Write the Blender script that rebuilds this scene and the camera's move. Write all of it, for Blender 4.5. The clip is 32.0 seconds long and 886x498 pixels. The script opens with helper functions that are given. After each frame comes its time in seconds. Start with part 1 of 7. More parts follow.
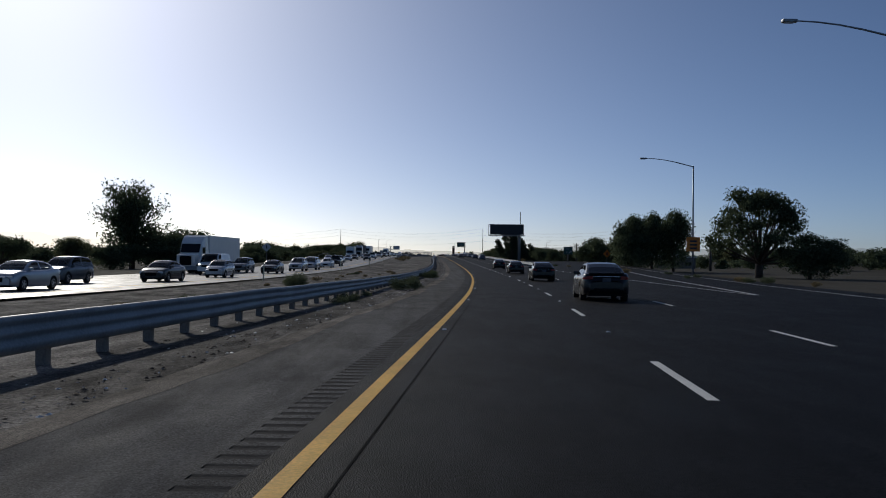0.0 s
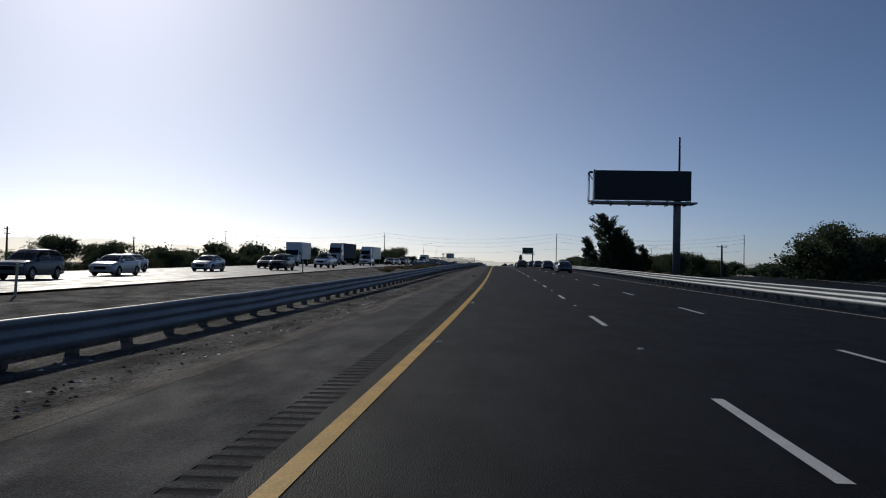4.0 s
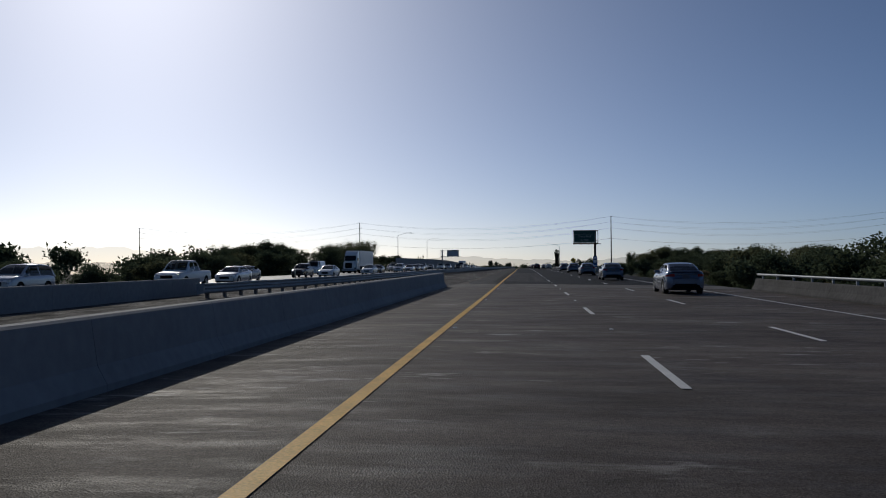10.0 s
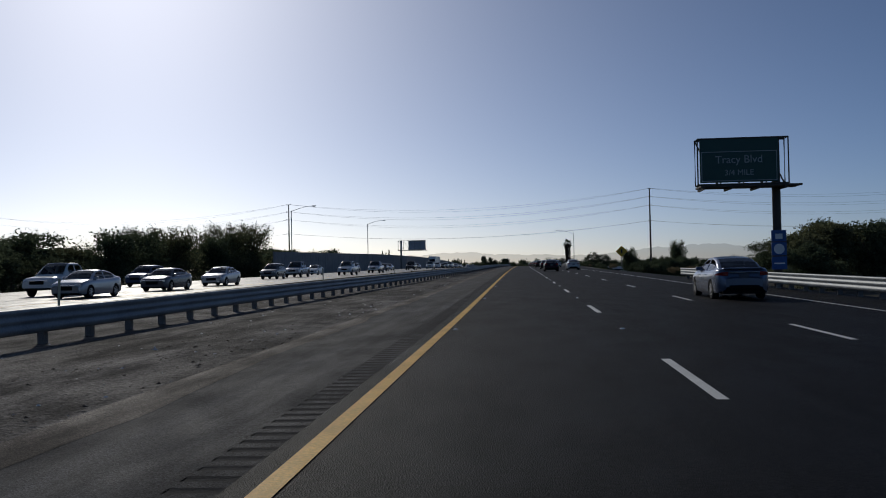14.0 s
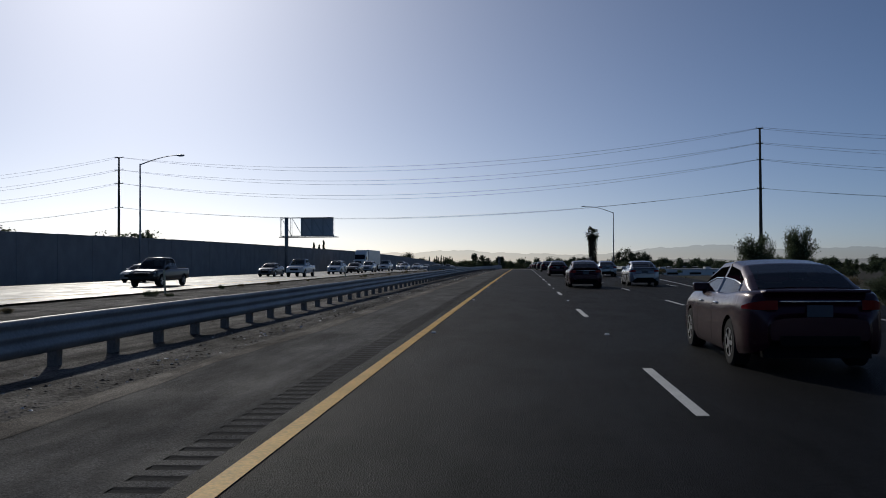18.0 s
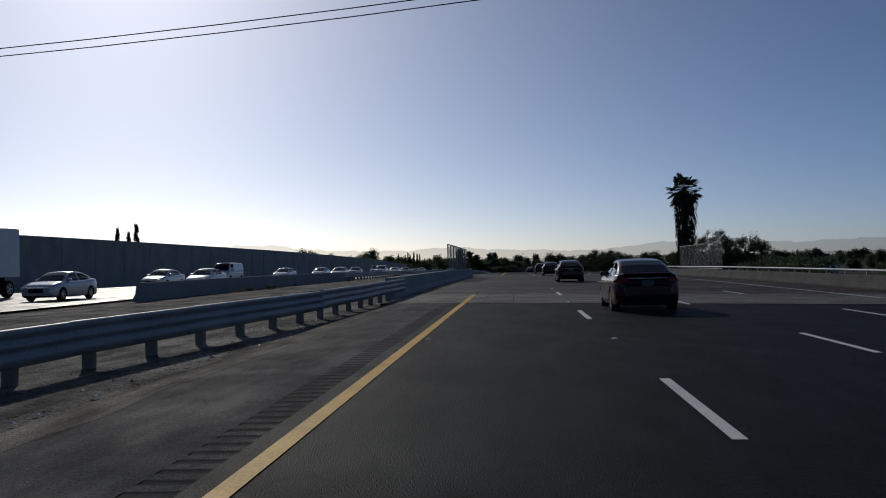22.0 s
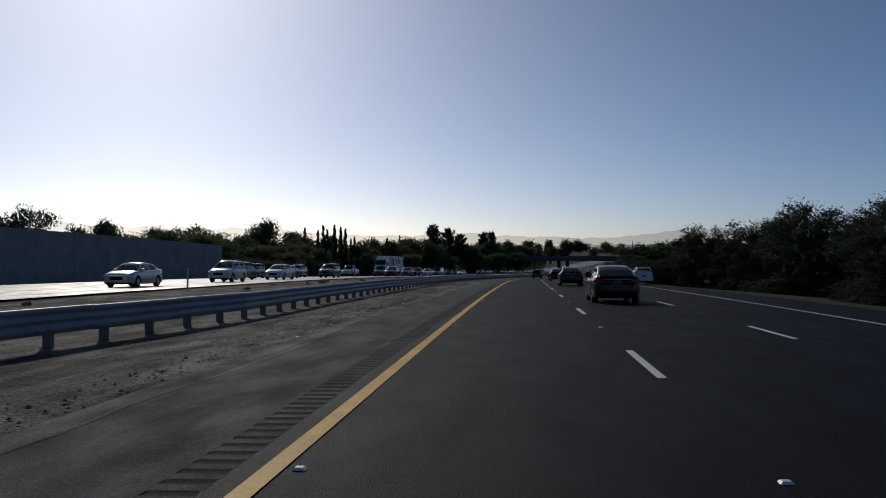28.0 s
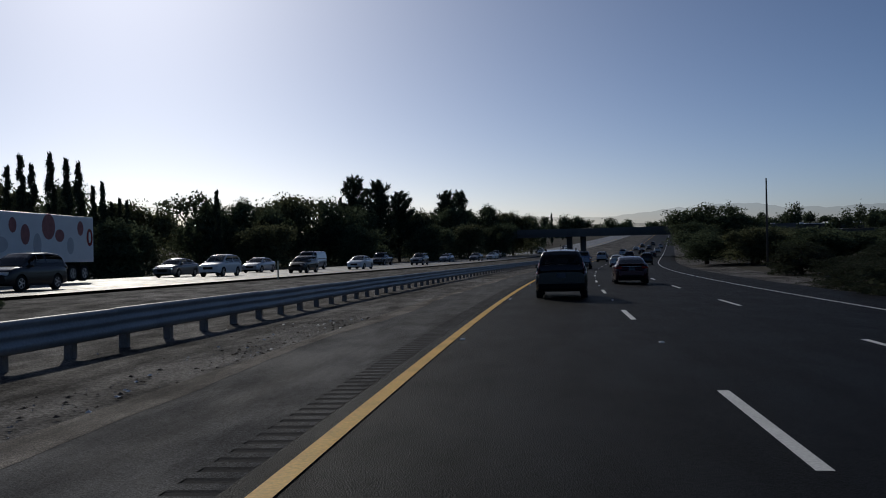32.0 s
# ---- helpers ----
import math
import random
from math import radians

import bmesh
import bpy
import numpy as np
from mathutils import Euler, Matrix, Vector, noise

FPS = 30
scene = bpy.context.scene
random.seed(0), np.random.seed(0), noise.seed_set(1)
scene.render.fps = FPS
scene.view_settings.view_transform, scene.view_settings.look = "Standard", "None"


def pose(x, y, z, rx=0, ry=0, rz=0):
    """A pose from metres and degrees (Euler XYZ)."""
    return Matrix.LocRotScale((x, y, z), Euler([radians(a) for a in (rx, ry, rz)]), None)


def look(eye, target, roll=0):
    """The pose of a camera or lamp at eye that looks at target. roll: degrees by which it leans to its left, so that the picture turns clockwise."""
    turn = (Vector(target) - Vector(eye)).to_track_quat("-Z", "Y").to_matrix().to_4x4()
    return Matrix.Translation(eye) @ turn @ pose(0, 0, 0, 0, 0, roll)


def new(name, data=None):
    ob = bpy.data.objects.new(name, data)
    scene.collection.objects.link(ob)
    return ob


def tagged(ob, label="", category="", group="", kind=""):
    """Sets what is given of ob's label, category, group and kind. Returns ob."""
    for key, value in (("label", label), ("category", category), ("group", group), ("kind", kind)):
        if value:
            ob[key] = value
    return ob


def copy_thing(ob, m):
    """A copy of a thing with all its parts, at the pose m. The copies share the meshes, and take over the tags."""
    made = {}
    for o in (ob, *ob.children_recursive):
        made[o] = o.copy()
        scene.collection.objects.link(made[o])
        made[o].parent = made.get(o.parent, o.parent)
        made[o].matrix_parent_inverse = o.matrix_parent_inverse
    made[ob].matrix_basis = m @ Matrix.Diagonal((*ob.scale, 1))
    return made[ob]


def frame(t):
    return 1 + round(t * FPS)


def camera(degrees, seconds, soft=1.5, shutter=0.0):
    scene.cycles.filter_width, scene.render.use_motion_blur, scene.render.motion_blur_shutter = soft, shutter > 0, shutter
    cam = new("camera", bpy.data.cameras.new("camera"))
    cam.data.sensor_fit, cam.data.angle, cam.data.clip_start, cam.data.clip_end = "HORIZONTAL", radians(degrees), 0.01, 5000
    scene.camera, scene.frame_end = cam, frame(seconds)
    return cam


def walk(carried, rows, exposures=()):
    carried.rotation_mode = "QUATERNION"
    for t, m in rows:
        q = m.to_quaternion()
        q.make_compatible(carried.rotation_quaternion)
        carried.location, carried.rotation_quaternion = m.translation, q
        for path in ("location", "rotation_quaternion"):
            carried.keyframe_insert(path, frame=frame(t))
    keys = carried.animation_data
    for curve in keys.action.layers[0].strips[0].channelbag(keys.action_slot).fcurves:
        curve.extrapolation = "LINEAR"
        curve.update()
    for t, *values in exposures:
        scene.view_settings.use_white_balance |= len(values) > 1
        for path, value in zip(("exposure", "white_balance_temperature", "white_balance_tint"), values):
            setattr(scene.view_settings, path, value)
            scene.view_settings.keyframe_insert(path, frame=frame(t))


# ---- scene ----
# camera and its drive
cam = camera(53.36, 32.0, 1.0)
DRIVE = [
    (0.0, -7.91, 0.00, 0.31, 90.76, -0.53, -1.05), (0.5, -6.42, 16.83, 0.27, 90.80, -0.55, -0.28),
    (1.0, -5.12, 33.68, 0.24, 90.82, -0.49, 0.34), (1.5, -4.01, 50.55, 0.23, 90.85, -0.35, 0.94),
    (2.0, -3.07, 67.44, 0.22, 90.88, -0.61, 1.58), (2.5, -2.28, 84.34, 0.24, 90.98, -1.09, 2.06),
    (3.0, -1.64, 101.27, 0.29, 91.11, -1.49, 2.54), (3.5, -1.13, 118.22, 0.38, 91.25, -1.45, 3.11),
    (4.0, -0.74, 135.18, 0.52, 91.41, -1.18, 3.55), (4.5, -0.45, 152.13, 0.69, 91.56, -0.99, 3.92),
    (5.0, -0.24, 169.07, 0.91, 91.69, -0.87, 4.25), (5.5, -0.09, 185.97, 1.15, 91.79, -0.81, 4.53),
    (6.0, 0.00, 202.84, 1.42, 91.84, -0.68, 4.80), (6.5, 0.06, 219.66, 1.69, 91.77, -0.54, 4.81),
    (7.0, 0.10, 236.42, 1.96, 91.78, -0.53, 4.95), (7.5, 0.13, 253.12, 2.22, 91.77, -0.14, 5.04),
    (8.0, 0.13, 269.77, 2.46, 91.74, 0.18, 5.16), (8.5, 0.12, 286.38, 2.69, 91.61, 0.30, 5.27),
    (9.0, 0.10, 302.96, 2.89, 91.51, 0.35, 5.31), (9.5, 0.07, 319.50, 3.07, 91.41, 0.43, 5.39),
    (10.0, 0.04, 336.03, 3.22, 91.37, 0.39, 5.40), (10.5, -0.00, 352.57, 3.36, 91.30, 0.63, 5.28),
    (11.0, -0.04, 369.15, 3.48, 91.23, 1.02, 5.31), (11.5, -0.08, 385.77, 3.60, 91.21, 1.14, 5.36),
    (12.0, -0.12, 402.43, 3.73, 91.28, 1.23, 5.41), (12.5, -0.16, 419.10, 3.85, 91.27, 1.36, 5.36),
    (13.0, -0.19, 435.74, 3.97, 91.22, 1.31, 5.54), (13.5, -0.22, 452.35, 4.09, 91.15, 1.47, 5.55),
    (14.0, -0.25, 468.93, 4.19, 91.14, 1.14, 5.34), (14.5, -0.27, 485.49, 4.29, 91.13, 0.95, 5.15),
    (15.0, -0.30, 502.04, 4.40, 91.20, 0.71, 5.14), (15.5, -0.34, 518.58, 4.51, 91.18, 0.51, 5.16),
    (16.0, -0.40, 535.13, 4.61, 91.12, 0.34, 5.20), (16.5, -0.48, 551.68, 4.69, 91.03, 0.20, 5.22),
    (17.0, -0.56, 568.24, 4.76, 91.08, 0.11, 5.27), (17.5, -0.64, 584.81, 4.83, 91.06, 0.20, 5.22),
    (18.0, -0.70, 601.40, 4.88, 90.99, 0.32, 5.23), (18.5, -0.76, 618.01, 4.93, 91.05, 0.38, 5.19),
    (19.0, -0.82, 634.65, 4.99, 91.09, 0.61, 5.31), (19.5, -0.87, 651.34, 5.05, 91.07, 0.67, 5.38),
    (20.0, -0.91, 668.05, 5.12, 91.17, 0.86, 5.38), (20.5, -0.95, 684.73, 5.18, 91.15, 1.22, 5.29),
    (21.0, -0.96, 701.35, 5.22, 91.04, 1.20, 5.10), (21.5, -0.96, 717.87, 5.25, 90.96, 1.19, 5.08),
    (22.0, -0.94, 734.33, 5.25, 90.85, 1.19, 5.07), (22.5, -0.91, 750.77, 5.25, 90.85, 0.91, 4.91),
    (23.0, -0.87, 767.24, 5.24, 90.82, 0.93, 5.11), (23.5, -0.86, 783.76, 5.24, 90.85, 0.76, 5.06),
    (24.0, -0.89, 800.33, 5.22, 90.80, 0.75, 5.47), (24.5, -0.96, 816.97, 5.18, 90.65, 0.74, 5.46),
    (25.0, -1.06, 833.67, 5.10, 90.53, 0.74, 5.55), (25.5, -1.18, 850.45, 4.99, 90.46, 0.66, 5.58),
    (26.0, -1.31, 867.29, 4.85, 90.40, 0.56, 5.66), (26.5, -1.46, 884.19, 4.70, 90.32, 0.49, 5.76),
    (27.0, -1.61, 901.11, 4.52, 90.24, 0.46, 5.85), (27.5, -1.75, 918.05, 4.31, 90.12, 0.46, 5.91),
    (28.0, -1.87, 935.01, 4.06, 89.97, 0.28, 5.68), (28.5, -1.96, 952.00, 3.78, 89.87, 0.34, 5.56),
    (29.0, -2.02, 969.01, 3.45, 89.69, 0.21, 5.45), (29.5, -2.06, 986.05, 3.09, 89.54, 0.28, 5.60),
    (30.0, -2.10, 1003.10, 2.68, 89.38, 0.74, 5.74), (30.5, -2.13, 1020.17, 2.24, 89.24, 1.06, 5.74),
    (31.0, -2.13, 1037.22, 1.76, 89.21, 1.11, 5.70), (31.5, -2.09, 1054.28, 1.26, 89.05, 1.37, 5.61),
    (32.0, -2.00, 1071.32, 0.71, 88.91, 1.49, 5.25)]
walk(cam, [(t, pose(x, y, z, rx, ry, rz)) for t, x, y, z, rx, ry, rz in DRIVE],
     exposures=[(0.0, -0.56, 6600, 8), (1.0, -0.58, 6600, 8), (2.0, -0.68, 6600, 8), (3.5, -0.78, 6600, 8), (32.0, -0.8, 6600, 8)])

# sky and sun: low afternoon sun ahead and to the left
SUN_AZ, SUN_EL = radians(25.0), radians(25.0)
world = bpy.data.worlds.new("sky")
scene.world = world
world.use_nodes = True
wn = world.node_tree
sky = wn.nodes.new("ShaderNodeTexSky")
sky.sky_type = "NISHITA"
sky.sun_disc = False
sky.sun_elevation, sky.sun_rotation = SUN_EL, -SUN_AZ
sky.altitude, sky.air_density, sky.dust_density, sky.ozone_density = 20.0, 0.47, 0.8, 4.3
clear_air = wn.nodes.new("ShaderNodeHueSaturation")
clear_air.inputs["Saturation"].default_value = 1.03
wn.links.new(sky.outputs[0], clear_air.inputs["Color"])
wn.links.new(clear_air.outputs[0], wn.nodes["Background"].inputs[0])
wn.nodes["Background"].inputs[1].default_value = 0.099
sun_data = bpy.data.lights.new("sun", "SUN")
sun_data.energy, sun_data.angle, sun_data.color = 2.4, radians(0.6), (1.0, 0.95, 0.87)
sun = new("sun", sun_data)
SUN_POS = Vector((-math.sin(SUN_AZ) * math.cos(SUN_EL), math.cos(SUN_AZ) * math.cos(SUN_EL), math.sin(SUN_EL)))
sun.matrix_world = look(SUN_POS * 50, (0, 0, 0))


# ---- materials ----
def material(name, colour, rough=0.7, metal=0.0, vary=0.25, scale=1.5, fine=25.0, bump=0.0, spec=0.5, island=0.0, alpha=1.0):
    """A surface with coarse stains and fine grain, in metres."""
    m = bpy.data.materials.new(name)
    m.use_nodes = True
    nt = m.node_tree
    b = nt.nodes["Principled BSDF"]
    tc = nt.nodes.new("ShaderNodeTexCoord")
    n1 = nt.nodes.new("ShaderNodeTexNoise")
    n1.inputs["Scale"].default_value, n1.inputs["Detail"].default_value = scale, 5.0
    n2 = nt.nodes.new("ShaderNodeTexNoise")
    n2.inputs["Scale"].default_value, n2.inputs["Detail"].default_value = fine, 3.0
    nt.links.new(tc.outputs["Object"], n1.inputs["Vector"])
    nt.links.new(tc.outputs["Object"], n2.inputs["Vector"])
    add = nt.nodes.new("ShaderNodeMath")
    add.operation = "ADD"
    nt.links.new(n1.outputs[0], add.inputs[0])
    nt.links.new(n2.outputs[0], add.inputs[1])
    ramp = nt.nodes.new("ShaderNodeMapRange")
    ramp.inputs["From Min"].default_value, ramp.inputs["From Max"].default_value = 0.65, 1.35
    ramp.inputs["To Min"].default_value, ramp.inputs["To Max"].default_value = 1 - vary, 1 + vary
    nt.links.new(add.outputs[0], ramp.inputs["Value"])
    mul = nt.nodes.new("ShaderNodeVectorMath")
    mul.operation = "SCALE"
    mul.inputs[0].default_value = colour
    last = ramp.outputs[0]
    if island:
        oi = nt.nodes.new("ShaderNodeObjectInfo")
        r2 = nt.nodes.new("ShaderNodeMapRange")
        r2.inputs["To Min"].default_value, r2.inputs["To Max"].default_value = 1 - island, 1 + island
        nt.links.new(oi.outputs["Random"], r2.inputs["Value"])
        m2 = nt.nodes.new("ShaderNodeMath")
        m2.operation = "MULTIPLY"
        nt.links.new(last, m2.inputs[0])
        nt.links.new(r2.outputs[0], m2.inputs[1])
        last = m2.outputs[0]
    nt.links.new(last, mul.inputs["Scale"])
    nt.links.new(mul.outputs[0], b.inputs["Base Color"])
    b.inputs["Roughness"].default_value, b.inputs["Metallic"].default_value = rough, metal
    b.inputs["Specular IOR Level"].default_value = spec
    b.inputs["Alpha"].default_value = alpha
    if bump:
        bp = nt.nodes.new("ShaderNodeBump")
        bp.inputs["Strength"].default_value, bp.inputs["Distance"].default_value = bump, 0.02
        nt.links.new(n2.outputs[0], bp.inputs["Height"])
        nt.links.new(bp.outputs[0], b.inputs["Normal"])
    return m


def leafy(name, colour, through_leaf=0.35):
    """Leaves: matt, letting some light through, each leaf its own shade."""
    m = bpy.data.materials.new(name)
    m.use_nodes = True
    nt = m.node_tree
    nt.nodes.remove(nt.nodes["Principled BSDF"])
    geo = nt.nodes.new("ShaderNodeNewGeometry")
    rg = nt.nodes.new("ShaderNodeMapRange")
    rg.inputs["To Min"].default_value, rg.inputs["To Max"].default_value = 0.55, 1.5
    nt.links.new(geo.outputs["Random Per Island"], rg.inputs["Value"])
    mul = nt.nodes.new("ShaderNodeVectorMath")
    mul.operation = "SCALE"
    mul.inputs[0].default_value = colour
    nt.links.new(rg.outputs[0], mul.inputs["Scale"])
    d = nt.nodes.new("ShaderNodeBsdfDiffuse")
    tr = nt.nodes.new("ShaderNodeBsdfTranslucent")
    mix = nt.nodes.new("ShaderNodeMixShader")
    mix.inputs[0].default_value = through_leaf
    for s in (d, tr):
        nt.links.new(mul.outputs[0], s.inputs["Color"])
    nt.links.new(d.outputs[0], mix.inputs[1])
    nt.links.new(tr.outputs[0], mix.inputs[2])
    nt.links.new(mix.outputs[0], nt.nodes["Material Output"].inputs["Surface"])
    return m


def haze_paint(name, colour, veil):
    """Far-off ridges, haze painted as an even glow; veil: share of sky showing through."""
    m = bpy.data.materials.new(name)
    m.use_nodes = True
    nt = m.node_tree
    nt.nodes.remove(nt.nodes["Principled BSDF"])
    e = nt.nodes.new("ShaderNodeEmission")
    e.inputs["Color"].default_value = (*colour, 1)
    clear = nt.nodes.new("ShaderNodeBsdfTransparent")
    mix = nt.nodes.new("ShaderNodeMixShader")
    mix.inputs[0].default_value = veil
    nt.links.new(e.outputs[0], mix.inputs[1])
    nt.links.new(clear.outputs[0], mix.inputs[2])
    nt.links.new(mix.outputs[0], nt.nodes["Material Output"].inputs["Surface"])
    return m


def paving(name, colour, rough=(0.8, 0.95), vary=0.3, streak=0.3, stain=0.25, grit=0.65, bump=0.4, spec=0.08, length=0.03, across=0.0, gloss=0.0, grain=75.0, scuff=0.0):
    """Paving with stone grit, streaks worn along the road and wide irregular stains."""
    m = bpy.data.materials.new(name)
    m.use_nodes = True
    nt = m.node_tree
    b = nt.nodes["Principled BSDF"]
    tc = nt.nodes.new("ShaderNodeTexCoord")

    def noisy(sx, sy, detail, rough_=0.55):
        mp = nt.nodes.new("ShaderNodeMapping")
        mp.inputs["Scale"].default_value = (sx, sy, sx)
        n = nt.nodes.new("ShaderNodeTexNoise")
        n.inputs["Scale"].default_value, n.inputs["Detail"].default_value, n.inputs["Roughness"].default_value = 1.0, detail, rough_
        nt.links.new(tc.outputs["Object"], mp.inputs["Vector"])
        nt.links.new(mp.outputs[0], n.inputs["Vector"])
        return n.outputs[0]

    def ranged(v, a, b_, lo, hi):
        r = nt.nodes.new("ShaderNodeMapRange")
        r.inputs["From Min"].default_value, r.inputs["From Max"].default_value = a, b_
        r.inputs["To Min"].default_value, r.inputs["To Max"].default_value = lo, hi
        nt.links.new(v, r.inputs["Value"])
        return r.outputs[0]

    def times(u, v):
        k = nt.nodes.new("ShaderNodeMath")
        k.operation = "MULTIPLY"
        nt.links.new(u, k.inputs[0])
        nt.links.new(v, k.inputs[1])
        return k.outputs[0]

    wide = noisy(0.2, 0.3, 6.0) if across else noisy(0.35, 0.12, 6.0)
    strk = noisy(0.25, across, 6.0, 0.7) if across else noisy(3.2, length, 4.0)
    blot = noisy(0.7, 1.6, 8.0, 0.7) if across else noisy(1.3, 0.45, 7.0, 0.65)
    fine = noisy(70.0, 70.0, 2.0)
    vo = nt.nodes.new("ShaderNodeTexVoronoi")
    vo.inputs["Scale"].default_value = grain
    nt.links.new(tc.outputs["Object"], vo.inputs["Vector"])
    tone = times(times(ranged(wide, 0.32, 0.68, 1 - vary, 1 + vary), ranged(strk, 0.34, 0.66, 1 - streak, 1 + streak)),
                 times(ranged(blot, 0.36, 0.6, 1 - stain, 1 + stain * 0.6), times(ranged(fine, 0.3, 0.7, 1 - grit * 0.6, 1 + grit * 0.6), ranged(vo.outputs["Color"], 0.0, 1.0, 1 - grit, 1 + grit))))
    mul = nt.nodes.new("ShaderNodeVectorMath")
    mul.operation = "SCALE"
    mul.inputs[0].default_value = colour
    nt.links.new(tone, mul.inputs["Scale"])
    last = mul.outputs[0]
    if scuff:
        mix = nt.nodes.new("ShaderNodeMix")
        mix.data_type = "RGBA"
        mix.inputs["B"].default_value = (scuff, scuff * 0.93, scuff * 0.85, 1)
        nt.links.new(times(ranged(noisy(0.55, 1.9, 9.0, 0.72), 0.57, 0.64, 0.0, 0.9), ranged(wide, 0.45, 0.56, 0.0, 1.0)), mix.inputs["Factor"])
        nt.links.new(last, mix.inputs["A"])
        last = mix.outputs["Result"]
    nt.links.new(last, b.inputs["Base Color"])
    if gloss:
        nt.links.new(ranged(noisy(0.7, 2.2, 8.0, 0.75), 0.47, 0.64, rough[1], gloss), b.inputs["Roughness"])
    else:
        nt.links.new(ranged(blot, 0.38, 0.62, rough[1], rough[0]), b.inputs["Roughness"])
    b.inputs["Specular IOR Level"].default_value = spec
    bp = nt.nodes.new("ShaderNodeBump")
    bp.inputs["Strength"].default_value, bp.inputs["Distance"].default_value = bump, 0.9 / grain
    nt.links.new(vo.outputs["Distance"], bp.inputs["Height"])
    nt.links.new(bp.outputs[0], b.inputs["Normal"])
    return m


ASPHALT = paving("asphalt", (0.0092, 0.0095, 0.0105), (0.6, 0.66), vary=0.12, streak=0.14, stain=0.1, grit=0.9, bump=0.6, spec=0.032)
ASPHALT_OLD = paving("old_asphalt", (0.05, 0.0515, 0.055), vary=0.18, streak=0.2, stain=0.25)
ASPHALT_DUSTY = paving("dusty_asphalt_edge", (0.115, 0.1, 0.085), vary=0.4, streak=0.35, stain=0.5)
TAR = paving("tar_seam", (0.016, 0.016, 0.017), (0.95, 1.0), grit=0.2, spec=0.02)
PATCH_OLD = paving("old_patch_asphalt", (0.045, 0.041, 0.038), (0.6, 0.66), spec=0.03, vary=0.2, streak=0.3, stain=0.2)
PATCH = material("new_asphalt_patch", (0.01, 0.01, 0.011), 0.8, vary=0.3, scale=0.5, fine=60, bump=0.5, spec=0.04)
DECK = paving("brown_deck_concrete", (0.058, 0.04, 0.031), (0.6, 0.68), vary=0.35, streak=0.05, stain=0.2, grit=0.4, bump=0.5, spec=0.062, across=0.8, gloss=0.36, grain=50.0, scuff=0.16)
DECK_WORN = paving("grey_brown_deck_concrete", (0.12, 0.1, 0.085), (0.6, 0.7), vary=0.2, streak=0.24, stain=0.28, grit=0.4, bump=0.5, spec=0.05, across=0.8, gloss=0.5, grain=60.0, scuff=0.4)
CONCRETE_SLAB = paving("approach_slab_concrete", (0.125, 0.113, 0.1), (0.6, 0.9), vary=0.25, streak=0.3, stain=0.3, grit=0.35, bump=0.25, spec=0.14, across=20.0)
OPP_ROAD = paving("worn_concrete_lanes", (0.14, 0.137, 0.132), (0.45, 0.65), vary=0.15, streak=0.45, stain=0.15, grit=0.2, bump=0.15, spec=0.45)
# darker tone of concrete for the outer bridge barriers
CONCRETE_DARK = material("dark_barrier_concrete", (0.1, 0.096, 0.092), 0.95, vary=0.3, scale=0.5, fine=6, bump=0.25, spec=0.1)
CONCRETE = material("barrier_concrete", (0.27, 0.27, 0.268), 0.9, vary=0.16, scale=0.35, fine=5, bump=0.2)
WALL = material("wall_block", (0.3, 0.29, 0.285), 0.9, vary=0.25, scale=0.6, fine=9, bump=0.3)
DIRT = paving("dry_dirt", (0.116, 0.108, 0.1), vary=0.5, streak=0.2, stain=0.55, grit=0.6, bump=0.5, spec=0.04, length=0.3, grain=24.0)
GROUND = material("dry_field", (0.072, 0.066, 0.053), 0.95, vary=0.4, scale=0.05, fine=1.2, bump=0.4, spec=0.04)
STEEL = material("galvanised_steel", (0.24, 0.26, 0.275), 0.55, 0.2, vary=0.25, scale=1.2, fine=18)
POSTWOOD = material("weathered_post", (0.21, 0.195, 0.18), 0.9, vary=0.3, scale=3, fine=30, bump=0.3)
POLE = material("pole_steel", (0.3, 0.31, 0.32), 0.5, 0.6, vary=0.15, scale=2, fine=20)
FENCE_STEEL = material("dull_fence_steel", (0.1, 0.103, 0.108), 0.65, 0.3, vary=0.15, scale=2, fine=20)
DARKPOLE = material("dark_pole", (0.075, 0.065, 0.055), 0.85, vary=0.2, scale=2, fine=20)
YELLOW = material("yellow_line_paint", (0.8, 0.46, 0.085), 0.6, vary=0.25, scale=1.5, fine=30, bump=0.2, spec=0.08)
WHITE = material("white_line_paint", (0.74, 0.73, 0.69), 0.65, vary=0.22, scale=1.5, fine=30, bump=0.2, spec=0.08)
GROOVE = material("milled_groove", (0.05, 0.049, 0.048), 0.9, vary=0.3, scale=2, fine=40, bump=0.4, spec=0.02)
SIGN_GREEN = material("green_sign_sheet", (0.007, 0.06, 0.042), 0.45, vary=0.1)
SIGN_WHITE = material("sign_white", (0.8, 0.8, 0.78), 0.45, vary=0.05)
SIGN_YELLOW = material("yellow_sign_sheet", (0.75, 0.42, 0.02), 0.5, vary=0.08)
SIGN_ORANGE = material("orange_sign_sheet", (0.7, 0.2, 0.015), 0.5, vary=0.08)
# white lettering dimmed in colour for the shade on the sign faces
SIGN_LETTER = material("shaded_letter_sheet", (0.4, 0.42, 0.4), 0.6, vary=0.1)
SIGN_BLUE = material("blue_sign_sheet", (0.02, 0.09, 0.3), 0.5, vary=0.08)
SIGN_BACK = material("sign_back_metal", (0.45, 0.46, 0.48), 0.5, 0.35, vary=0.12)
BLACK = material("black_panel", (0.02, 0.021, 0.024), 0.5, vary=0.1)
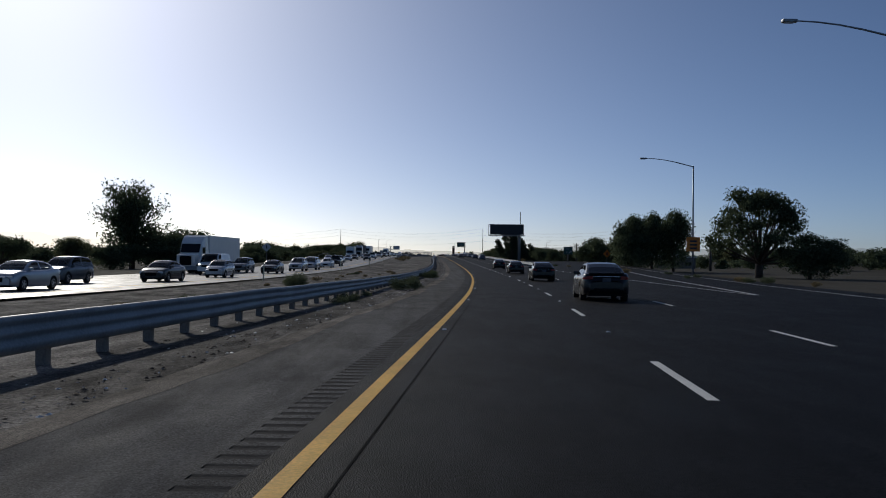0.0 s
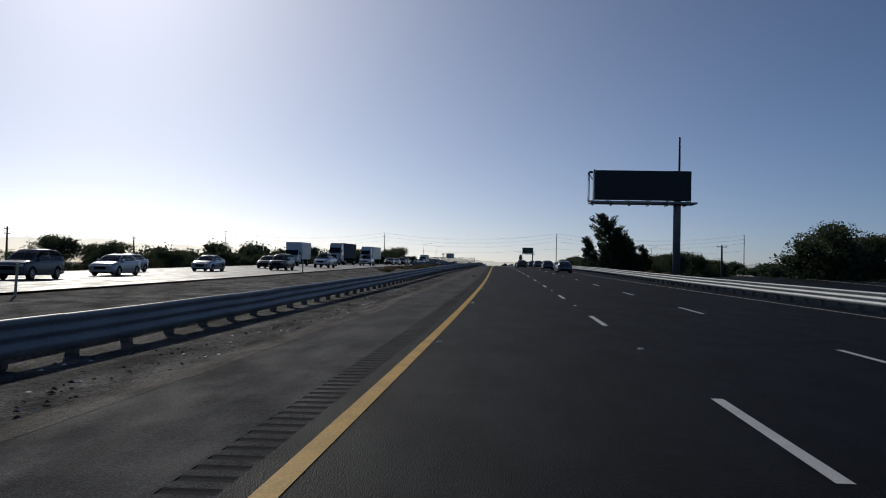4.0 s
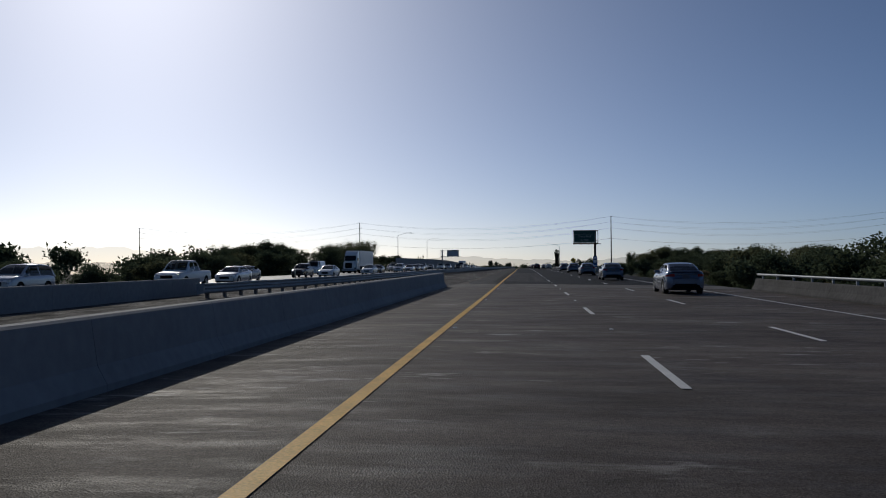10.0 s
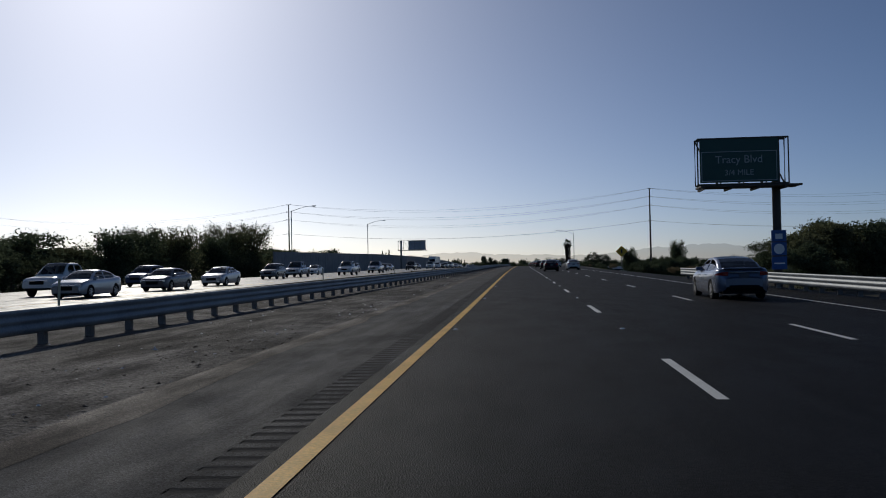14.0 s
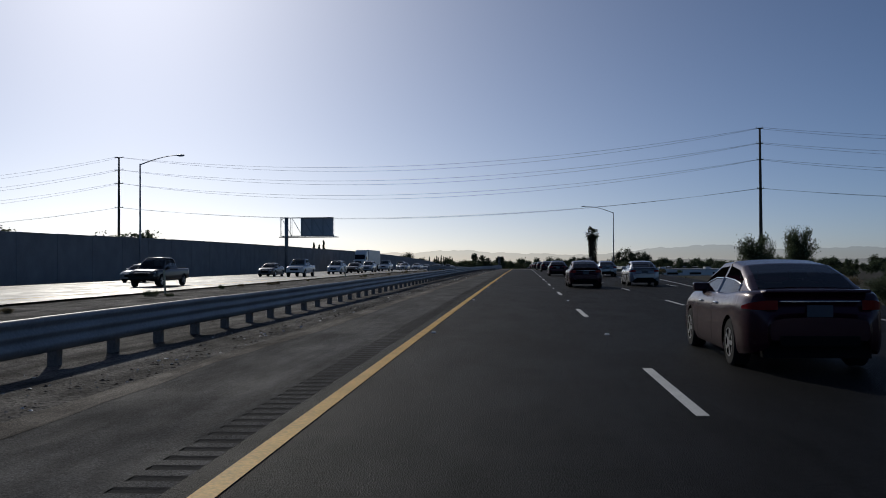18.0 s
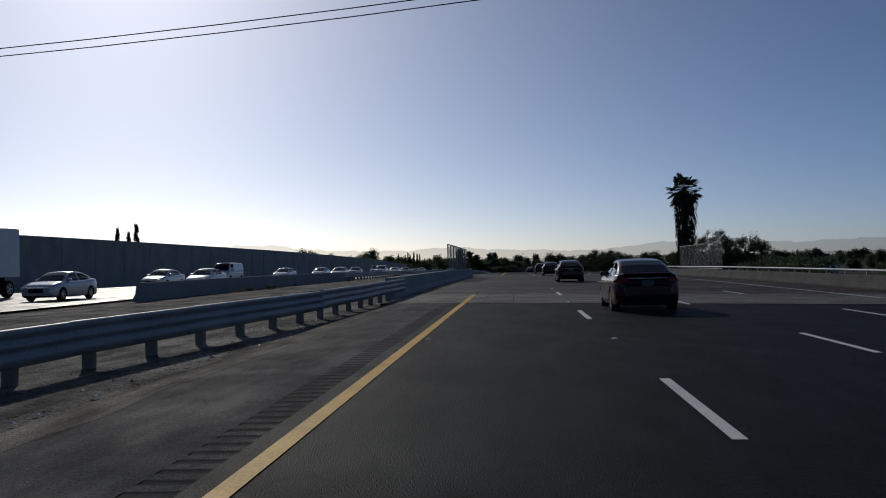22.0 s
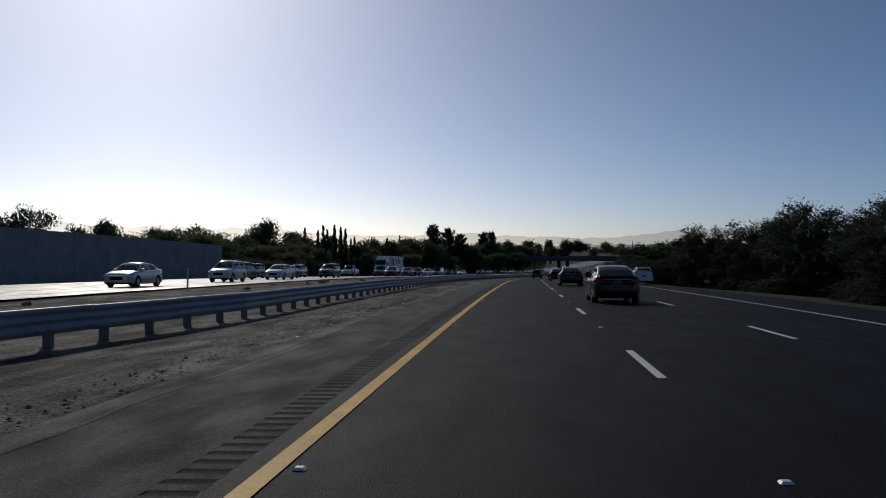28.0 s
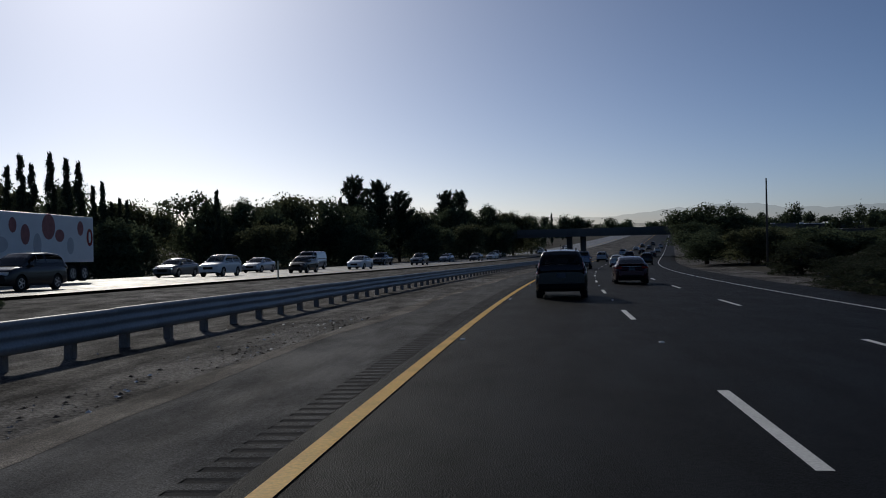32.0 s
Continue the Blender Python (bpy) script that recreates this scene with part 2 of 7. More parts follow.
RUBBER = material("tyre_rubber", (0.02, 0.02, 0.02), 0.9, vary=0.15, spec=0.2)
RIM = material("alloy_rim", (0.6, 0.6, 0.62), 0.28, 0.8, vary=0.1)
GLASS = material("tinted_glass", (0.012, 0.014, 0.016), 0.05, vary=0.0, spec=0.4)


def see_through(name, tint):
    """Thin tinted car glass: clear, with the sky mirrored at a slant."""
    m = bpy.data.materials.new(name)
    m.use_nodes = True
    nt = m.node_tree
    nt.nodes.remove(nt.nodes["Principled BSDF"])
    clear, shine, fr, mix = (nt.nodes.new("ShaderNode" + k) for k in ("BsdfTransparent", "BsdfGlossy", "Fresnel", "MixShader"))
    clear.inputs["Color"].default_value = (*tint, 1)
    shine.inputs["Roughness"].default_value = 0.04
    fr.inputs["IOR"].default_value = 1.45
    nt.links.new(fr.outputs[0], mix.inputs[0])
    nt.links.new(clear.outputs[0], mix.inputs[1])
    nt.links.new(shine.outputs[0], mix.inputs[2])
    nt.links.new(mix.outputs[0], nt.nodes["Material Output"].inputs["Surface"])
    return m


CAR_GLASS = see_through("car_window_glass", (0.5, 0.53, 0.54))
CAR_GLASS_TINTED = see_through("tinted_rear_glass", (0.3, 0.32, 0.33))
SEAT = material("seat_cloth", (0.035, 0.034, 0.034), 0.9, vary=0.2, scale=4, spec=0.1)
TRIM = material("black_trim", (0.012, 0.012, 0.013), 0.95, vary=0.1, spec=0.04)
CHROME = material("chrome_trim", (0.6, 0.6, 0.62), 0.15, 1.0, vary=0.05)
LAMP_RED = material("red_tail_lens", (0.26, 0.008, 0.008), 0.15, vary=0.05)
LAMP_CLEAR = material("clear_headlamp", (0.7, 0.7, 0.7), 0.15, vary=0.05)
# number plates: shade on the cars' rears is put into this dark colour
PLATE = material("plate_dimmed", (0.07, 0.072, 0.085), 0.5, vary=0.05)
TRAILER_GREY = material("matt_grey_trailer", (0.1, 0.102, 0.108), 0.75, vary=0.15, scale=0.8, fine=6, spec=0.2)
WHITEPAINT = material("white_panel_paint", (0.75, 0.75, 0.74), 0.35, vary=0.06)
BARK = material("bark", (0.075, 0.055, 0.04), 0.95, vary=0.4, scale=2, fine=15, bump=0.6)
LEAF_DARK = leafy("dark_leaves", (0.085, 0.106, 0.062), 0.48)
LEAF_OLIVE = leafy("olive_leaves", (0.11, 0.118, 0.065), 0.55)
LEAF_PINE = leafy("pine_needles", (0.06, 0.076, 0.05), 0.4)
LEAF_PEPPER = leafy("peppertree_leaves", (0.062, 0.072, 0.046), 0.3)
LEAF_DRY = leafy("dry_brush", (0.22, 0.175, 0.1), 0.4)
LEAF_SAGE = leafy("grey_green_brush", (0.13, 0.15, 0.085), 0.3)
WIRE = material("wire_black", (0.03, 0.03, 0.03), 0.6, vary=0.0)
MESHWIRE = material("chain_link_wire", (0.13, 0.135, 0.14), 0.6, 0.3, vary=0.1)
ROOFWHITE = material("white_roof", (0.7, 0.7, 0.68), 0.6, vary=0.1, scale=0.2)
# wall turned from the sun, its shade painted into the base colour
FACADE = material("shaded_facade", (0.06, 0.055, 0.05), 0.9, vary=0.2, scale=0.4)
STUCCO = material("stucco", (0.16, 0.145, 0.125), 0.9, vary=0.15, scale=0.4)


def paint(name, c, metal=0.4):
    return material("paint_" + name, c, 0.2, metal, vary=0.05, scale=1.0, fine=8, spec=0.6)


PAINTS = {
    "silver": paint("silver", (0.45, 0.46, 0.48), 0.6), "white": paint("white", (0.72, 0.72, 0.7), 0.0),
    "black": paint("black", (0.014, 0.014, 0.016), 0.2), "grey": paint("grey", (0.13, 0.135, 0.145), 0.5),
    "maroon": paint("maroon", (0.045, 0.008, 0.016), 0.3), "blue": paint("blue", (0.035, 0.06, 0.13), 0.4),
    "bluegrey": paint("bluegrey", (0.16, 0.19, 0.26), 0.5),
}


# ---- mesh helpers ----
def mesh_from(name, verts, faces, mat, smooth=False):
    me = bpy.data.meshes.new(name)
    me.from_pydata([tuple(v) for v in verts], [], faces)
    for m in (mat if isinstance(mat, (list, tuple)) else (mat,)):
        me.materials.append(m)
    if smooth:
        me.polygons.foreach_set("use_smooth", [True] * len(me.polygons))
    me.update()
    return me


def part(name, bm, mat, parent=None, label="", smooth=False):
    """Links a bmesh as one mesh object, under a thing or a part."""
    me = bpy.data.meshes.new(name)
    bm.to_mesh(me)
    bm.free()
    me.materials.append(mat)
    if smooth:
        me.polygons.foreach_set("use_smooth", [True] * len(me.polygons))
    ob = new(name, me)
    ob.parent = parent
    if label:
        ob["label"] = label
    return ob


def piece(name, me, parent=None, m=None, label=""):
    ob = new(name, me)
    ob.parent = parent
    if m is not None:
        ob.matrix_basis = m
    if label:
        ob["label"] = label
    return ob


def box(bm, x0, x1, y0, y1, z0, z1, bevel=0.0):
    vs = [bm.verts.new((x, y, z)) for x in (x0, x1) for y in (y0, y1) for z in (z0, z1)]
    fs = [bm.faces.new([vs[i] for i in f]) for f in ((0, 1, 3, 2), (4, 6, 7, 5), (0, 4, 5, 1), (2, 3, 7, 6), (0, 2, 6, 4), (1, 5, 7, 3))]
    if bevel:
        bmesh.ops.bevel(bm, geom=list({e for f in fs for e in f.edges}), offset=bevel, segments=2, affect="EDGES", profile=0.6)


def boxed(name, dims, mat, parent=None, bevel=0.0, label="", m=None):
    bm = bmesh.new()
    box(bm, *dims, bevel)
    ob = part(name, bm, mat, parent, label)
    if m is not None:
        ob.matrix_basis = m
    return ob


def tube(bm, pts, radii, sides=8, caps=True):
    """A round bar along points, with a radius at each."""
    pts = [Vector(p) for p in pts]
    rings = []
    for i, p in enumerate(pts):
        t = (pts[min(i + 1, len(pts) - 1)] - pts[max(i - 1, 0)]).normalized()
        u = t.orthogonal().normalized() if abs(t.z) < 0.99 else Vector((1, 0, 0))
        if abs(t.z) < 0.99:
            u = t.cross(Vector((0, 0, 1))).normalized()
        w = t.cross(u).normalized()
        r = radii[i] if isinstance(radii, (list, tuple)) else radii
        rings.append([bm.verts.new(p + (u * math.cos(a) + w * math.sin(a)) * r) for a in (math.tau * k / sides for k in range(sides))])
    for a, b in zip(rings, rings[1:]):
        for k in range(sides):
            bm.faces.new((a[k], a[(k + 1) % sides], b[(k + 1) % sides], b[k]))
    if caps:
        bm.faces.new(rings[0][::-1])
        bm.faces.new(rings[-1])


def thing(name, at, label, category, group="", rz=0.0, kind=""):
    ob = new(name)
    ob.empty_display_size = 0.3
    ob.matrix_basis = pose(*at, 0, 0, rz)
    return tagged(ob, label, category, group, kind)


# ---- the freeway's line: station y, yellow line's x, road's z ----
LINE = ((0, -9.2, -1.11), (40, -5.88, -1.18), (80, -3.61, -1.19), (120, -2.33, -1.02), (160, -1.75, -0.63), (200, -1.56, -0.05),
        (260, -1.63, 0.9), (320, -1.82, 1.65), (400, -1.79, 2.29), (480, -1.99, 2.84), (560, -2.38, 3.31), (640, -2.76, 3.59),
        (720, -2.82, 3.83), (800, -3.07, 3.8), (880, -3.43, 3.32), (960, -3.88, 2.21), (1020, -4.28, 0.82), (1060, -4.1, -0.36))
DOWN = ((1060, -0.36), (1120, -2.2), (1180, -3.95), (1240, -5.35), (1300, -6.4), (1400, -7.3), (1500, -7.3), (1700, -6.5), (2000, -5.0), (2600, -3.0))
STEP = 5.0
ROW_Y = np.arange(-300.0, 2601.0, STEP)


def _line():
    ky, kx, kz = np.array(LINE).T
    x = np.interp(ROW_Y, ky, kx)
    x = np.where(ROW_Y < 0, kx[0] + 0.078 * ROW_Y, x)
    th = np.radians(9.3) * np.clip((ROW_Y - 1050) / 187, 0, 1)
    bend = np.cumsum(np.tan(th)) * STEP
    x = x + bend
    z = np.interp(ROW_Y, ky, kz)
    dy, dz = np.array(DOWN).T
    z = np.where(ROW_Y > 1060, np.interp(ROW_Y, dy, dz), z)
    k = np.exp(-0.5 * (np.arange(-8, 9) * STEP / 16.0) ** 2)
    k /= k.sum()
    pad = lambda v: np.convolve(np.r_[v[0] + (v[1] - v[0]) * np.arange(-8, 0), v, v[-1] + (v[-1] - v[-2]) * np.arange(1, 9)], k, "valid")
    return pad(x), pad(z)


ROW_X, ROW_Z = _line()
# small weaves of the painted line
WEAVE = ((-300, 0), (-20, -0.12), (7, -0.12), (40, 0.037), (74, 0), (108, -0.042), (160, 0), (192, 0.027), (243, -0.017), (276, -0.058), (310, -0.035), (343, 0.038), (376, 0.076), (409, -0.01), (442, 0.018), (476, 0.076), (492, 0.116),
         (530, 0.06), (558, 0.018), (575, 0), (608, -0.06), (641, -0.02), (708, -0.03), (741, 0.03), (760, 0), (841, 0.02), (858, -0.08), (900, -0.04), (942, 0.03), (976, -0.058), (1010, -0.03), (1044, -0.01), (1078, 0))
ROW_X = ROW_X + np.interp(ROW_Y, *np.array(WEAVE).T)
ROW_T = np.gradient(ROW_X, STEP)


def opp_lift(y):
    return float(np.interp(y, (0, 850, 1050, 2600), (-0.15, -0.1, 0.4, 0.4)))


def land(y, off):
    """Height of the ground's face off metres to the right of the yellow line, from the road's own height."""
    edge = road_edge(y) + 3.2
    if off >= 0:
        return -float(np.interp(y, (0, 200, 1030, 1080), (0.0, 0.01, 0.01, 0.025))) * min(off, edge)
    return float(np.interp(off, (-33.5, -17.6, -11.0, -6.0, -2.8, 0), (opp_lift(y), opp_lift(y), float(np.interp(y, (330, 400, 780, 850), (-0.55, -0.15, -0.15, -0.05))), -0.1, -0.02, 0)))


def P(y, off=0.0, h=0.0, flat=False):
    """A place off metres right of the yellow line at station y, h over the ground there."""
    x, z, t = np.interp(y, ROW_Y, ROW_X), np.interp(y, ROW_Y, ROW_Z), np.interp(y, ROW_Y, ROW_T)
    n = math.hypot(1, t)
    return Vector((x + off / n, y - off * t / n, z + (0 if flat else land(y, off)) + h))


def along(y, off=0.0, h=0.0, back=False):
    """A pose at that place, its y axis along the road (or against it), tilted with the grade."""
    a, b = P(y - 1.5, off), P(y + 1.5, off)
    d = (b - a).normalized() * (-1 if back else 1)
    side = d.cross(Vector((0, 0, 1))).normalized()
    m = Matrix((side, d, side.cross(d))).transposed().to_4x4()
    m.translation = P(y, off, h)
    return m


def road_edge(y):
    """Distance from the yellow line to the right edge line."""
    return float(np.interp(y, (60, 140, 225, 640, 700, 885, 955), (13.6, 13.6, 11.0, 11.0, 14.65, 14.5, 10.95)))


NAT = ((-300, -1.8), (150, -1.8), (250, -1.4), (320, -2.6), (400, -2.2), (500, 0.3), (600, 1.0), (700, 0.3), (790, -1.6), (850, -1.2),
       (950, -0.4), (1010, -0.6), (1100, -3.0), (1300, -5.5), (1600, -7.0), (4600, -6.0))


def nat(y):
    return float(np.interp(y, *np.array(NAT).T))


def strip(name, y0, y1, offs, mat, h=0.0, step=5.0, kind_label="", parent=None, cat="road", thick=0.0, skew=0.0):
    """A band of paving between offsets (numbers or functions of y)."""
    n = max(1, int(math.ceil((y1 - y0) / step)))
    ys = [y0 + (y1 - y0) * i / n for i in range(n + 1)]
    verts, faces, w = [], [], len(offs)
    for y in ys:
        for o in offs:
            v = o(y) if callable(o) else o
            verts.append(P(y - skew * v, v, h))
    for i in range(n):
        for j in range(w - 1):
            a = i * w + j
            faces.append((a, a + 1, a + w + 1, a + w))
    if thick:
        base = len(verts)
        verts += [v - Vector((0, 0, thick)) for v in verts[:base]]
        rim = [i for i in range(w)] + [i * w + w - 1 for i in range(1, n + 1)] + [n * w + j for j in range(w - 2, -1, -1)] + [i * w for i in range(n - 1, 0, -1)]
        for a, b in zip(rim, rim[1:] + rim[:1]):
            faces.append((b, a, a + base, b + base))
    me = mesh_from(name, verts, faces, mat)
    ob = new(name, me)
    ob.parent = parent
    if parent is None:
        tagged(ob, kind_label, cat, kind="structure")
    return ob


def dirt(y, o):
    """Height of the dirt's uneven face at a corner of its grid."""
    return land(y, o) - 0.035 + 0.05 * noise.noise(Vector((o * 0.5, y * 0.13, 0)))


def on_dirt(y, off):
    """A place on the median's dirt, between the corners of its grid."""
    cells = (-14, -11, -8.5, -6, -4, -2.7)
    a = max(0, min(4, int(np.searchsorted(cells, off)) - 1))
    u, y0 = (off - cells[a]) / (cells[a + 1] - cells[a]), 10.0 * math.floor(y / 10)
    v = (y - y0) / 10
    p = P(y, off)
    h = (1 - v) * ((1 - u) * dirt(y0, cells[a]) + u * dirt(y0, cells[a + 1])) + v * ((1 - u) * dirt(y0 + 10, cells[a]) + u * dirt(y0 + 10, cells[a + 1]))
    return Vector((p.x, p.y, p.z - land(y, off) + h))


# ---- ground: one sheet to the horizon ----
def build_ground():
    ys = list(np.arange(-300, 1701, 10.0)) + [1750, 1800, 1900, 2000, 2200, 2400, 2600, 3000, 3500, 4000, 4600]
    offs = [-4000, -2000, -900, -400, -200, -120, -80, -60, -48, -42, -36, -33.6, -17.5, -14, -11, -8.5, -6, -4, -2.6, 0, 5]
    tail = [3.3, 5.0, 9.0, 14.0, 22, 40, 70, 120, 220, 450, 900, 2000, 4000]
    verts, faces = [], []
    w = len(offs) + len(tail)
    for y in ys:
        yy = min(y, 2600)
        rx, rz = np.interp(yy, ROW_Y, ROW_X), np.interp(yy, ROW_Y, ROW_Z)
        e = road_edge(y) + 3.0
        for o in offs:
            if o >= -36:
                z = rz + land(yy, o) - (0.09 if o < -17 or o > -2.8 else 0.035)
                if -17 < o < -2.7:
                    z = rz + dirt(yy, o)
            else:
                k = min(1, (-36 - o) / 25)
                z = (rz + opp_lift(y)) * (1 - k) + nat(y) * k
            verts.append((rx + o, y, z))
        for o in tail:
            k = min(1, max(0, o - 5) / 17)
            z = (rz + land(yy, e) - 0.09 - 0.08 * min(o - 3.3, 2)) * (1 - k) + nat(y) * k
            verts.append((rx + e - 0.3 + (o - 3.3), y, z + 0.12 * noise.noise(Vector((o * 0.2, y * 0.05, 3))) * (o > 4)))
    for i in range(len(ys) - 1):
        for j in range(w - 1):
            a = i * w + j
            faces.append((a, a + 1, a + w + 1, a + w))
    me = mesh_from("ground", verts, faces, [GROUND, DIRT], True)
    lo, hi = offs.index(-17.5), offs.index(5)
    for p in me.polygons:
        if lo <= p.index % (w - 1) < hi or len(offs) - 1 <= p.index % (w - 1) < len(offs) + 2:
            p.material_index = 1
    tagged(new("ground", me), "dry dirt median and dry grass verges beside the freeway", "ground", kind="structure")


build_ground()

def build_bank():
    """A low bank of dirt behind the first guardrail, tapering out at both ends."""
    verts, faces = [], []
    ys = np.arange(44.0, 166.0, 2.0)
    for y in ys:
        k = min(1.0, (y - 44) / 14, (166 - y) / 30)
        for o, h in ((-5.35, -0.15), (-5.5, 0.34), (-5.9, 0.5), (-7.2, 0.42), (-8.8, 0.1), (-9.6, -0.2)):
            n = 0.08 * noise.noise(Vector((y * 0.4, o, 5)))
            verts.append(P(y, o + n, (h + n) * k - 0.15 * (1 - k)))
    for i in range(len(ys) - 1):
        for j in range(5):
            a = 6 * i + j
            faces.append((a, a + 6, a + 7, a + 1))
    tagged(new("dirt_bank", mesh_from("dirt_bank", verts, faces, DIRT, True)), "low bank of dry dirt behind the guardrail", "ground", kind="structure")


build_bank()

# ---- paving ----
B1, B2 = (328.5, 396.0), (765.0, 842.0)  # the two bridge decks
PAVED_L = -2.75
RUM = (-0.66, -0.28)
right_pave = lambda y: road_edge(y) + 3.0
road = thing("road", (0, 0, 0), "dark worn asphalt freeway lanes with a gritty surface", "road", kind="structure")
SKEW = 0.22
for y0, y1 in ((-300, B1[0] + 1.0), (B1[1] - 3.4, B2[0] + 1.0), (B2[1] - 3.9, 2500)):
    st = 5.0 if y1 < 2000 else 10.0
    strip("left_shoulder", y0, y1, (PAVED_L, -1.7, RUM[0]), ASPHALT_OLD, 0, st, parent=road)
    strip("lane_asphalt", y0, y1, (RUM[1], 3.63, 7.3, 10.9, right_pave), ASPHALT, 0, st, parent=road)
    ya, yb = max(y0, -30), min(y1, 1180)
    ragged = lambda o, a, f, s: (lambda y: o + a * noise.noise(Vector((y * f, s, 0))) + 0.4 * a * noise.noise(Vector((y * f * 5, s, 3))))
    strip("dusty_edge", ya, yb, (PAVED_L + 0.01, ragged(-2.3, 0.3, 0.11, 2)), ASPHALT_DUSTY, 0.003, 0.6, parent=road)
    for sa, sb in ((-30, 128), (400, 455), (842, 872)):
        if ya <= sa and sb <= yb:
            strip("seam", sa, sb, (ragged(0.33, 0.03, 0.05, 5), ragged(0.348, 0.034, 0.05, 5)), TAR, 0.003, 0.7, parent=road)
for (y0, y1), mt in ((B1, DECK_WORN), (B2, DECK)):
    strip("bridge_deck", y0, y1, (-3.05, 0, 3.6, 7.3, 10.9, right_pave), mt, 0.004, 0.8, "stained grey-brown concrete bridge deck, worn in the wheel tracks", cat="bridge deck", thick=0.9, skew=SKEW)
strip("opposite_road", -300, 2500, (-33.4, -30, -26, -22, -17.6), OPP_ROAD, 0.0, 5.0, "pale worn lanes of the opposite carriageway, glaring in the low sun")


def build_rumble():
    """A milled band: shallow round grooves across the shoulder beside the yellow line."""
    pitch, dip = 0.305, 0.007
    verts, faces, mats = [], [], []
    for y0, y1 in ((-20, B1[0] - 0.8), (B1[1] + 5, B2[0] - 1.0), (B2[1] + 2.6, 1180)):
        base, n = len(verts), int((y1 - y0) / pitch)
        prof = ((0, 0), (0.12, 0), (0.165, -dip), (0.23, -dip), (0.275, 0))
        row = 0
        for i in range(n):
            for d, h in prof:
                y = y0 + i * pitch + d
                verts.append(P(y, RUM[0], h))
                verts.append(P(y, RUM[1], h))
        rows = n * len(prof)
        for r in range(rows - 1):
            a = base + 2 * r
            faces.append((a, a + 1, a + 3, a + 2))
            mats.append(1 if r % 5 in (1, 2, 3) else 0)
        for ya, yb in ((-300 if y0 < 0 else (B1[1] if y0 < 500 else B2[1]), y0), (verts[-1].y, B1[0] if y0 < 0 else (B2[0] if y0 < 500 else 2500))):
            k, m = len(verts), max(1, int((yb - ya) / 5))
            for i in range(m + 1):
                verts.extend((P(ya + (yb - ya) * i / m, RUM[0]), P(ya + (yb - ya) * i / m, RUM[1])))
            for i in range(m):
                faces.append((k + 2 * i, k + 2 * i + 1, k + 2 * i + 3, k + 2 * i + 2))
                mats.append(0)
    me = mesh_from("rumble_strip", verts, faces, [ASPHALT_OLD, GROOVE])
    me.polygons.foreach_set("material_index", mats)
    tagged(new("rumble_strip", me), "milled rumble strip of dark grooves beside the yellow line", "rumble strip", kind="stuff")


build_rumble()

for y0, y1, o0, o1, mt in ((404, 464, 0.25, 3.35, PATCH_OLD), (733, 764.6, 0.25, 3.3, ASPHALT), (306, 328.2, 0.2, 3.5, PATCH_OLD), (300, 328.2, 3.75, 13.0, PATCH)):
    strip("asphalt_patch", y0, y1, (lambda y: o0, lambda y: o1 + 0.35 * noise.noise(Vector((y * 0.3, 1, 0)))), mt, 0.004, 1.0, parent=road)

# joints across the decks, the paler slabs at their ends and their lengthwise seam
for (y0, y1), ja, jb in ((B1, 337.0, 388.0), (B2, 773.8, 836.0)):
    for ya, yb in ((y0, ja), (jb, y1)):
        strip("approach_slab", ya, yb, (-3.03, 0, 3.6, 7.3, right_pave), CONCRETE_SLAB, 0.008, 3.0, parent=road, skew=SKEW)
        for o in (0.64, 1.7, 3.72, 7.35):
            strip("slab_seam", ya + 0.1, yb - 0.1, (o - (0.012 if o == 1.7 else 0.005), o + 0.007), TAR, 0.011, 1.0, parent=road, skew=SKEW)
    for y in (y0, ja, jb, y1):
        strip("deck_joint", y - 0.035, y + 0.035, (-3.03, 0, 3.6, 7.3, right_pave), TAR, 0.012, 1.0, parent=road, skew=SKEW)

# ---- painted lines ----
markings = thing("lane_markings", (0, 0, 0), "worn yellow and white painted freeway lines", "road marking", kind="structure")
over_deck = lambda y, reach=0.0: B1[0] - reach < y < B1[1] + reach or B2[0] - reach < y < B2[1] + reach
for y0, y1, h in ((-200, B1[0], 0.004), (B1[0], B1[1], 0.014), (B1[1], B2[0], 0.004), (B2[0], 772.0, 0.014), (834.0, B2[1], 0.014), (B2[1], 2400, 0.004)):
    strip("yellow_line", y0, y1, (-0.085, 0.085), YELLOW, h, 3.0, parent=markings)
for y0, y1, h in ((43, B1[0] - 3, 0.004), (B1[0] - 3, B1[1], 0.014), (B1[1], B2[0] - 4, 0.004), (B2[0] - 4, B2[1], 0.014), (B2[1], 2400, 0.004)):
    strip("edge_line", y0, y1, (lambda y: road_edge(y) - 0.06, lambda y: road_edge(y) + 0.06), WHITE, h, 5.0, parent=markings)
# the off-ramp that leaves on the right
ramp_l = lambda y: float(np.interp(y, (43, 85, 140, 201, 240), (13.8, 18.2, 25.0, 32.0, 36.5)))
ramp_r = lambda y: float(np.interp(y, (-60, 0, 42, 60, 101, 203, 240), (14.6, 15.6, 18.5, 20.2, 25.0, 36.0, 40.2)))
strip("off_ramp", -60, 240, (lambda y: road_edge(y) + 2.9, lambda y: max(road_edge(y) + 3.0, ramp_r(y) + 2.4)), ASPHALT, -0.004, 4.0, parent=road, thick=0.5)
strip("ramp_line", 43, 240, (lambda y: ramp_l(y) - 0.1, lambda y: ramp_l(y) + 0.1), WHITE, 0.006, 4.0, parent=markings)
